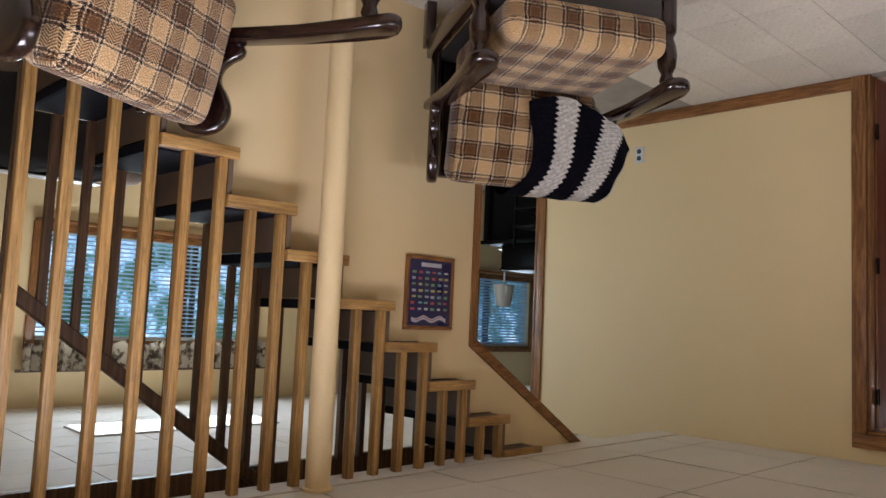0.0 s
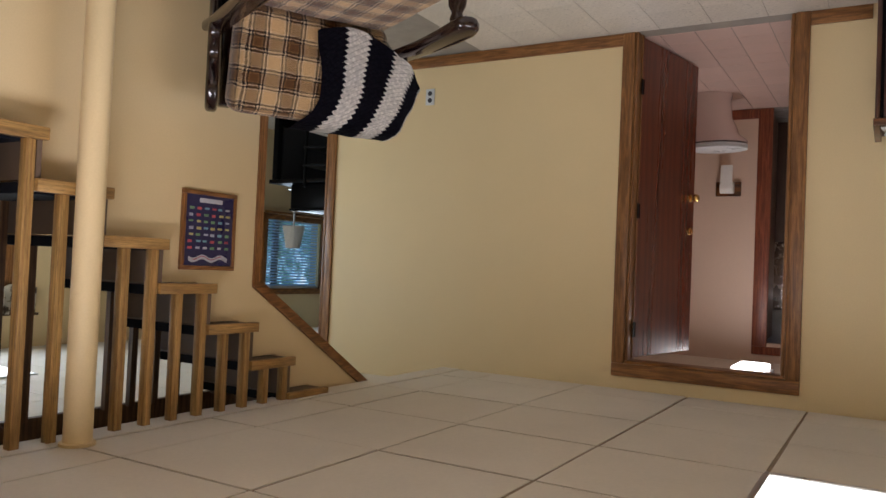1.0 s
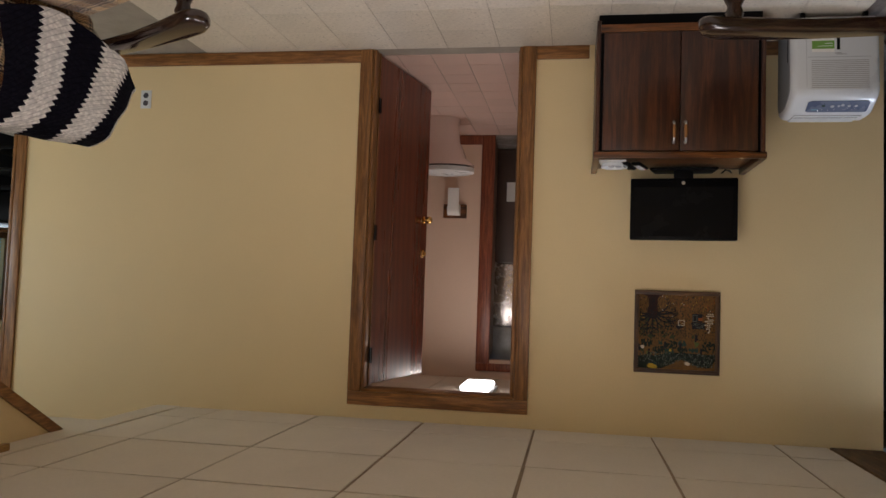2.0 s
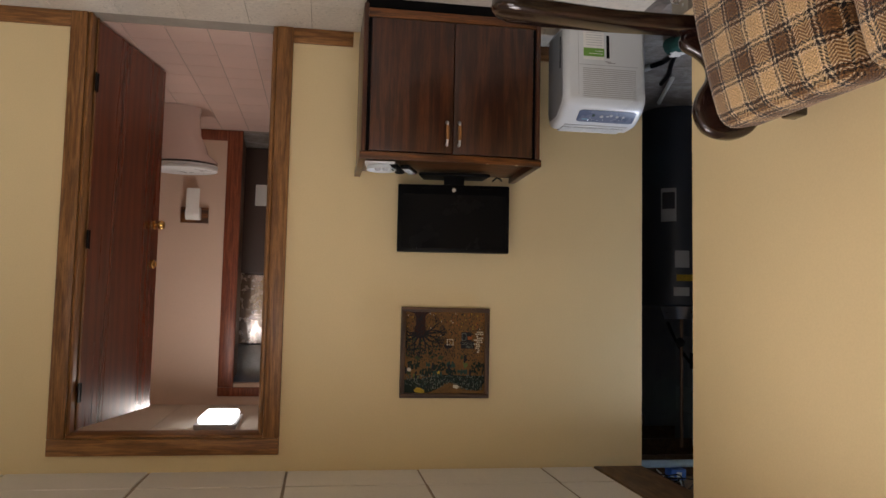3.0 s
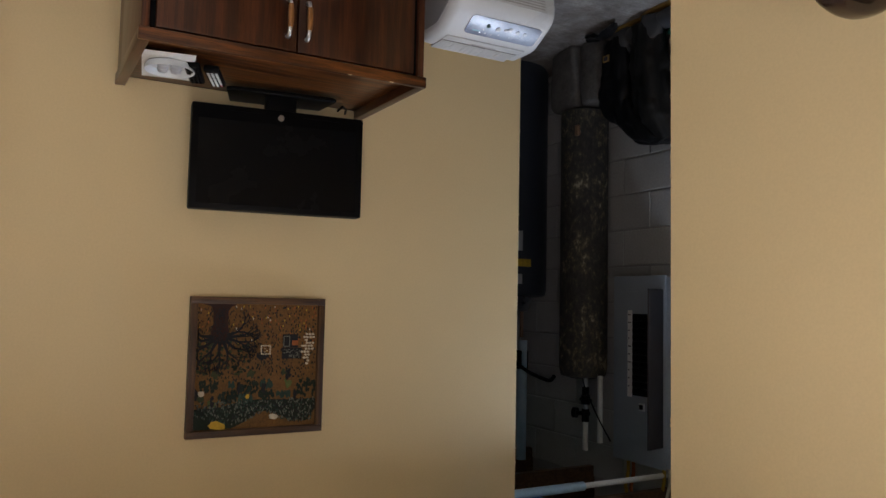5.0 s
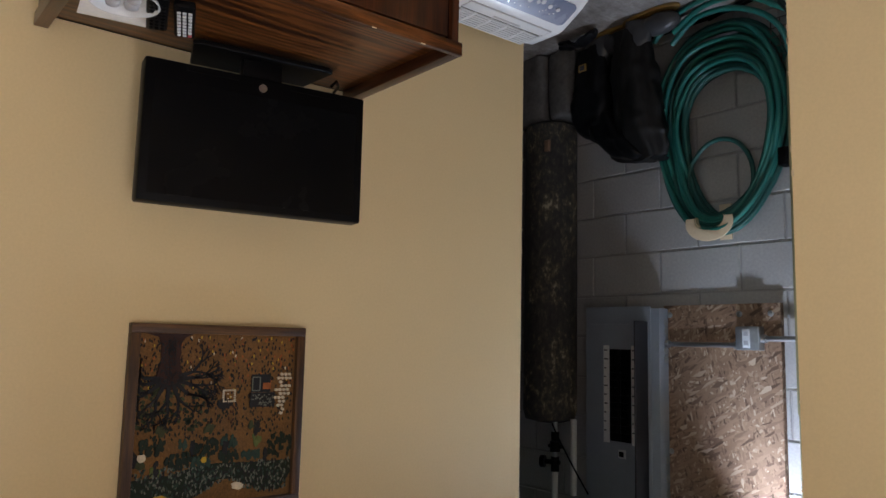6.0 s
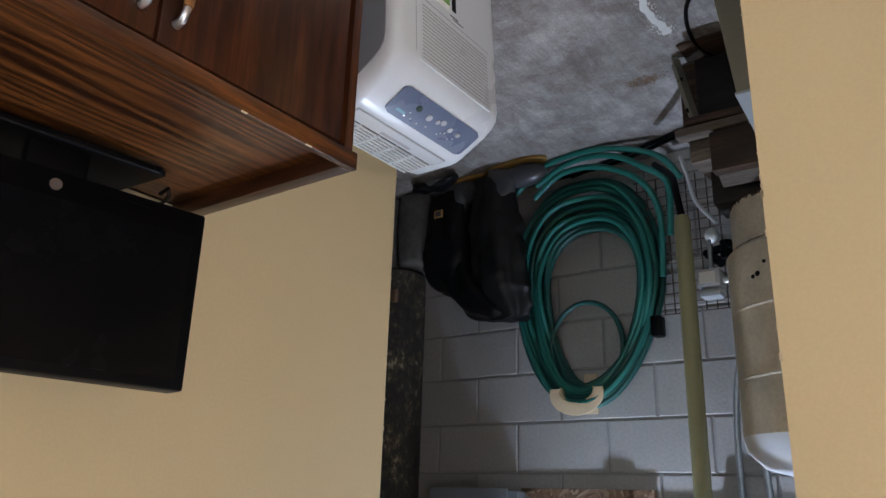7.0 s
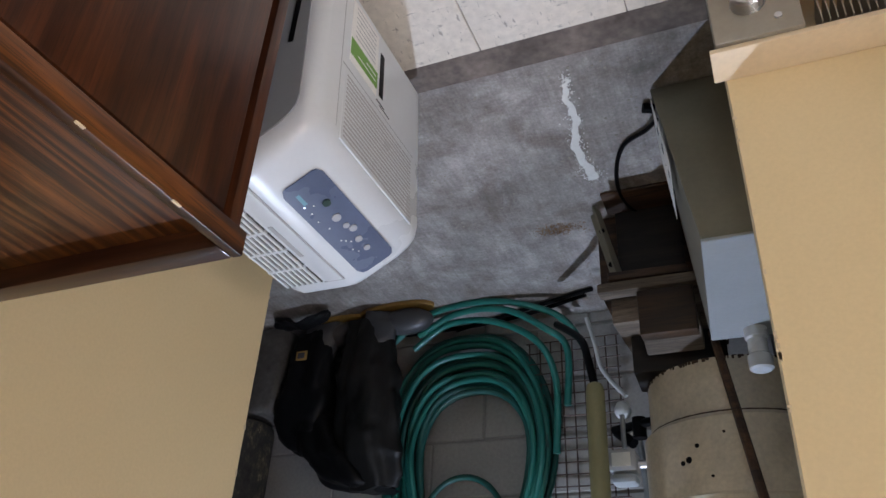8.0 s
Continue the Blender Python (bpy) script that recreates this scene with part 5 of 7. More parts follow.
for z in (0.28, 1.05, 1.78):
    bm = bmesh.new()
    cyl(bm, (-5.068, 1.538, z), (-5.068, 1.538, z + 0.09), 0.008, n=10)
    box(bm, -5.068, -5.04, 1.535, 1.5415, z, z + 0.09)
    part("hinge", bm, BLACK, door, "dark metal hinge")

# electric baseboard heater along the south wall
heat = thing("baseboard_heater", (-3.5, -0.95, 0), "beige electric baseboard heater with a round thermostat knob", "heater")
boxpart("back_plate", (-3.93, -2.3, -0.984, -0.975, 0.06, 0.244), BEIGE, heat)
boxpart("top_cover", (-3.945, -2.3, -0.984, -0.912, 0.246, 0.256), BEIGE, heat, "beige sloping top cover", bevel=0.002)
boxpart("end_plate", (-3.935, -3.80, -0.975, -0.905, 0.05, 0.245), HEATERMETAL, heat, "bare metal end box", bevel=0.003)
boxpart("front_cover", (-3.80, -2.3, -0.915, -0.905, 0.05, 0.17), BEIGE, heat, bevel=0.002)
bm = bmesh.new()
lathe(bm, [(0.027, 0), (0.026, 0.02), (0.022, 0.024), (0.002, 0.024)], pose(-3.875, -0.905, 0.17, -90, 0, 0), 24)
part("knob", bm, STEEL, heat, "clear ribbed thermostat knob", 40)
bm = bmesh.new()
cyl(bm, (-3.835, -0.906, 0.215), (-3.835, -0.901, 0.215), 0.006, n=10)
part("screw", bm, STEEL, heat)
for k in range(40):
    boxpart("fin", (-3.775 + k * 0.011, -3.773 + k * 0.011, -0.972, -0.918, 0.175, 0.235), HEATERMETAL, heat)

# dehumidifier
dh = thing("dehumidifier", (-4.64, -0.84, 0), "white plastic dehumidifier with a blue control panel beside the cabinet", "dehumidifier")
X0, X1, Y0, Y1, HT = -4.785, -4.503, -1.038, -0.655, 0.525
side = [(X0 + 0.015, 0.035), (X1 - 0.035, 0.035), (X1 - 0.025, 0.045), (X1 - 0.004, 0.41), (X1 - 0.007, 0.435), (X1 - 0.020, 0.455), (-4.545, 0.474), (-4.61, 0.513), (-4.628, 0.522), (-4.65, HT), (X0 + 0.04, HT), (X0 + 0.015, HT - 0.012), (X0, HT - 0.045), (X0, 0.06)]
mx, mz = (X0 + X1) / 2, 0.28
bm = bmesh.new()
stations = [(Y0 + 0.018 * (1 - math.sin(radians(a))), 0.018 * (1 - math.cos(radians(a)))) for a in (90, 65, 40, 18, 0)]
stations += [(Y1 - 0.032 * (1 - math.sin(radians(a))), 0.032 * (1 - math.cos(radians(a)))) for a in (0, 15, 30, 45, 60, 75, 90)]
prev = None
for y, inset in stations:
    fx, fz = 1 - inset / (X1 - X0) * 2, 1 - inset / 0.245
    ring = [bm.verts.new((mx + (x - mx) * fx, y, mz + (z - mz) * fz)) for x, z in side]
    if prev:
        for k in range(len(ring)):
            bm.faces.new((prev[k], prev[(k + 1) % len(ring)], ring[(k + 1) % len(ring)], ring[k]))
    else:
        bm.faces.new(ring)
    prev = ring
bm.faces.new(prev[::-1])
bmesh.ops.recalc_face_normals(bm, faces=bm.faces)
body = part("body", bm, WHITE, dh, "", 40)
for x in (X0 + 0.05, X1 - 0.06):
    for y in (Y0 + 0.05, Y1 - 0.06):
        bm = bmesh.new()
        cyl(bm, (x, y - 0.008, 0.018), (x, y + 0.008, 0.018), 0.018, n=14)
        box(bm, x - 0.008, x + 0.008, y - 0.011, y + 0.011, 0.02, 0.045)
        part("caster", bm, BLACK, dh)
# side panel: its grey is darker than the body to hold the side's shade
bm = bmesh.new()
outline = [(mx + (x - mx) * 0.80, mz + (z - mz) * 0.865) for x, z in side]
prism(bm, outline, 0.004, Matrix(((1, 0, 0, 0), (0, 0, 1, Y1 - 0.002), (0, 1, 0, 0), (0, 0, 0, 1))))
skin = part("side_skin", bm, SHADEDGREY, dh, "smooth grey side panel, darkened for the shade on it")
boxpart("hand_grip", (X1 - 0.074, X1 - 0.064, Y1 + 0.001, Y1 + 0.004, 0.10, 0.26), BLACK, skin, "dark recessed hand grip", 0.001)


def front(z):
    return X1 - 0.025 + 0.0575 * (z - 0.045)


FM = Matrix(((0.0575, 0, 1, X1 - 0.0276), (0, 1, 0, 0), (1, 0, -0.0575, 0), (0, 0, 0, 1)))


def frontbox(name, z0, z1, y0, y1, d0, d1, material, parent, label=""):
    bm = bmesh.new()
    box(bm, z0, z1, y0, y1, d0, d1, m=FM)
    bmesh.ops.recalc_face_normals(bm, faces=bm.faces)
    return part(name, bm, material, parent, label)


frontbox("seam", 0.05, 0.41, -0.722, -0.7205, -0.001, 0.0006, GREYSHEET, dh)
grille = frontbox("grille", 0.262, 0.425, -0.995, -0.735, -0.002, 0.0008, WHITE, dh)
for k in range(15):
    frontbox("slot", 0.268 + k * 0.0102, 0.2725 + k * 0.0102, -0.99, -0.742, 0.0002, 0.0013, GROOVE, grille)
frontbox("tank_line", 0.250, 0.2525, -1.0, -0.725, -0.001, 0.0006, GREYSHEET, dh)
notice = frontbox("notice", 0.06, 0.225, -0.842, -0.745, 0.0, 0.0014, PAPER, dh, "white and green paper notice")
frontbox("notice_band", 0.165, 0.208, -0.842, -0.745, 0.0012, 0.0020, GREENPRINT, notice)
for k in range(7):
    frontbox("print_line", 0.070 + k * 0.013, 0.0725 + k * 0.013, -0.832, -0.758, 0.0012, 0.0018, GREY, notice)
for k in range(2):
    frontbox("print_line", 0.178 + k * 0.014, 0.181 + k * 0.014, -0.835, -0.80 + k * 0.03, 0.0018, 0.0024, PAPER, notice)
frontbox("water_gauge", 0.095, 0.213, -0.867, -0.853, 0.0, 0.0016, BLACK, dh, "dark water level window")
frontbox("maker_mark", 0.230, 0.2325, -0.875, -0.845, 0.0, 0.0012, INK, dh)
frontbox("maker_mark", 0.237, 0.2385, -0.895, -0.855, 0.0, 0.0012, INK, dh)
# slate panel let into the sloping top edge
ux, uz = -0.8575, 0.5145
PM = Matrix(((0, ux, uz, -4.545), (-1, 0, 0, -0.738), (0, uz, -ux, 0.474), (0, 0, 0, 1)))
def dome_of(y, half=0.040, radius=0.50):
    """Height of the panel's gentle bulge across its width."""
    return math.sqrt(radius ** 2 - (y - 0.036) ** 2) - math.sqrt(radius ** 2 - half ** 2)


bm = bmesh.new()
strips = []
for j in range(13):
    y = -0.004 + 0.080 * j / 12
    edge = min(y + 0.004, 0.076 - y)
    cut = 0.014 - math.sqrt(max(0.0, 0.014 ** 2 - max(0.0, 0.014 - edge) ** 2))
    strips.append([bm.verts.new(PM @ Vector((cut + (0.27 - 2 * cut) * i / 14, y, dome_of(y) + 0.0006))) for i in range(15)])
for p, q in zip(strips, strips[1:]):
    for i in range(14):
        bm.faces.new((p[i], p[i + 1], q[i + 1], q[i]))
bmesh.ops.recalc_face_normals(bm, faces=bm.faces)
bmesh.ops.solidify(bm, geom=bm.faces[:], thickness=0.0015)
panel = part("control_panel", bm, BLUEGREY, dh, "slate blue glossy control panel", 60)
for x, y, r, m in ((0.072, 0.028, 0.0075, YARN["teal"]), (0.112, 0.033, 0.0085, GREY), (0.14, 0.030, 0.006, GREY), (0.155, 0.024, 0.0075, GREY), (0.185, 0.030, 0.007, GREY), (0.215, 0.030, 0.0065, GREY)):
    bm = bmesh.new()
    cyl(bm, PM @ Vector((x, y, dome_of(y))), PM @ Vector((x, y, dome_of(y) + 0.0042)), r, n=16)
    part("button", bm, m, panel, "", 40)
for x0, x1, y0, y1, m in ((0.025, 0.052, 0.035, 0.060, PRINTS[3]), (0.132, 0.150, 0.038, 0.052, DISPLAY)):
    bm = bmesh.new()
    box(bm, x0, x1, y0, y1, dome_of(y1) - 0.002, max(dome_of(y0), dome_of(y1), dome_of((y0 + y1) / 2)) + 0.0018, m=PM)
    part("label" if m != DISPLAY else "display", bm, m, panel)
for x, y in ((0.055, 0.062), (0.062, 0.048), (0.075, 0.060), (0.098, 0.062), (0.125, 0.056), (0.165, 0.056), (0.172, 0.050), (0.18, 0.044), (0.20, 0.052), (0.212, 0.046)):
    bm = bmesh.new()
    cyl(bm, PM @ Vector((x, y, dome_of(y))), PM @ Vector((x, y, dome_of(y) + 0.0028)), 0.0016, n=8)
    part("indicator", bm, LED if x < 0.06 else PAPER, panel)
grille2 = boxpart("top_vent", (-4.762, -4.682, -0.995, -0.70, HT - 0.002, HT + 0.0006), VENTDARK, dh, "slotted air outlet")
for k in range(7):
    boxpart("top_vent_slat", (-4.762 + k * 0.0118, -4.7565 + k * 0.0118, -0.993, -0.702, HT - 0.001, HT + 0.005), WHITE, grille2, bevel=0.001, seg=1)
for y in (-0.935, -0.875, -0.815, -0.755):
    boxpart("top_vent_bar", (-4.762, -4.682, y, y + 0.006, HT - 0.001, HT + 0.0055), WHITE, grille2)
handle = boxpart("carry_handle", (-4.672, -4.640, -0.995, -0.70, HT - 0.004, HT + 0.0030), WHITE, dh, "flush white carry handle", bevel=0.002)
boxpart("finger_slot", (-4.6725, -4.663, -0.90, -0.80, HT + 0.001, HT + 0.0040), GROOVE, handle, bevel=0.001)
boxpart("handle_gap", (-4.640, -4.637, -0.995, -0.70, HT - 0.004, HT + 0.0012), GROOVE, dh)
for y in (-0.998, -0.700):
    boxpart("handle_gap", (-4.680, -4.637, y, y + 0.003, HT - 0.004, HT + 0.0012), GROOVE, dh)
dh.matrix_basis = pose(-4.652, -0.854, 0) @ Matrix.Diagonal((1, 1.045, 0.945, 1))


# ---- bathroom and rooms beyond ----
# unseen light panel, added as the fixture of the rear fill light
fill_panel = thing("ceiling_light", (-0.84, 1.50, CZ), "flat rectangular fluorescent ceiling light, lit", "ceiling light")
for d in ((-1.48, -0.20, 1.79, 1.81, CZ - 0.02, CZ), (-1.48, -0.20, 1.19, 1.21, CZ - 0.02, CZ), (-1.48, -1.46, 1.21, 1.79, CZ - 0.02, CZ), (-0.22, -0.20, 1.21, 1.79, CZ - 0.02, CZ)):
    boxpart("frame", d, STEEL, fill_panel, bevel=0.002)
boxpart("diffuser", (-1.46, -0.22, 1.21, 1.79, CZ - 0.012, CZ - 0.006), TUBELIGHT, fill_panel, "glowing white diffuser")

dome = thing("bathroom_light", (-6.45, 1.06, CZ), "square white glass ceiling light in the bathroom, lit", "ceiling light")
boxpart("base", (-6.70, -6.22, 0.93, 1.19, CZ - 0.03, CZ), GREY, dome, bevel=0.004)
boxpart("glass", (-6.67, -6.25, 0.95, 1.17, CZ - 0.075, CZ - 0.028), DOMELIGHT, dome, "glowing white glass", bevel=0.02, seg=3)

# toilet seen from its side
wc = thing("toilet", (-6.8, 1.62, 0), "pink porcelain toilet with a white closed lid", "toilet")
rings = [(0.0, 0.135, 0.19, 1.45), (0.02, 0.135, 0.19, 1.45), (0.05, 0.125, 0.18, 1.45), (0.20, 0.128, 0.185, 1.44), (0.27, 0.145, 0.20, 1.42), (0.33, 0.165, 0.20, 1.40), (0.385, 0.185, 0.235, 1.37), (0.40, 0.185, 0.235, 1.37)]
bm = bmesh.new()
prev = None
for z, rx, ry, cy in rings:
    ring = [bm.verts.new((-6.8 + rx * math.cos(2 * math.pi * k / 28), cy + ry * math.sin(2 * math.pi * k / 28), z)) for k in range(28)]
    if prev:
        for k in range(28):
            bm.faces.new((prev[k], prev[(k + 1) % 28], ring[(k + 1) % 28], ring[k]))
    else:
        bm.faces.new(ring[::-1])
    prev = ring
bm.faces.new(prev)
part("bowl", bm, PORCELAIN, wc, "pink porcelain bowl", 50)
# the gap is a black disc that stands in for shade under the seat
for z0, z1, m, nm in ((0.403, 0.412, BLACK, "gap"), (0.412, 0.428, WHITE, "seat"), (0.431, 0.452, WHITE, "lid")):
    bm = bmesh.new()
    prism(bm, [(-6.8 + (0.185 if nm != "gap" else 0.17) * math.cos(2 * math.pi * k / 28), 1.37 + (0.238 if nm != "gap" else 0.22) * math.sin(2 * math.pi * k / 28)) for k in range(28)], z1 - z0, Matrix.Translation((0, 0, z0)), bevel=0.004 if nm != "gap" else 0)
    part(nm, bm, m, wc, "", 50)
boxpart("tank", (-7.02, -6.58, 1.62, 1.80, 0.38, 0.76), PORCELAIN, wc, "", 0.025, 3)
boxpart("tank_lid", (-7.03, -6.57, 1.61, 1.81, 0.76, 0.79), PORCELAIN, wc, "", 0.008)
wc.matrix_basis = pose(-6.8, 1.675, 0)
# paper holder let into the far wall
tp = thing("toilet_paper_holder", (-7.44, 1.435, 0.685), "dark wooden toilet paper holder with a hanging roll", "paper holder")
boxpart("plate", (-7.45, -7.425, 1.33, 1.54, 0.635, 0.76), WALNUTY, tp, "", 0.004)
bm = bmesh.new()
cyl(bm, (-7.40, 1.385, 0.69), (-7.40, 1.495, 0.69), 0.05, n=22)
part("roll", bm, PAPER, tp, "white paper roll", 40)
boxpart("loose_sheet", (-7.352, -7.349, 1.39, 1.49, 0.495, 0.69), PAPER, tp)

# furnace room beyond: furnace, foil duct, standing door edge
fur = thing("furnace", (-8.3, 0.75, 0), "dark brown upright furnace cabinet with a paper label", "furnace")
boxpart("cabinet", (-8.7, -8.1, 0.78, 1.25, 0.0, 1.12), OLDBROWN, fur, "", 0.01)
boxpart("base_plinth", (-8.7, -8.12, 0.80, 1.23, 0.0, 0.10), BLACK, fur)
boxpart("label", (-8.1, -8.097, 0.93, 1.03, 0.33, 0.52), PAPER, fur)
bm = bmesh.new()
lathe(bm, [(0.02, 0), (0.02, 0.03), (0.03, 0.035), (0.028, 0.06), (0.004, 0.062)], pose(-8.1, 0.88, 0.86, 0, 90, 0), 16)
part("knob", bm, BRASS, fur, "brass knob", 40)
boxpart("foil_duct", (-8.62, -8.14, 0.84, 1.17, 1.12, 1.75), FOIL, fur, "crinkled foil-wrapped duct", 0.02, 2)
boxpart("duct_collar", (-8.66, -8.12, 0.82, 1.19, 1.75, 2.40), GALV, fur, "", 0.01)
ps = thing("panel_stack", (-8.9, 0.6, 0), "pale grey flat panels leaning beside the furnace", "panels")
boxpart("panel", (-8.95, -8.9, 0.35, 0.76, 0.0, 0.95), GREYSHEET, ps, "", 0.004)
boxpart("panel", (-8.88, -8.84, 0.42, 0.70, 0.3, 0.62), PAPER, ps, "", 0.004)
bm = bmesh.new()
tube(bm, [(-8.8, 0.74, 0.95), (-8.75, 0.70, 1.10), (-8.72, 0.69, 1.35), (-8.75, 0.74, 1.62), (-8.85, 0.80, 1.85)], 0.012, 8)
cord = thing("hanging_cord", (-8.8, 0.74, 0.95), "thin white cord hanging beside the furnace", "cord")
part("cord", bm, PVC, cord)
vd = thing("vent_duct", (-8.8, 0.55, 1.9), "dark round flexible duct under the ceiling", "duct")
bm = bmesh.new()
for k in range(12):
    cyl(bm, (-8.8, 0.25 + k * 0.045, 2.0), (-8.8, 0.285 + k * 0.045, 2.0), 0.10, 0.09, n=18)
part("hose", bm, BLACK, vd)
d2 = thing("door_2", (-7.5, 1.05, 0), "dark edge-on door standing open into the furnace room", "door", kind="structure")
bm = bmesh.new()
box(bm, 0, 0.78, -0.035, 0, 0.01, 2.0, bevel=0.003, m=pose(-7.58, 1.10, 0, 0, 0, 180 - 3))
leaf2 = part("leaf", bm, GREYDOOR, d2)
for s in (0, 1):
    bm = bmesh.new()
    lathe(bm, [(0.028, 0), (0.028, 0.006), (0.012, 0.01), (0.012, 0.03), (0.027, 0.036), (0.027, 0.055), (0.004, 0.06)], pose(-7.58, 1.10, 0, 0, 0, 177) @ Matrix.Translation((0.71, 0 if s == 0 else -0.035, 0.97)) @ pose(0, 0, 0, -90 if s == 0 else 90), 16)
    part("knob", bm, BRASS, leaf2, "brass knob", 40)

# far room seen through the passage: dark desk, boxes, a table lamp
desk = thing("desk", (-6.9, 5.2, 0), "dark desk crowded with black equipment in the far room", "desk")
boxpart("top", (-8.2, -6.0, 4.7, 5.5, 0.70, 0.74), BLACK, desk, "", 0.004)
for x in (-8.15, -6.05):
    for y in (4.75, 5.45):
        boxpart("leg", (x - 0.03, x + 0.03, y - 0.03, y + 0.03, 0, 0.70), BLACK, desk)
boxpart("modesty_panel", (-8.1, -6.1, 5.42, 5.44, 0.15, 0.70), GLASS_DARK, desk)
for nm, dims, m, lab in (("storage_box", (-6.55, -6.1, 4.8, 5.3, 0.742, 0.98), BLACK, "black equipment case on the dark desk"), ("storage_box", (-7.15, -6.62, 4.85, 5.3, 0.742, 0.90), GLASS_DARK, "low dark cloth-covered box on the desk")):
    t_ = thing(nm, ((dims[0] + dims[1]) / 2, (dims[2] + dims[3]) / 2, dims[4]), lab, "box")
    boxpart("case", dims, m, t_, "", 0.012)
    boxpart("lid", (dims[0] - 0.006, dims[1] + 0.006, dims[2] - 0.006, dims[3] + 0.006, dims[5], dims[5] + 0.02), BLACK, t_, "", 0.004)
rack = thing("metal_rack", (-5.9, 4.6, 0), "dark metal rack with tubes and shelves in the far room", "rack")
for x in (-6.35, -5.55):
    for y in (4.35, 4.65):
        bm = bmesh.new()
        cyl(bm, (x, y, 0), (x, y, 0.84), 0.014, n=10)
        part("upright", bm, BLACK, rack)
for z in (0.12, 0.30, 0.48, 0.64):
    boxpart("shelf", (-6.37, -5.53, 4.33, 4.67, z, z + 0.02), BLACK, rack, "", 0.003)
tl = thing("table_lamp", (-6.62, 5.35, 0.742), "table lamp with a white cone shade and steel stem", "lamp")
bm = bmesh.new()
lathe(bm, [(0.075, 0), (0.075, 0.012), (0.02, 0.022), (0.012, 0.05), (0.022, 0.10), (0.012, 0.16), (0.010, 0.42)], Matrix.Translation((-6.45, 5.55, 0.742)), 20)
part("stem", bm, STEEL, tl, "bright steel stem", 50)
bm = bmesh.new()
lathe(bm, [(0.115, 1.13), (0.118, 1.13), (0.072, 1.36), (0.068, 1.36)], Matrix.Translation((-6.45, 5.55, 0)), 24)
part("shade", bm, SHADE, tl, "white cloth cone shade", 50)

# sofa standing with its back to the stairs, in the rear room
sofa = thing("sofa", (-1.5, 5.35, 0), "grey-brown upholstered sofa with a dark blanket over its back", "sofa")
for nm, dims, bv in (("back", (-2.32, -0.55, 5.0, 5.22, 0.08, 0.735), 0.07), ("seat", (-2.18, -0.69, 5.22, 5.82, 0.08, 0.44), 0.05), ("arm", (-2.34, -2.17, 5.22, 5.86, 0.08, 0.60), 0.06), ("arm", (-0.70, -0.53, 5.22, 5.86, 0.08, 0.60), 0.06)):
    boxpart(nm, dims, SOFA, sofa, "", bv, 3)
for x in (-2.25, -0.62):
    for y in (5.06, 5.78):
        boxpart("foot", (x - 0.03, x + 0.03, y - 0.03, y + 0.03, 0, 0.085), DARKWOOD, sofa)
cover = thing("sofa_throw", (-1.6, 5.1, 0.74), "dark blanket draped over the sofa back, its lit edge coloured pale", "blanket")
bm = bmesh.new()
prof = [(4.985, 0.20), (4.982, 0.45), (4.985, 0.66), (5.01, 0.735), (5.06, 0.752), (5.16, 0.752), (5.215, 0.735), (5.235, 0.62)]
rows = []
for i in range(26):
    x = -2.05 + i * 0.04
    rows.append([bm.verts.new((x, y + 0.004 * math.sin(i * 1.3), z + 0.010 * math.sin(i * 0.9 + j))) for j, (y, z) in enumerate(prof)])
for a, b in zip(rows, rows[1:]):
    for j in range(len(prof) - 1):
        bm.faces.new((a[j], b[j], b[j + 1], a[j + 1]))
bmesh.ops.solidify(bm, geom=bm.faces[:], thickness=0.008)
part("cloth", bm, GLASS_DARK, cover, "", 60)
# trim strip made pale for the light along the top edge
boxpart("lit_edge", (-2.06, -1.04, 5.05, 5.17, 0.758, 0.768), GREY, cover, "pale strip for the lit top edge", 0.005)



# ---- utility room ----
bulb = thing("light_bulb", (-4.72, -2.10, 2.36), "bare lit bulb in a socket under the joists", "light bulb")
bm = bmesh.new()
cyl(bm, (-4.72, -2.10, 2.42), (-4.72, -2.10, 2.50), 0.03, n=16)
part("socket", bm, WHITE, bulb)

# breaker panel
bp = thing("breaker_panel", (-5.54, -2.43, 1.26), "grey steel breaker panel with its door open, on the block wall", "breaker panel")
body = boxpart("box", (-5.672, -5.256, -2.48, -2.385, 1.238, 2.20), PANELGREY, bp, "", 0.004)
cover = boxpart("cover", (-5.682, -5.30, -2.385, -2.378, 1.228, 2.21), PANELGREY, bp, "", 0.002)
boxpart("inner_plate", (-5.650, -5.330, -2.378, -2.374, 1.31, 2.12), PANELGREY, cover, "", 0.002)
for s in (0, 1):
    x = -5.526 + s * 0.062
    boxpart("breaker_slot", (x - 0.003, x + 0.056, -2.376, -2.372, 1.43, 1.86), BLACK, cover)
    for k in range(12):
        boxpart("breaker", (x + 0.002, x + 0.050, -2.373, -2.362, 1.435 + k * 0.035, 1.463 + k * 0.035), BLACK, cover, bevel=0.002, seg=1)
    xl = -5.568 if s == 0 else -5.404
    boxpart("label_strip", (xl, xl + 0.034, -2.376, -2.372, 1.412, 1.87), PAPER, cover, "handwritten white label strip")
    for k in range(10):
        boxpart("scribble", (xl + 0.004, xl + 0.010 + 0.018 * random.random(), -2.3725, -2.3715, 1.432 + k * 0.042, 1.438 + k * 0.042), INK, cover)
boxpart("main_switch", (-5.478, -5.438, -2.374, -2.366, 1.895, 1.935), WHITE, cover, "pale square switch plate", bevel=0.002)
boxpart("main_toggle", (-5.470, -5.446, -2.367, -2.360, 1.903, 1.927), BLACK, cover, bevel=0.002)
bm = bmesh.new()
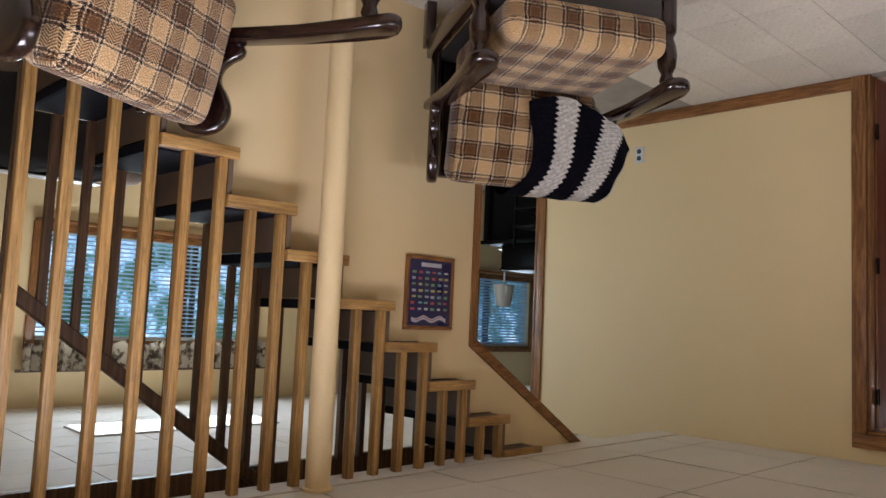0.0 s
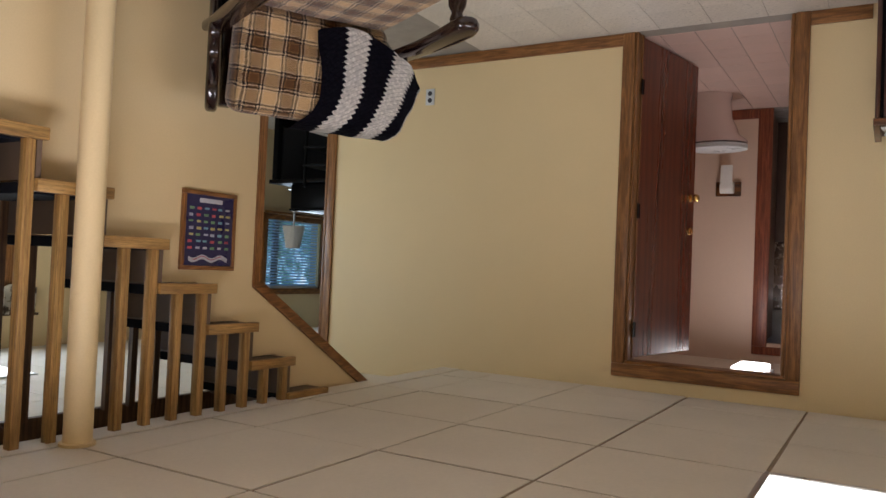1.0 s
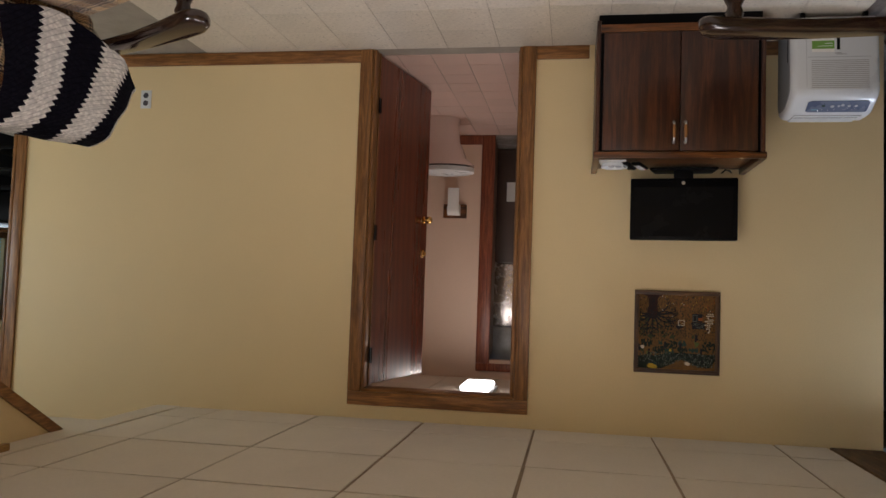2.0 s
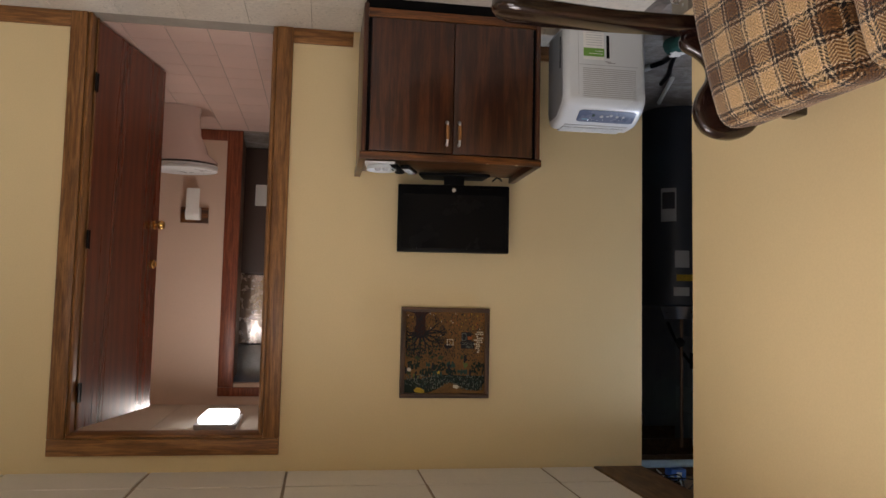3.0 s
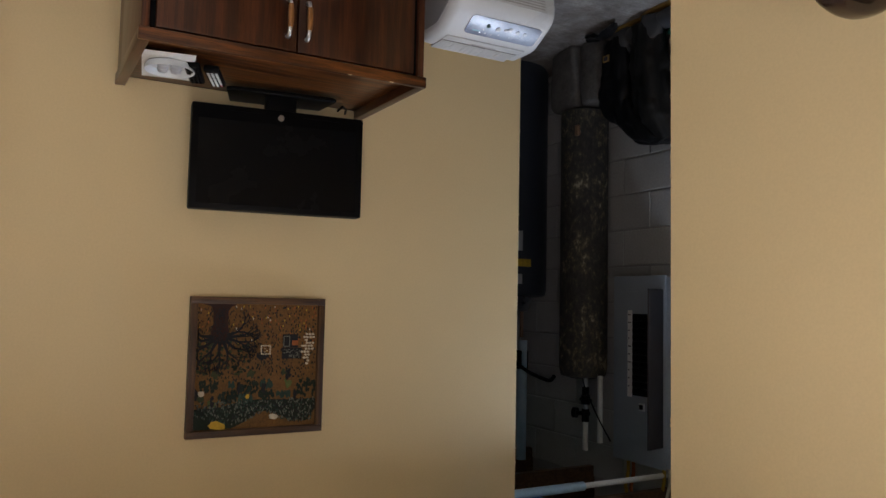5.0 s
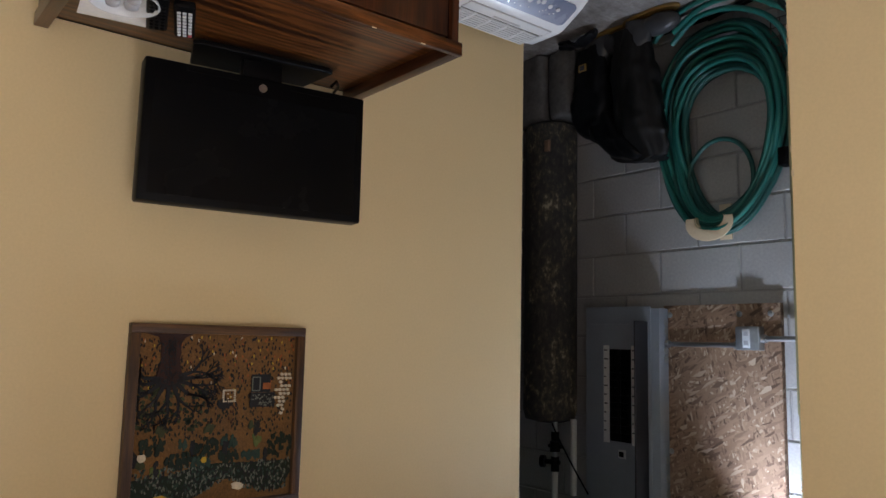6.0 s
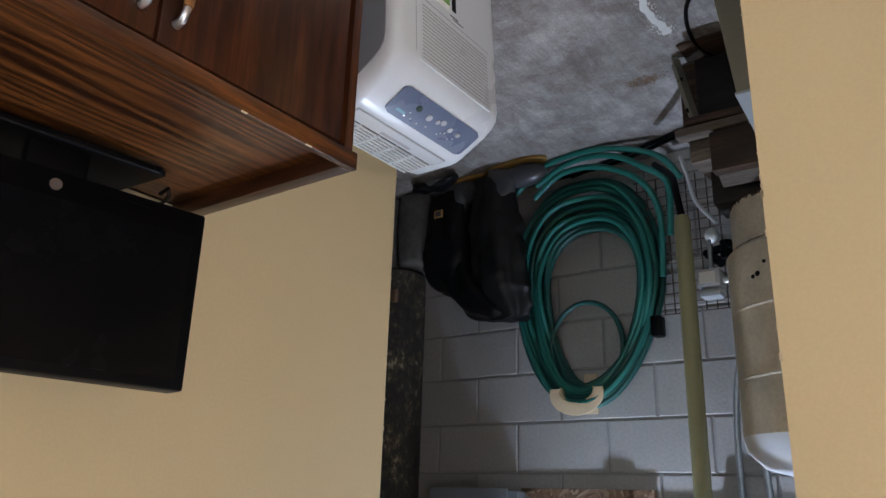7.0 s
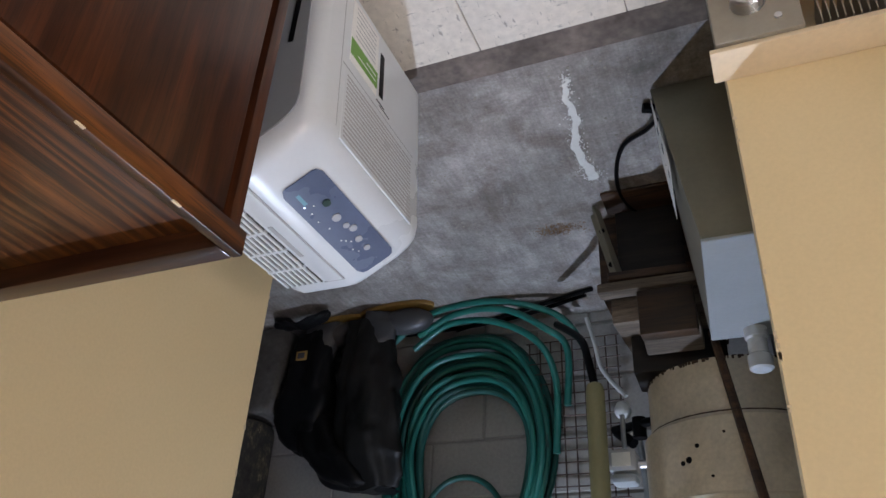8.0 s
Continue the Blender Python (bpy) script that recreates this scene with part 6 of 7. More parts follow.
box(bm, 0, 0.13, -0.004, 0.004, 1.30, 2.10, bevel=0.001, m=pose(-5.318, -2.376, 0, 0, 0, 78))
dl = part("door", bm, GLASS_DARK, bp, "dark inner face of the open panel door")
bm = bmesh.new()
box(bm, 0.03, 0.10, 0.004, 0.0055, 1.50, 1.82, m=pose(-5.318, -2.376, 0, 0, 0, 78))
part("door_chart", bm, GREY, dl)
for z in (1.30, 1.34, 1.43, 1.47, 1.92, 2.0, 2.07):
    bm = bmesh.new()
    cyl(bm, (-5.257, -2.435, z), (-5.2535, -2.435, z), 0.016, n=16)
    part("knockout", bm, GALV, body)
for k, (x, m) in enumerate(((-5.62, "ochre"), (-5.58, "rust"), (-5.36, "ochre"), (-5.32, "cream"))):
    bm = bmesh.new()
    tube(bm, [(x, -2.43, 2.19), (x + 0.01, -2.42, 2.28), (x - 0.02, -2.43, 2.36), (x, -2.44, 2.5)], 0.009, 8)
    part("cable", bm, YARN[m], bp)

# strand board with bolts
ob_ = thing("strand_board", (-5.0, -2.46, 1.24), "weathered strand board screwed to the block wall", "board")
boxpart("board", (-5.279, -4.72, -2.48, -2.452, 1.224, 2.34), OSB, ob_, "", 0.002)
for x, z in ((-5.245, 1.268), (-4.90, 1.268), (-5.245, 1.88), (-4.76, 1.268)):
    bm = bmesh.new()
    lathe(bm, [(0.013, 0), (0.013, 0.003), (0.008, 0.004), (0.007, 0.010), (0.001, 0.011)], pose(x, -2.452, z, -90), 14)
    part("bolt", bm, GALV, ob_)
# receptacle box and conduit
rb = thing("receptacle_box", (-4.87, -2.42, 1.36), "galvanised receptacle box with conduit on the strand board", "outlet")
boxpart("box", (-4.895, -4.79, -2.452, -2.405, 1.322, 1.42), GALV, rb, "", 0.005)
boxpart("socket_face", (-4.86, -4.827, -2.405, -2.399, 1.331, 1.411), WHITE, rb, "white duplex socket", 0.003)
for z in (1.352, 1.390):
    boxpart("socket", (-4.853, -4.834, -2.400, -2.3975, z - 0.009, z + 0.009), GREY, rb)
for x0, x1, z in ((-5.255, -4.895, 1.400), (-4.79, -4.25, 1.372)):
    bm = bmesh.new()
    cyl(bm, (x0, -2.435, z), (x1, -2.435, z), 0.011, n=12)
    part("conduit", bm, STEEL, rb, "bright steel conduit", 50)
for x, z in ((-5.25, 1.400), (-4.90, 1.400), (-4.785, 1.372)):
    bm = bmesh.new()
    cyl(bm, (x - 0.012, -2.435, z), (x + 0.012, -2.435, z), 0.017, n=12)
    part("connector", bm, STEEL, rb)
sw = thing("switch_box", (-4.45, -2.43, 1.30), "grey switch box with a red and white sticker", "switch box")
boxpart("box", (-4.50, -4.38, -2.48, -2.41, 1.30, 1.50), PANELGREY, sw, "", 0.005)
boxpart("sticker", (-4.48, -4.40, -2.41, -2.408, 1.40, 1.44), PAPER, sw)
boxpart("sticker", (-4.48, -4.40, -2.41, -2.408, 1.445, 1.47), PRINTS[1], sw)


def ribbed(bm, pts, r, n=8):
    """Corrugated flexible conduit along smooth points."""
    fine = []
    for p, q in zip(pts, pts[1:]):
        p, q = Vector(p), Vector(q)
        k = max(2, int((q - p).length / 0.008))
        fine += [p.lerp(q, i / k) for i in range(k)]
    tube(bm, fine, [r * (1.0 if i % 2 else 0.82) for i in range(len(fine))], n)


for lab, pts in (("flexible steel conduit running down the block wall", [(-4.40, -2.42, 1.30), (-4.40, -2.42, 1.05), (-4.38, -2.41, 0.85), (-4.33, -2.40, 0.65), (-4.34, -2.38, 0.40)]),
                 ("second flexible steel conduit beside the cream tank", [(-4.30, -2.40, 1.35), (-4.31, -2.40, 1.15), (-4.30, -2.38, 0.95)])):
    fx = thing("flexible_conduit", pts[-1], lab, "conduit")
    bm = bmesh.new()
    ribbed(bm, curve(pts, 6), 0.012)
    part("conduit", bm, GALV, fx, "", 80)

# garden hose on its wall hook
hook = thing("hose_hook", (-5.03, -2.47, 0.84), "cream metal hose hook on the block wall", "hook")
bm = bmesh.new()
n_ = 14
arc_o = [(-4.967 + 0.115 * math.cos(math.pi * (1.08 - 1.16 * k / n_)), 0.875 + 0.085 * math.sin(math.pi * (1.08 - 1.16 * k / n_))) for k in range(n_ + 1)]
arc_i = [(-4.967 + 0.072 * math.cos(math.pi * (1.08 - 1.16 * k / n_)), 0.865 + 0.045 * math.sin(math.pi * (1.08 - 1.16 * k / n_))) for k in range(n_ + 1)]
prism(bm, arc_o + arc_i[::-1], 0.006, Matrix(((1, 0, 0, 0), (0, 0, 1, -2.345), (0, 1, 0, 0), (0, 0, 0, 1))), 0.002)
rim_in = [(-4.967 + (x + 4.967) * 0.94, z - 0.005) for x, z in arc_i]
prism(bm, arc_i + rim_in[::-1], 0.128, Matrix(((1, 0, 0, 0), (0, 0, 1, -2.474), (0, 1, 0, 0), (0, 0, 0, 1))))
part("bracket", bm, BEIGE, hook, "", 40)
boxpart("back_plate", (-4.997, -4.937, -2.48, -2.473, 0.78, 0.94), BEIGE, hook, "", 0.002)
hose = thing("garden_hose", (-4.97, -2.42, 0.0), "long green garden hose coiled over a wall hook", "hose")
random.seed(31)
for k in range(20):
    u = k / 19
    left, right = -5.115 - 0.170 * u + random.uniform(-0.006, 0.006), -4.705 + 0.070 * u + random.uniform(-0.006, 0.006)
    lo, hi = 0.200 - 0.235 * u + random.uniform(-0.008, 0.008), 0.835 + 0.085 * u
    y, layer = -2.465 + 0.085 * random.random(), -2.462 + 0.105 * ((k * 7) % 20) / 19
    pts = []
    for i in range(56):
        a = 2 * math.pi * i / 56
        q, c = math.sin(a), math.cos(a)
        sq = math.copysign(abs(c) ** (0.80 if q < 0 else 0.92), c)
        zz = 0.42 + (hi - 0.42) * q if q > 0 else 0.42 + (0.42 - lo) * q
        pinch = 1 - 0.16 * max(0, (zz - 0.45) / 0.45)
        cx = (left + right) / 2 + (-4.955 - (left + right) / 2) * max(0, q) ** 2
        pts.append((cx + (right - left) / 2 * sq * pinch, y + (layer - y) * max(0, q) ** 1.5 + 0.010 * math.sin(3 * a + k * 1.7), zz))
    bm = bmesh.new()
    tube(bm, pts, 0.0112, 8, closed=True)
    # inner and alternate loops take a darker green for the shade among them
    part("loop", bm, HOSE if k % 5 in (0, 2, 3) and k > 2 else HOSESHADED, hose, "", 80)
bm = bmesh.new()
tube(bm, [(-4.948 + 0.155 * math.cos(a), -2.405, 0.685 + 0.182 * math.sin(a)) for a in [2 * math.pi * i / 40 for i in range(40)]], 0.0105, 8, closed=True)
part("loop", bm, HOSESHADED, hose, "", 80)
for pts in ([(-5.15, -2.36, 0.02), (-5.0, -2.33, -0.05), (-4.82, -2.31, -0.03), (-4.66, -2.32, 0.06), (-4.60, -2.36, 0.20), (-4.61, -2.38, 0.45)],
            [(-5.12, -2.33, -0.02), (-4.95, -2.29, -0.07), (-4.76, -2.27, -0.05), (-4.62, -2.29, 0.03), (-4.55, -2.33, 0.10), (-4.56, -2.35, 0.30)],
            [(-5.22, -2.32, 0.0), (-5.05, -2.28, -0.08), (-4.80, -2.26, -0.085), (-4.58, -2.30, -0.02), (-4.50, -2.34, 0.08)]):
    bm = bmesh.new()
    tube(bm, curve(pts, 8), 0.0125, 8)
    part("loose_end", bm, HOSE, hose, "", 80)
boxpart("tape", (-4.665, -4.62, -2.41, -2.355, 0.60, 0.68), BLACK, hose, "black tape round the hose", 0.01)

# chest waders with rubber boots
wad = thing("waders", (-5.42, -2.25, -0.1), "black rubberised waders with grey boots, slumped on the floor", "waders")
def limb(bm, pts, radii, n=18, seed=0, squash=0.75):
    c = curve(pts, 6)
    rings = []
    for i, p in enumerate(c):
        t = i / (len(c) - 1) * (len(radii) - 1)
        a = int(min(t, len(radii) - 2))
        r = radii[a] + (radii[a + 1] - radii[a]) * (t - a)
        ring = []
        for k in range(n):
            ang = 2 * math.pi * k / n
            q = p + Vector((r * math.cos(ang), r * squash * math.sin(ang), 0))
            q += 0.030 * noise.noise_vector(q * 9 + Vector((seed, 0, 0)))
            ring.append(bm.verts.new(q))
        rings.append(ring)
    for a, b in zip(rings, rings[1:]):
        for k in range(n):
            bm.faces.new((a[k], a[(k + 1) % n], b[(k + 1) % n], b[k]))
    bm.faces.new(rings[0][::-1]), bm.faces.new(rings[-1])


def folds(bm, pts, radii, seed, squash=0.62, n=44, sink=0.0):
    """A slack rubberised sleeve: ring by ring along a line, with long pleats and crumples."""
    c = curve(pts, 9)
    rings = []
    for i, p in enumerate(c):
        t = i / (len(c) - 1) * (len(radii) - 1)
        a = int(min(t, len(radii) - 2))
        r = radii[a] + (radii[a + 1] - radii[a]) * (t - a)
        ring = []
        for k in range(n):
            ang = 2 * math.pi * k / n
            d = Vector((math.cos(ang), squash * math.sin(ang), 0))
            pleat = 0.10 * math.sin(5 * ang + seed + 3 * noise.noise(Vector((ang, p.z * 4, seed))))
            crease = 0.16 * (1 - abs(noise.noise(Vector((math.cos(ang) * 1.3, math.sin(ang) * 1.3, p.z * 11 + seed)))) * 2)
            crumple = 0.10 * noise.noise(p * 23 + d * 3 + Vector((seed, 0, 0)))
            q = p + r * d * (1 + pleat + crumple - max(0, crease) * 0.6)
            q.z += 0.02 * noise.noise(q * 13 + Vector((0, seed, 0)))
            ring.append(bm.verts.new(q))
        rings.append(ring)
    for a, b in zip(rings, rings[1:]):
        for k in range(n):
            bm.faces.new((a[k], a[(k + 1) % n], b[(k + 1) % n], b[k]))
    bm.faces.new(rings[0][::-1]), bm.faces.new(rings[-1])


for k, (x, y, pts, radii, m) in enumerate((
        (-5.52, -2.27, [(-5.53, -2.27, -0.05), (-5.545, -2.28, 0.10), (-5.56, -2.30, 0.25), (-5.55, -2.32, 0.36), (-5.46, -2.34, 0.43)], [0.085, 0.118, 0.140, 0.130, 0.06], RUBBER),
        (-5.25, -2.23, [(-5.27, -2.23, -0.05), (-5.275, -2.24, 0.12), (-5.27, -2.27, 0.30), (-5.265, -2.30, 0.44), (-5.255, -2.33, 0.555)], [0.092, 0.115, 0.135, 0.138, 0.085], WADERGREY))):
    bm = bmesh.new()
    folds(bm, pts, radii, 3.0 + 4 * k)
    part("leg", bm, m, wad, "dull charcoal rubberised cloth" if k else "", 50)
    bm = bmesh.new()
    limb(bm, [(x + 0.02, y, -0.075), (x + 0.03, y + 0.005, -0.03), (x + 0.01, y, 0.03), (x, y, 0.06)], [0.075, 0.08, 0.076, 0.070], seed=k + 5, squash=0.62)
    part("boot", bm, BOOTGREY, wad, "grey rubber boot", 60)
    bm = bmesh.new()
    bmesh.ops.create_uvsphere(bm, u_segments=20, v_segments=12, radius=1.0, matrix=Matrix.Translation((x + 0.125, y, -0.035)) @ Matrix.Diagonal((0.105, 0.052, 0.050, 1)))
    for v in bm.verts:
        v.co.z = max(v.co.z, -0.085)
    part("toe", bm, BOOTGREY, wad, "rounded grey rubber toe", 60)
    sole = [(x + 0.075 + 0.155 * math.cos(radians(a)), y + (0.046 + 0.010 * math.cos(radians(a))) * math.sin(radians(a))) for a in range(0, 360, 15)]
    bm = bmesh.new()
    prism(bm, sole, 0.016, Matrix.Translation((0, 0, -0.1)), bevel=0.003)
    part("sole", bm, SOLE, wad, "ochre boot sole", 50)
bm = bmesh.new()
folds(bm, [(-5.60, -2.33, 0.16), (-5.52, -2.32, 0.30), (-5.42, -2.31, 0.43), (-5.33, -2.32, 0.525), (-5.20, -2.34, 0.555)], [0.06, 0.115, 0.13, 0.10, 0.04], 9.0, 0.7)
part("bib", bm, RUBBER, wad, "crumpled folded chest part", 50)
boxpart("patch", (-5.56, -5.515, -2.185, -2.180, 0.055, 0.09), SOLE, wad, "small ochre printed patch")
boxpart("patch_print", (-5.552, -5.523, -2.181, -2.178, 0.062, 0.084), INK, wad)
bundle = thing("cloth_bundle", (-5.60, -2.15, -0.1), "crumpled black cloth bundle on the concrete floor", "cloth")
bm = bmesh.new()
folds(bm, [(-5.64, -2.17, -0.085), (-5.61, -2.155, -0.05), (-5.55, -2.145, -0.035), (-5.47, -2.14, -0.045), (-5.43, -2.135, -0.075)], [0.035, 0.055, 0.045, 0.050, 0.02], 17.0, 0.8, 28)
for v in bm.verts:
    v.co.z = max(v.co.z, -0.0995)
part("cloth", bm, RUBBER, bundle, "", 50)

# water heater
wh = thing("water_heater", (-6.5, -2.18, -0.1), "tall dark blue-grey water heater with paper labels", "water heater")
bm = bmesh.new()
lathe(bm, [(0.268, -0.1), (0.28, -0.08), (0.28, 1.30), (0.272, 1.335), (0.25, 1.345), (0.02, 1.352)], Matrix.Translation((-6.5, -2.18, 0)), 40)
part("tank", bm, HEATERBLUE, wh, "", 40)


def on_tank(name, cx, cy, r, a0, a1, z0, z1, m, parent, label=""):
    bm = bmesh.new()
    k = 6
    pts = [(cx + r * math.cos(radians(a0 + (a1 - a0) * i / k)), cy + r * math.sin(radians(a0 + (a1 - a0) * i / k))) for i in range(k + 1)]
    for (xa, ya), (xb_, yb) in zip(pts, pts[1:]):
        bm.faces.new([bm.verts.new(p) for p in ((xa, ya, z0), (xb_, yb, z0), (xb_, yb, z1), (xa, ya, z1))])
    bmesh.ops.remove_doubles(bm, verts=bm.verts, dist=1e-5)
    bmesh.ops.solidify(bm, geom=bm.faces[:], thickness=0.0015)
    return part(name, bm, m, parent, label)


# paper labels use grey in place of white for the tank's dim side
on_tank("label", -6.5, -2.18, 0.282, 26, 48, 0.50, 0.74, GREY, wh, "printed paper notice, greyed for the dim light on it")
on_tank("label_print", -6.5, -2.18, 0.284, 28, 46, 0.53, 0.65, INK, wh)
on_tank("label", -6.5, -2.18, 0.282, 8, 28, 0.95, 1.07, GREY, wh)
on_tank("yellow_tag", -6.5, -2.18, 0.284, -4, 26, 1.12, 1.165, YARN["ochre"], wh, "yellow energy tag")
on_tank("label", -6.5, -2.18, 0.282, 8, 30, 1.21, 1.27, GREY, wh)
bm = bmesh.new()
cyl(bm, (-6.42, -2.18, 1.345), (-6.42, -2.18, 1.435), 0.15, 0.12, n=24)
part("draft_hood", bm, STEEL, wh, "bright metal draft hood", 40)
for x, y, m, r, nm, z0, z1 in ((-6.364, -2.15, COPPER, 0.012, "pipe", 1.335, 2.345), (-6.46, -2.31, COPPER, 0.012, "pipe", 1.35, 1.60), (-6.446, -2.31, BLUEFOAM, 0.030, "pipe_foam", 1.62, 2.36)):
    bm = bmesh.new()
    cyl(bm, (x, y, z0), (x, y, z1), r, n=14)
    part(nm, bm, m, wh, "pale blue foam-wrapped pipe" if nm == "pipe_foam" else "", 50)
boxpart("tape", (-6.495, -6.425, -2.345, -2.275, 1.68, 1.80), BLACK, wh, "", 0.01)
bm = bmesh.new()
lathe(bm, [(0.012, 0), (0.012, 0.03), (0.034, 0.034), (0.034, 0.044), (0.006, 0.046)], pose(-6.355, -2.14, 1.60, 0, 90, 30), 12)
part("valve_wheel", bm, BLACK, wh, "", 30)
bm = bmesh.new()
ribbed(bm, curve([(-6.5, -2.11, 1.46), (-6.48, -2.18, 1.62), (-6.42, -2.28, 1.78), (-6.32, -2.41, 1.86), (-6.26, -2.42, 1.83)], 8), 0.013)
part("flexible_pipe", bm, BLACK, wh, "", 80)

# old flaking tank on rough stones
ot = thing("old_tank", (-5.90, -2.30, 0.27), "narrow old tank with flaking dark paint, on rough stones", "tank")
bm = bmesh.new()
lathe(bm, [(0.09, 0.265), (0.130, 0.285), (0.135, 0.31), (0.135, 1.74), (0.124, 1.785), (0.07, 1.800), (0.01, 1.805)], Matrix.Translation((-5.865, -2.315, 0)), 32)
part("tank", bm, RUST, ot, "", 40)
bm = bmesh.new()
tube(bm, [(-5.787, -2.27, 1.79), (-5.787, -2.27, 2.03)], 0.013, 12)
part("pipe", bm, GALV, ot)
bm = bmesh.new()
tube(bm, [(-5.668, -2.27, 1.77), (-5.668, -2.27, 2.125)], 0.015, 12)
part("pipe", bm, PVC, ot, "white plastic pipe")
bm = bmesh.new()
tube(bm, [(-5.787, -2.27, 2.03), (-5.787, -2.27, 2.185)], 0.015, 12)
part("pipe", bm, PVC, ot, "white plastic pipe")
bm = bmesh.new()
for z0, z1, r in ((1.84, 1.90, 0.020), (1.885, 1.935, 0.026), (1.96, 2.03, 0.021)):
    cyl(bm, (-5.787, -2.27, z0), (-5.787, -2.27, z1), r, n=12)
cyl(bm, (-5.83, -2.245, 1.985), (-5.76, -2.275, 1.985), 0.012, n=10)
cyl(bm, (-5.85, -2.235, 1.985), (-5.83, -2.245, 1.985), 0.030, n=14)
cyl(bm, (-5.82, -2.26, 1.91), (-5.75, -2.28, 1.91), 0.009, n=8)
part("valve", bm, BLACK, ot, "black valve handle", 40)
bm = bmesh.new()
tube(bm, curve([(-5.787, -2.25, 1.80), (-5.72, -2.22, 1.86), (-5.62, -2.22, 1.99), (-5.56, -2.25, 2.10)], 6), 0.004, 6)
part("thin_wire", bm, BLACK, ot)
bm = bmesh.new()
cyl(bm, (-5.80, -2.22, 0.42), (-5.76, -2.18, 0.42), 0.012, n=10)
box(bm, -5.775, -5.745, -2.185, -2.165, 0.39, 0.45, bevel=0.004)
part("drain_tap", bm, COPPER, ot, "", 40)
random.seed(3)
for x0, x1, y0, y1, z0, z1 in ((-6.05, -5.83, -2.42, -2.20, -0.1, 0.265), (-5.82, -5.67, -2.44, -2.23, -0.1, 0.262)):
    st = thing("foundation_stone", ((x0 + x1) / 2, (y0 + y1) / 2, -0.1), "rough grey concrete footing under the old tank", "stone", "footings")
    bm = bmesh.new()
    box(bm, x0, x1, y0, y1, z0, z1, bevel=0.03, seg=3)
    bmesh.ops.subdivide_edges(bm, edges=bm.edges[:], cuts=2)
    for v in bm.verts:
        v.co += 0.012 * noise.noise_vector(v.co * 14)
        v.co.z = max(v.co.z, -0.1)
    part("stone", bm, ROUGHSTONE, st, "", 50)

# overhead pipe and small blue box
op = thing("overhead_pipe", (-5.36, -1.7, 2.25), "pale blue foam-wrapped pipe below the joists", "pipe")
bm = bmesh.new()
cyl(bm, (-5.36, -1.30, 2.25), (-5.36, -1.90, 2.25), 0.022, n=14)
part("foam", bm, BLUEFOAM, op, "", 50)
bm = bmesh.new()
cyl(bm, (-5.36, -1.90, 2.25), (-5.36, -2.45, 2.25), 0.014, n=12)
part("pipe", bm, PVC, op)
jb = thing("junction_box", (-5.36, -1.62, 2.28), "small bright blue junction box above a foam-wrapped pipe", "junction box")
boxpart("box", (-5.41, -5.32, -1.66, -1.57, 2.275, 2.335), BLUEBOX, jb, "", 0.006)
boxpart("label", (-5.318, -5.316, -1.63, -1.60, 2.29, 2.32), PAPER, jb)
wr = thing("loose_wires", (-5.1, -1.5, 2.2), "tangle of black and white wires below the joists", "wires")
for k in range(6):
    bm = bmesh.new()
    p = [(-5.05 + random.uniform(-0.1, 0.15), -1.42 + random.uniform(-0.1, 0.1), 2.28 + random.uniform(-0.05, 0.05)) for _ in range(5)]
    tube(bm, curve(p, 6), 0.004, 6)
    part("wire", bm, (BLACK, PVC)[k % 2], wr)
pl = thing("wall_pipe", (-6.5, -2.42, 0), "thin grey pipe running up the block wall", "pipe")
bm = bmesh.new()
cyl(bm, (-6.62, -2.40, 1.0), (-6.62, -2.40, 2.5), 0.013, n=12)
part("pipe", bm, GALV, pl)

# wire mesh, olive tube, cream pressure tank on timber blocks
wm = thing("wire_mesh", (-4.6, -2.45, 0.0), "rusty wire mesh panel leaning on the block wall", "wire mesh")
for k in range(9):
    bm = bmesh.new()
    x = -4.72 + k * 0.04
    cyl(bm, (x, -2.445, 0.02), (x, -2.465, 0.58), 0.0028, n=6)
    part("wire", bm, OLDBROWN, wm)
for k in range(15):
    bm = bmesh.new()
    z = 0.02 + k * 0.04
    cyl(bm, (-4.73, -2.44 - 0.0357 * z, z), (-4.39, -2.44 - 0.0357 * z, z), 0.0024, n=6)
    part("wire", bm, OLDBROWN, wm)
gt = thing("olive_tube", (-4.44, -2.10, 0.33), "long olive plastic tube with a black cap", "tube")
bm = bmesh.new()
lathe(bm, [(0.008, 0.388), (0.020, 0.394), (0.025, 0.41), (0.026, 0.42), (0.026, 1.62), (0.022, 1.63), (0.022, 2.45)], Matrix.Translation((-4.380, -1.945, 0)), 22)
part("tube", bm, POLEGREEN, gt, "", 40)
bm = bmesh.new()
tube(bm, curve([(-4.380, -1.945, 0.40), (-4.40, -1.97, 0.31), (-4.44, -2.05, 0.20), (-4.55, -2.20, 0.07)], 6), 0.012, 10)
part("hose_tail", bm, BLACK, gt, "", 60)
pt = thing("pressure_tank", (-4.03, -2.03, 0.41), "cream enamelled pressure tank with rust spots", "tank")
bm = bmesh.new()
lathe(bm, [(0.20, 0.40), (0.222, 0.405), (0.222, 0.53), (0.228, 0.545), (0.243, 0.56), (0.243, 0.735), (0.246, 0.74), (0.243, 0.745), (0.243, 0.93), (0.246, 0.935), (0.243, 0.94), (0.243, 1.09)], Matrix.Translation((-4.025, -2.03, 0)), 44)
part("shell", bm, TANKBEIGE, pt, "", 30)
bm = bmesh.new()
lathe(bm, [(0.243, 1.09), (0.235, 1.13), (0.19, 1.175), (0.10, 1.20), (0.01, 1.205)], Matrix.Translation((-4.025, -2.03, 0)), 44)
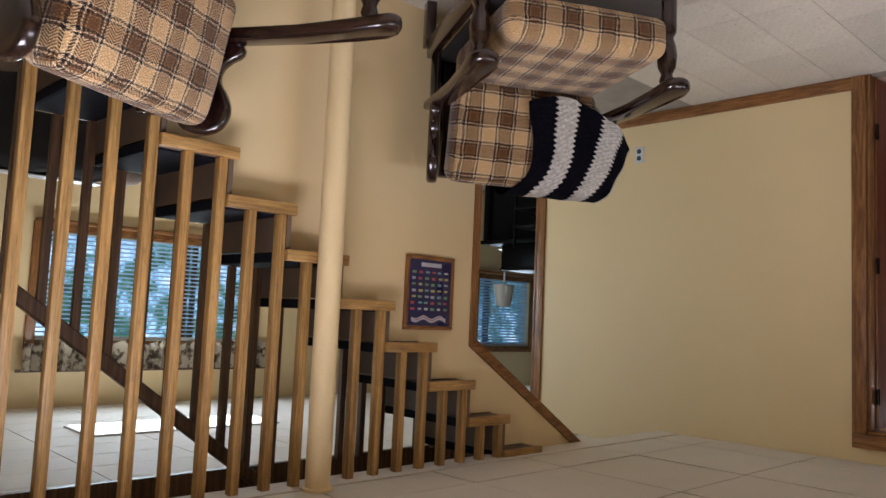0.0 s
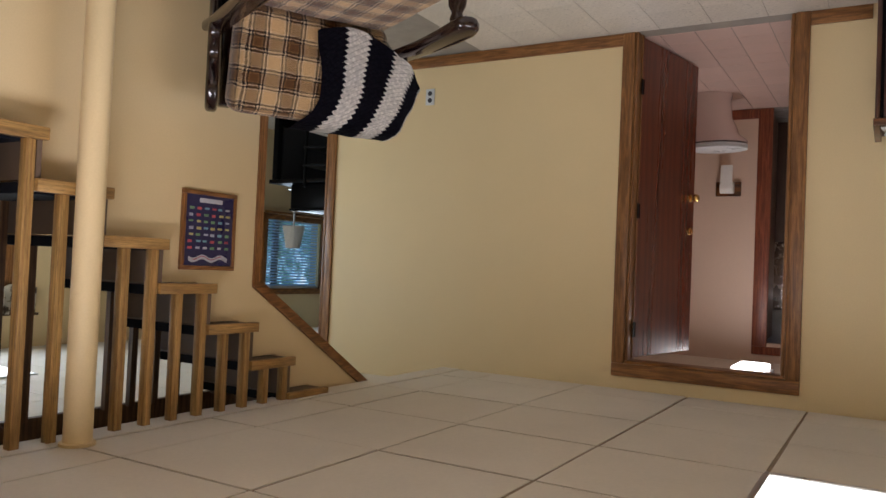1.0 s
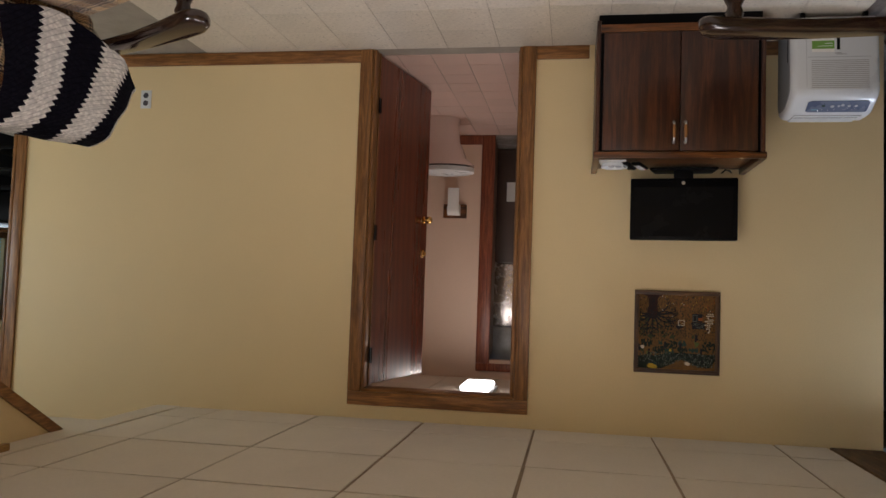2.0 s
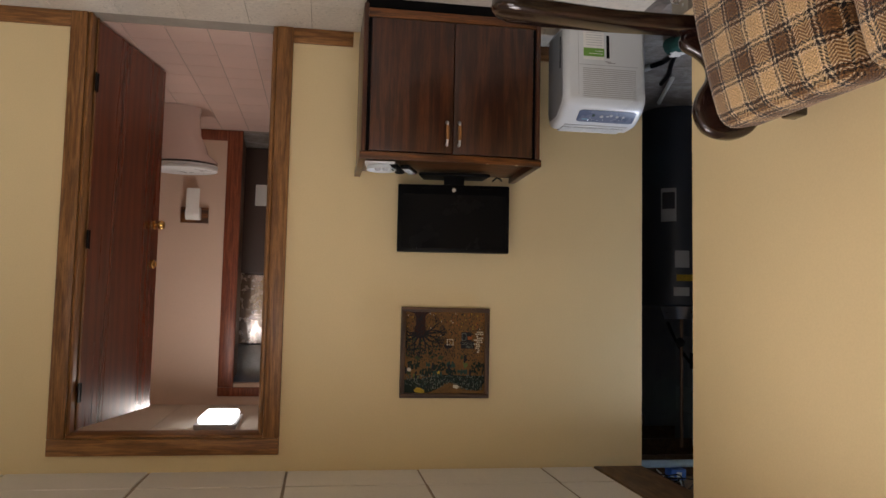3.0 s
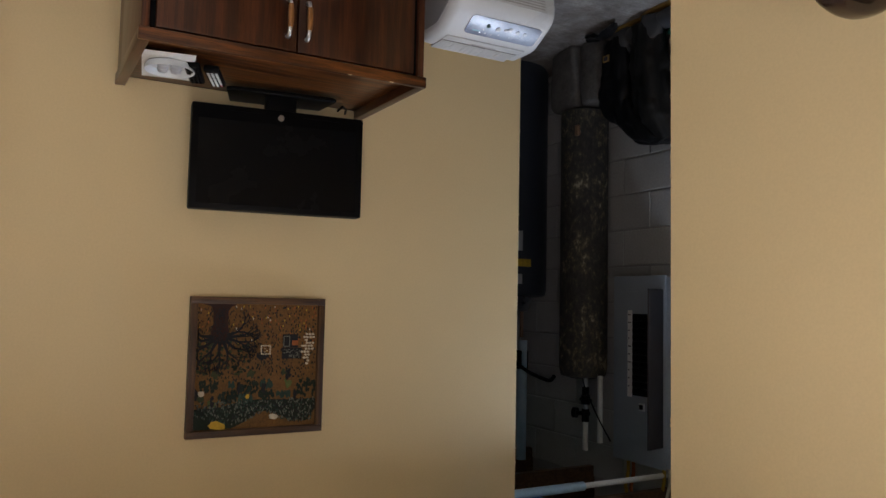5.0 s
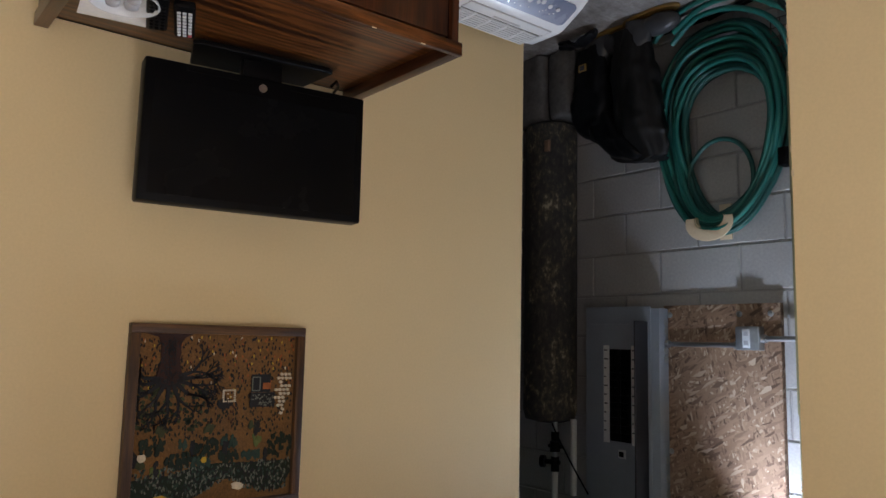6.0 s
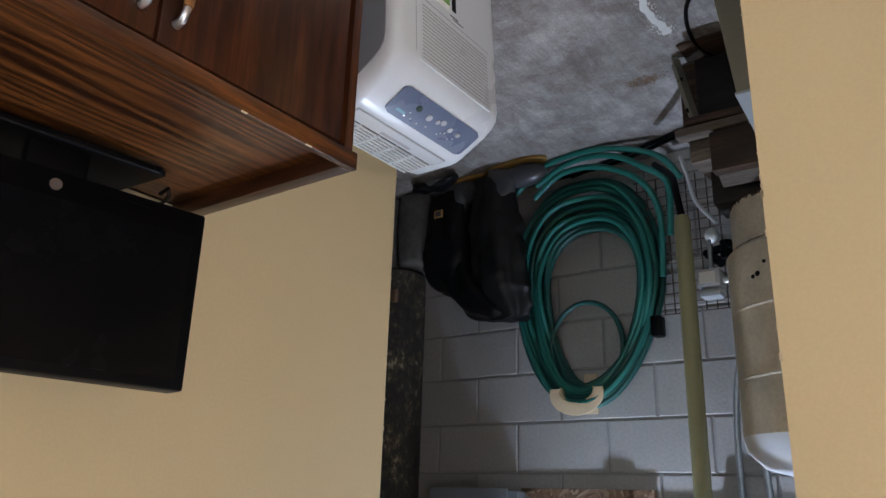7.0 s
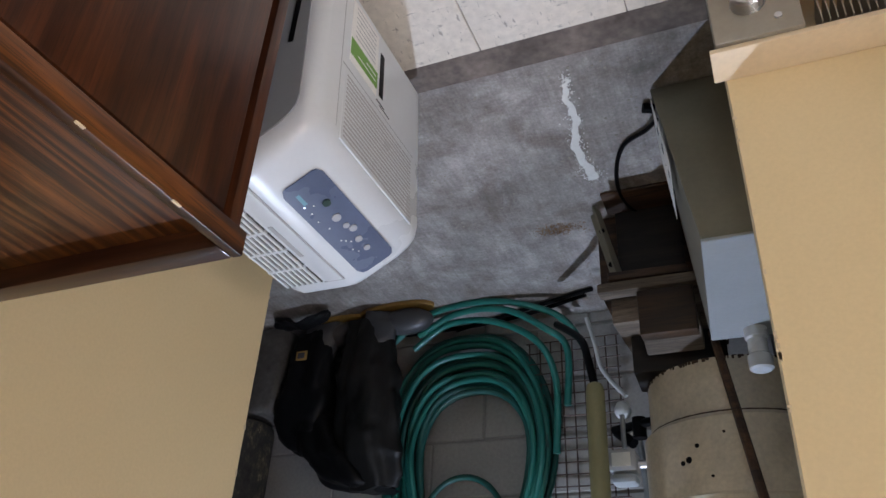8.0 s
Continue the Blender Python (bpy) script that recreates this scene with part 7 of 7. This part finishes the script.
part("dome", bm, WHITE, pt, "white domed end", 40)
bm = bmesh.new()
tube(bm, [(-4.025 + 0.225 * math.cos(2 * math.pi * k / 40), -2.03 + 0.225 * math.sin(2 * math.pi * k / 40), 0.548) for k in range(40)], 0.006, 6, closed=True)
part("seam", bm, DARKWOOD, pt, "dark rusty seam", 60)
random.seed(77)
bm = bmesh.new()
for k in range(110):
    a, r, h = math.pi * random.uniform(0.25, 1.05), random.uniform(0.0012, 0.0045), random.uniform(0.001, 0.011)
    m = Matrix.Translation((-4.025 + 0.222 * math.cos(a), -2.03 + 0.222 * math.sin(a), 0.404)) @ Matrix.Rotation(a - math.pi / 2, 4, "Z")
    box(bm, -r, r, -0.002, 0.0012, 0.0, h, bevel=0.0008, m=m)
tagged(part("rust_rim", bm, DARKWOOD, pt, "flaking dark rust round the lower rim"), kind="stuff")
for a, z, r in ((118, 0.655, 0.009), (122, 0.66, 0.007), (112, 0.625, 0.006), (96, 0.60, 0.004), (105, 0.70, 0.004)):
    bm = bmesh.new()
    x, y = -4.025 + 0.243 * math.cos(radians(a)), -2.03 + 0.243 * math.sin(radians(a))
    lathe(bm, [(r, -0.002), (r * 0.8, 0.002), (0.001, 0.0025)], Matrix.Translation((x, y, z)) @ Vector((math.cos(radians(a)), math.sin(radians(a)), 0)).to_track_quat("Z", "Y").to_matrix().to_4x4(), 9)
    part("rust_spot", bm, BLACK, pt)
boxpart("red_tag", (-4.17, -4.15, -1.855, -1.852, 1.105, 1.13), PRINTS[1], pt)
bm = bmesh.new()
cyl(bm, (-4.24, -2.06, 0.47), (-4.37, -2.13, 0.47), 0.013, n=12)
cyl(bm, (-4.29, -2.09, 0.45), (-4.29, -2.09, 0.51), 0.020, n=12)
cyl(bm, (-4.31, -2.10, 0.52), (-4.36, -2.13, 0.475), 0.016, n=12)
part("pipe_tee", bm, BLACK, pt, "dark iron pipe fitting", 40)
ps2 = thing("pressure_switch", (-4.325, -2.02, 0.56), "small grey pressure switch with a printed label", "switch")
boxpart("case", (-4.365, -4.290, -2.06, -1.99, 0.565, 0.625), GREY, ps2, "", 0.008)
boxpart("label", (-4.355, -4.305, -1.99, -1.988, 0.575, 0.612), PAPER, ps2)
boxpart("cap", (-4.362, -4.293, -2.057, -1.993, 0.627, 0.655), GREYSHEET, ps2, "", 0.012)
bm = bmesh.new()
cyl(bm, (-4.325, -2.025, 0.46), (-4.325, -2.025, 0.566), 0.007, n=8)
part("nipple", bm, GALV, ps2)
bm = bmesh.new()
cyl(bm, (-4.290, -2.025, 0.60), (-4.262, -2.025, 0.60), 0.012, n=10)
part("connector", bm, STEEL, ps2, "", 40)
wb = thing("white_bulb", (-4.40, -2.18, 0.38), "round white float hanging on a thin white tube", "float")
bm = bmesh.new()
bmesh.ops.create_uvsphere(bm, u_segments=18, v_segments=12, radius=0.024, matrix=pose(-4.335, -2.10, 0.42) @ Matrix.Diagonal((1, 1, 1.15, 1)))
part("ball", bm, WHITE, wb, "", 60)
bm = bmesh.new()
tube(bm, curve([(-4.44, -2.16, 0.08), (-4.42, -2.16, 0.16), (-4.40, -2.17, 0.26), (-4.33, -2.15, 0.36)], 6), 0.007, 8)
part("thin_tube", bm, WHITE, wb, "", 60)

# timber under the tank
for dims, m, lab, rot, tip in (((-4.212, -4.072, -1.765, -1.722, 0.238, 0.362), PLYBROWN, "brown plywood end standing under the cream tank", 0, 0),
                                ((-4.213, -4.068, -1.865, -1.768, 0.300, 0.358), PALEPLANK, "pale weathered plank end under the cream tank", 0, -28),
                                ((-4.314, -4.056, -1.775, -1.728, 0.198, 0.226), PALEPLANK, "narrow pale board below the timber blocks", 0, 0),
                                ((-4.285, -4.08, -1.790, -1.735, 0.166, 0.190), DARKWOOD, "narrow dark board below the timber blocks", -3, 0),
                                ((-4.285, -4.02, -2.02, -1.785, 0.196, 0.290), PALEPLANK, "pale square timber under the cream tank", 3, 0),
                                ((-4.262, -4.02, -2.03, -1.88, 0.292, 0.400), BLACKWOOD, "near-black timber block carrying the cream tank", -2, 0),
                                ((-4.33, -3.9, -2.2, -1.87, -0.1, 0.164), DARKWOOD, "dark timber base on the concrete floor", 0, 0)):
    at = Vector(((dims[0] + dims[1]) / 2, (dims[2] + dims[3]) / 2, dims[4]))
    tb = thing("timber_block", at, lab, "timber", "timber blocks")
    bm = bmesh.new()
    box(bm, *dims, bevel=0.004, seg=2)
    bmesh.ops.rotate(bm, verts=bm.verts, cent=at, matrix=Matrix.Rotation(radians(rot), 3, "Z") @ Matrix.Rotation(radians(tip), 3, "X"))
    part("block", bm, m, tb)
stick_ = thing("wooden_stick", (-4.02, -1.70, 0.3), "long narrow brown stick leaning by the tank", "stick")
bm = bmesh.new()
cyl(bm, (-4.045, -1.80, 0.34), (-3.96, -1.72, 0.95), 0.011, n=8)
part("stick", bm, DARKWOOD, stick_)
pp = thing("plastic_pipe_end", (-3.97, -1.75, 0.3), "white ribbed plastic pipe fitting behind the wall", "pipe")
bm = bmesh.new()
lathe(bm, [(0.021, 0.38), (0.026, 0.385), (0.026, 0.415), (0.022, 0.42), (0.022, 0.455), (0.027, 0.46), (0.027, 0.49), (0.021, 0.495)], Matrix.Translation((-3.945, -1.70, 0.0)), 20)
part("fitting", bm, WHITE, pp, "", 30)

# sheet-metal pump housing with an angle-iron stand
hv = thing("pump_housing", (-3.9, -1.65, -0.1), "olive and grey sheet-metal housing on the concrete floor", "machine housing")
def sheet(corners, depth, name, material, label=""):
    """A folded plate: four corners, thickened along its normal."""
    p = [Vector(c) for c in corners]
    nrm = (p[1] - p[0]).cross(p[3] - p[0]).normalized() * depth
    bm = bmesh.new()
    v = [bm.verts.new(c) for c in p] + [bm.verts.new(c + nrm) for c in p]
    for f in ((0, 1, 2, 3), (7, 6, 5, 4), (0, 4, 5, 1), (1, 5, 6, 2), (2, 6, 7, 3), (3, 7, 4, 0)):
        bm.faces.new([v[k] for k in f])
    bmesh.ops.recalc_face_normals(bm, faces=bm.faces)
    bmesh.ops.bevel(bm, geom=bm.edges[:], offset=abs(depth) * 0.25, segments=1, affect="EDGES")
    return part(name, bm, material, hv, label)


sheet(((-4.084, -1.350, -0.095), (-3.66, -1.350, -0.095), (-3.66, -1.262, 0.398), (-4.014, -1.262, 0.398)), 0.008, "front_panel", OLIVE, "olive painted front panel")
sheet(((-4.016, -1.250, 0.402), (-3.66, -1.250, 0.402), (-3.66, -1.745, 0.390), (-4.047, -1.745, 0.390)), 0.008, "top_panel", GREYSHEET, "pale grey top panel")
sheet(((-4.076, -1.362, -0.095), (-4.010, -1.276, 0.390), (-4.046, -1.742, 0.378), (-4.094, -1.742, -0.095)), 0.006, "side_panel", OLIVE, "dull olive side panel")
notice = sheet(((-4.088, -1.372, -0.085), (-4.0635, -1.362, 0.115), (-4.0735, -1.52, 0.170), (-4.087, -1.47, 0.02)), 0.0015, "notice", PAPER, "torn and stained paper notice")
for k, (y, z, r) in enumerate(((-1.395, -0.01, 0.010), (-1.40, 0.035, 0.014), (-1.43, 0.065, 0.010), (-1.42, 0.095, 0.016), (-1.46, 0.105, 0.012), (-1.45, 0.135, 0.008))):
    x = -4.084 + (z + 0.095) * 0.125 - (-1.36 - y) * 0.07
    boxpart("notice_print", (x - 0.006, x - 0.0045, y - r, y + r * 0.6, z, z + r * 1.4), INK, notice)
bm = bmesh.new()
cyl(bm, (-4.085, -1.41, -0.085), (-4.11, -1.40, -0.085), 0.012, n=10)
part("cable_gland", bm, BLACK, hv)
bm = bmesh.new()
tube(bm, curve([(-4.085, -1.44, -0.075), (-4.117, -1.488, -0.088), (-4.183, -1.534, -0.090), (-4.222, -1.635, -0.091), (-4.234, -1.757, -0.091), (-4.207, -1.848, -0.09), (-4.142, -1.89, -0.08)], 8), 0.006, 8)
part("cable", bm, BLACK, hv, "black power cable", 60)
for p, q in (((-4.318, -1.805, -0.095), (-4.247, -1.775, 0.212)),):
    bm = bmesh.new()
    p, q = Vector(p), Vector(q)
    M = Matrix.Translation(p) @ (q - p).to_track_quat("Z", "Y").to_matrix().to_4x4()
    box(bm, -0.018, 0.018, -0.003, 0.003, 0, (q - p).length, bevel=0.001, m=M)
    box(bm, -0.018, -0.012, 0.003, 0.03, 0, (q - p).length, bevel=0.001, m=M)
    part("angle_iron", bm, OLIVE, hv, "drilled angle-iron leg")
for z in (0.0, 0.12, 0.2):
    bm = bmesh.new()
    lathe(bm, [(0.008, 0), (0.008, 0.004), (0.001, 0.005)], pose(-4.30 + z * 0.18, -1.785 + z * 0.1, z, -90), 10)
    part("bolt", bm, BLACK, hv)
# dark board added where the space behind the frame lies in shade
boxpart("back_board", (-4.27, -4.09, -1.862, -1.842, -0.098, 0.19), BLACKWOOD, hv, "near-black board standing for the shaded space behind the frame", 0.003)
boxpart("floor_board", (-4.29, -4.10, -1.842, -1.735, -0.0985, -0.088), DARKWOOD, hv, "brown board under the frame", 0.003)

# small things on the concrete: green printed bag, spilled powder
bag = thing("printed_bag", (-4.95, -1.43, -0.1), "small teal cloth bag with a cream printed flower", "bag")
bm = bmesh.new()
limb(bm, [(-4.96, -1.435, -0.098), (-4.955, -1.43, -0.06), (-4.95, -1.43, -0.025), (-4.95, -1.43, -0.01)], [0.085, 0.10, 0.095, 0.07], seed=41, squash=0.55)
part("bag", bm, TEALCLOTH, bag, "", 60)
FLOWER = ((0.0, 0.0, 0.026), (0.034, 0.012, 0.022), (-0.030, 0.016, 0.020), (0.012, -0.034, 0.022), (-0.022, -0.026, 0.018))
for dx, dz, r in FLOWER:
    bm = bmesh.new()
    lathe(bm, [(r, 0), (r, 0.003), (r * 0.55, 0.005), (0.001, 0.004)], pose(-4.955 + dz, -1.43 + dx * 0.7, -0.004, 0, 0, 0), 14)
    part("petal", bm, PAPER, bag, "cream printed petal", 50)
hs = thing("black_hose", (-4.9, -1.5, -0.1), "black hose looped on the concrete floor", "hose")
bm = bmesh.new()
tube(bm, curve([(-5.43, -1.49, -0.085), (-5.33, -1.53, -0.085), (-5.21, -1.52, -0.085), (-5.08, -1.48, -0.085), (-4.96, -1.42, -0.085), (-4.85, -1.38, -0.085)], 8), 0.014, 10)
tube(bm, curve([(-5.75, -1.71, -0.086), (-5.55, -1.665, -0.086), (-5.38, -1.60, -0.086), (-5.15, -1.52, -0.086), (-4.95, -1.44, -0.086)], 8), 0.013, 10)
part("tube", bm, BLACK, hs, "", 60)
bm = bmesh.new()
cyl(bm, (-5.48, -1.475, -0.083), (-5.42, -1.494, -0.083), 0.017, n=14)
part("end_fitting", bm, PVC, hs, "white plastic end fitting", 50)
dr = thing("dark_rod", (-4.8, -2.4, -0.1), "long thin dark rod lying at the foot of the block wall", "rod")
bm = bmesh.new()
cyl(bm, (-4.44, -2.28, -0.088), (-5.02, -2.462, -0.088), 0.008, n=10)
part("rod", bm, BLACK, dr, "", 50)
rod = thing("white_rod", (-6.0, -1.7, -0.1), "thin white plastic rod lying on the concrete", "rod")
bm = bmesh.new()
cyl(bm, (-5.54, -1.685, -0.060), (-6.16, -1.885, -0.084), 0.014, n=12)
part("rod", bm, PVC, rod, "", 50)
sp = thing("spilled_powder", (-4.28, -1.45, -0.1), "thin streak of white powder on the concrete", "powder", kind="stuff")
bm = bmesh.new()
way = [(-4.262, -1.245), (-4.266, -1.271), (-4.277, -1.361), (-4.292, -1.471), (-4.301, -1.594), (-4.288, -1.672)]
rim = [[], []]
for i in range(46):
    t = 0.3 + i / 45 * 4.6
    j = min(int(t), 4)
    (xa, ya), (xb_, yb) = way[j], way[j + 1]
    w = 0.0035 + 0.0020 * t + random.uniform(-0.0015, 0.0025)
    x, y = xa + (xb_ - xa) * (t - j), ya + (yb - ya) * (t - j)
    x += 0.007 * math.sin(t * 3.3) + 0.003 * math.sin(t * 11)
    rim[0].append((x - w, y + random.uniform(-0.003, 0.003)))
    rim[1].append((x + w, y + random.uniform(-0.003, 0.003)))
prism(bm, rim[0] + rim[1][::-1], 0.0016, Matrix.Translation((0, 0, -0.0999)))
for k in range(500):
    t = random.random() ** 0.8 * 4.999
    i = int(t)
    (xa, ya), (xb_, yb) = way[i], way[i + 1]
    w = 0.0035 + 0.0022 * t + 0.003 * max(0, math.sin(t * 6))
    x, y = xa + (xb_ - xa) * (t - i) + random.gauss(0, w), ya + (yb - ya) * (t - i) + random.gauss(0, 0.012)
    r = random.uniform(0.0006, 0.0024)
    prism(bm, [(r * math.cos(1.257 * q) * random.uniform(0.6, 1.3), r * math.sin(1.257 * q) * random.uniform(0.6, 1.3)) for q in range(5)], 0.0008 + 0.001 * random.random(), Matrix.Translation((x, y, -0.0999)))
part("powder", bm, PAPER, sp)
crumb = thing("debris", (-4.5, -1.6, -0.1), "scattered crumbs and chips on the concrete floor", "debris", kind="stuff")
bm = bmesh.new()
for k in range(420):
    x, y = random.uniform(-5.7, -4.0), random.uniform(-2.3, -1.15)
    r = random.uniform(0.0006, 0.0028)
    box(bm, x - r, x + r, y - r, y + r * 1.5, -0.1, -0.1 + r * 0.5, m=Matrix.Translation((x, y, 0)) @ Matrix.Rotation(random.uniform(0, 3), 4, "Z") @ Matrix.Translation((-x, -y, 0)))
part("chips", bm, GROUT, crumb)
stain = thing("rust_stain", (-4.42, -1.86, -0.1), "small patch of orange rust stains on the concrete", "stain", kind="stuff")
bm = bmesh.new()
for k in range(420):
    r = random.uniform(0.0005, 0.0030)
    x, y = -4.452 + random.gauss(0, 0.036), -1.89 + random.gauss(0, 0.016)
    prism(bm, [(r * math.cos(1.257 * q) * random.uniform(0.6, 1.4), r * math.sin(1.257 * q) * random.uniform(0.6, 1.4)) for q in range(5)], 0.0006, Matrix.Translation((x, y, -0.0999)))
part("specks", bm, RUSTSTAIN, stain)
crack = thing("floor_crack_filler", (-4.9, -2.2, -0.1), "thin black strip along the foot of the block wall", "strip")
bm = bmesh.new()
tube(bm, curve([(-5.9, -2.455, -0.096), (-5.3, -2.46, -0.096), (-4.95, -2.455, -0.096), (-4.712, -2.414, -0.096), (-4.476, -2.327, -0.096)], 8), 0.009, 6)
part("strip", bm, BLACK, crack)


# ---- pieces of floors and walls ----
def pieces(name, parent, dims, bevel, material, places):
    bm = bmesh.new()
    box(bm, -dims[0] / 2, dims[0] / 2, -dims[1] / 2, dims[1] / 2, -dims[2], 0.0)
    if bevel:
        top = [e for e in bm.edges if all(v.co.z > -1e-6 for v in e.verts)]
        bmesh.ops.bevel(bm, geom=top, offset=bevel, segments=1, affect="EDGES")
    me = mesh_of(name, bm, material)
    for m in places:
        ob = new(name, me)
        ob.parent = parent
        ob.matrix_basis = m


random.seed(21)
pieces("floor_tile", floor, (0.3025, 0.3025, 0.005), 0.0012, TILE,
       [pose(-4.84 + 0.3048 * i, -0.86 + 0.3048 * j, random.uniform(-0.0006, 0.0004)) for i in range(10) for j in range(12) if -4.84 + 0.3048 * i < -1.95])
pieces("bath_tile", bath_floor, (0.206, 0.206, 0.005), 0.001, PINKTILE,
       [pose(-5.22 - 0.21 * i, 0.305 + 0.21 * j, random.uniform(-0.0005, 0.0005)) for i in range(11) for j in range(10)])
blocks = []
for r in range(-1, 12):
    for c in range(9):
        blocks.append(pose(-3.7 - 0.406 * c + (0.203 if r % 2 else 0.0) + 0.014, -2.48, -0.053 + 0.2032 * (r + 0.5), -90, 0, 0))
pieces("block", wall_block, (0.398, 0.1952, 0.03), 0.004, BLOCK, blocks)
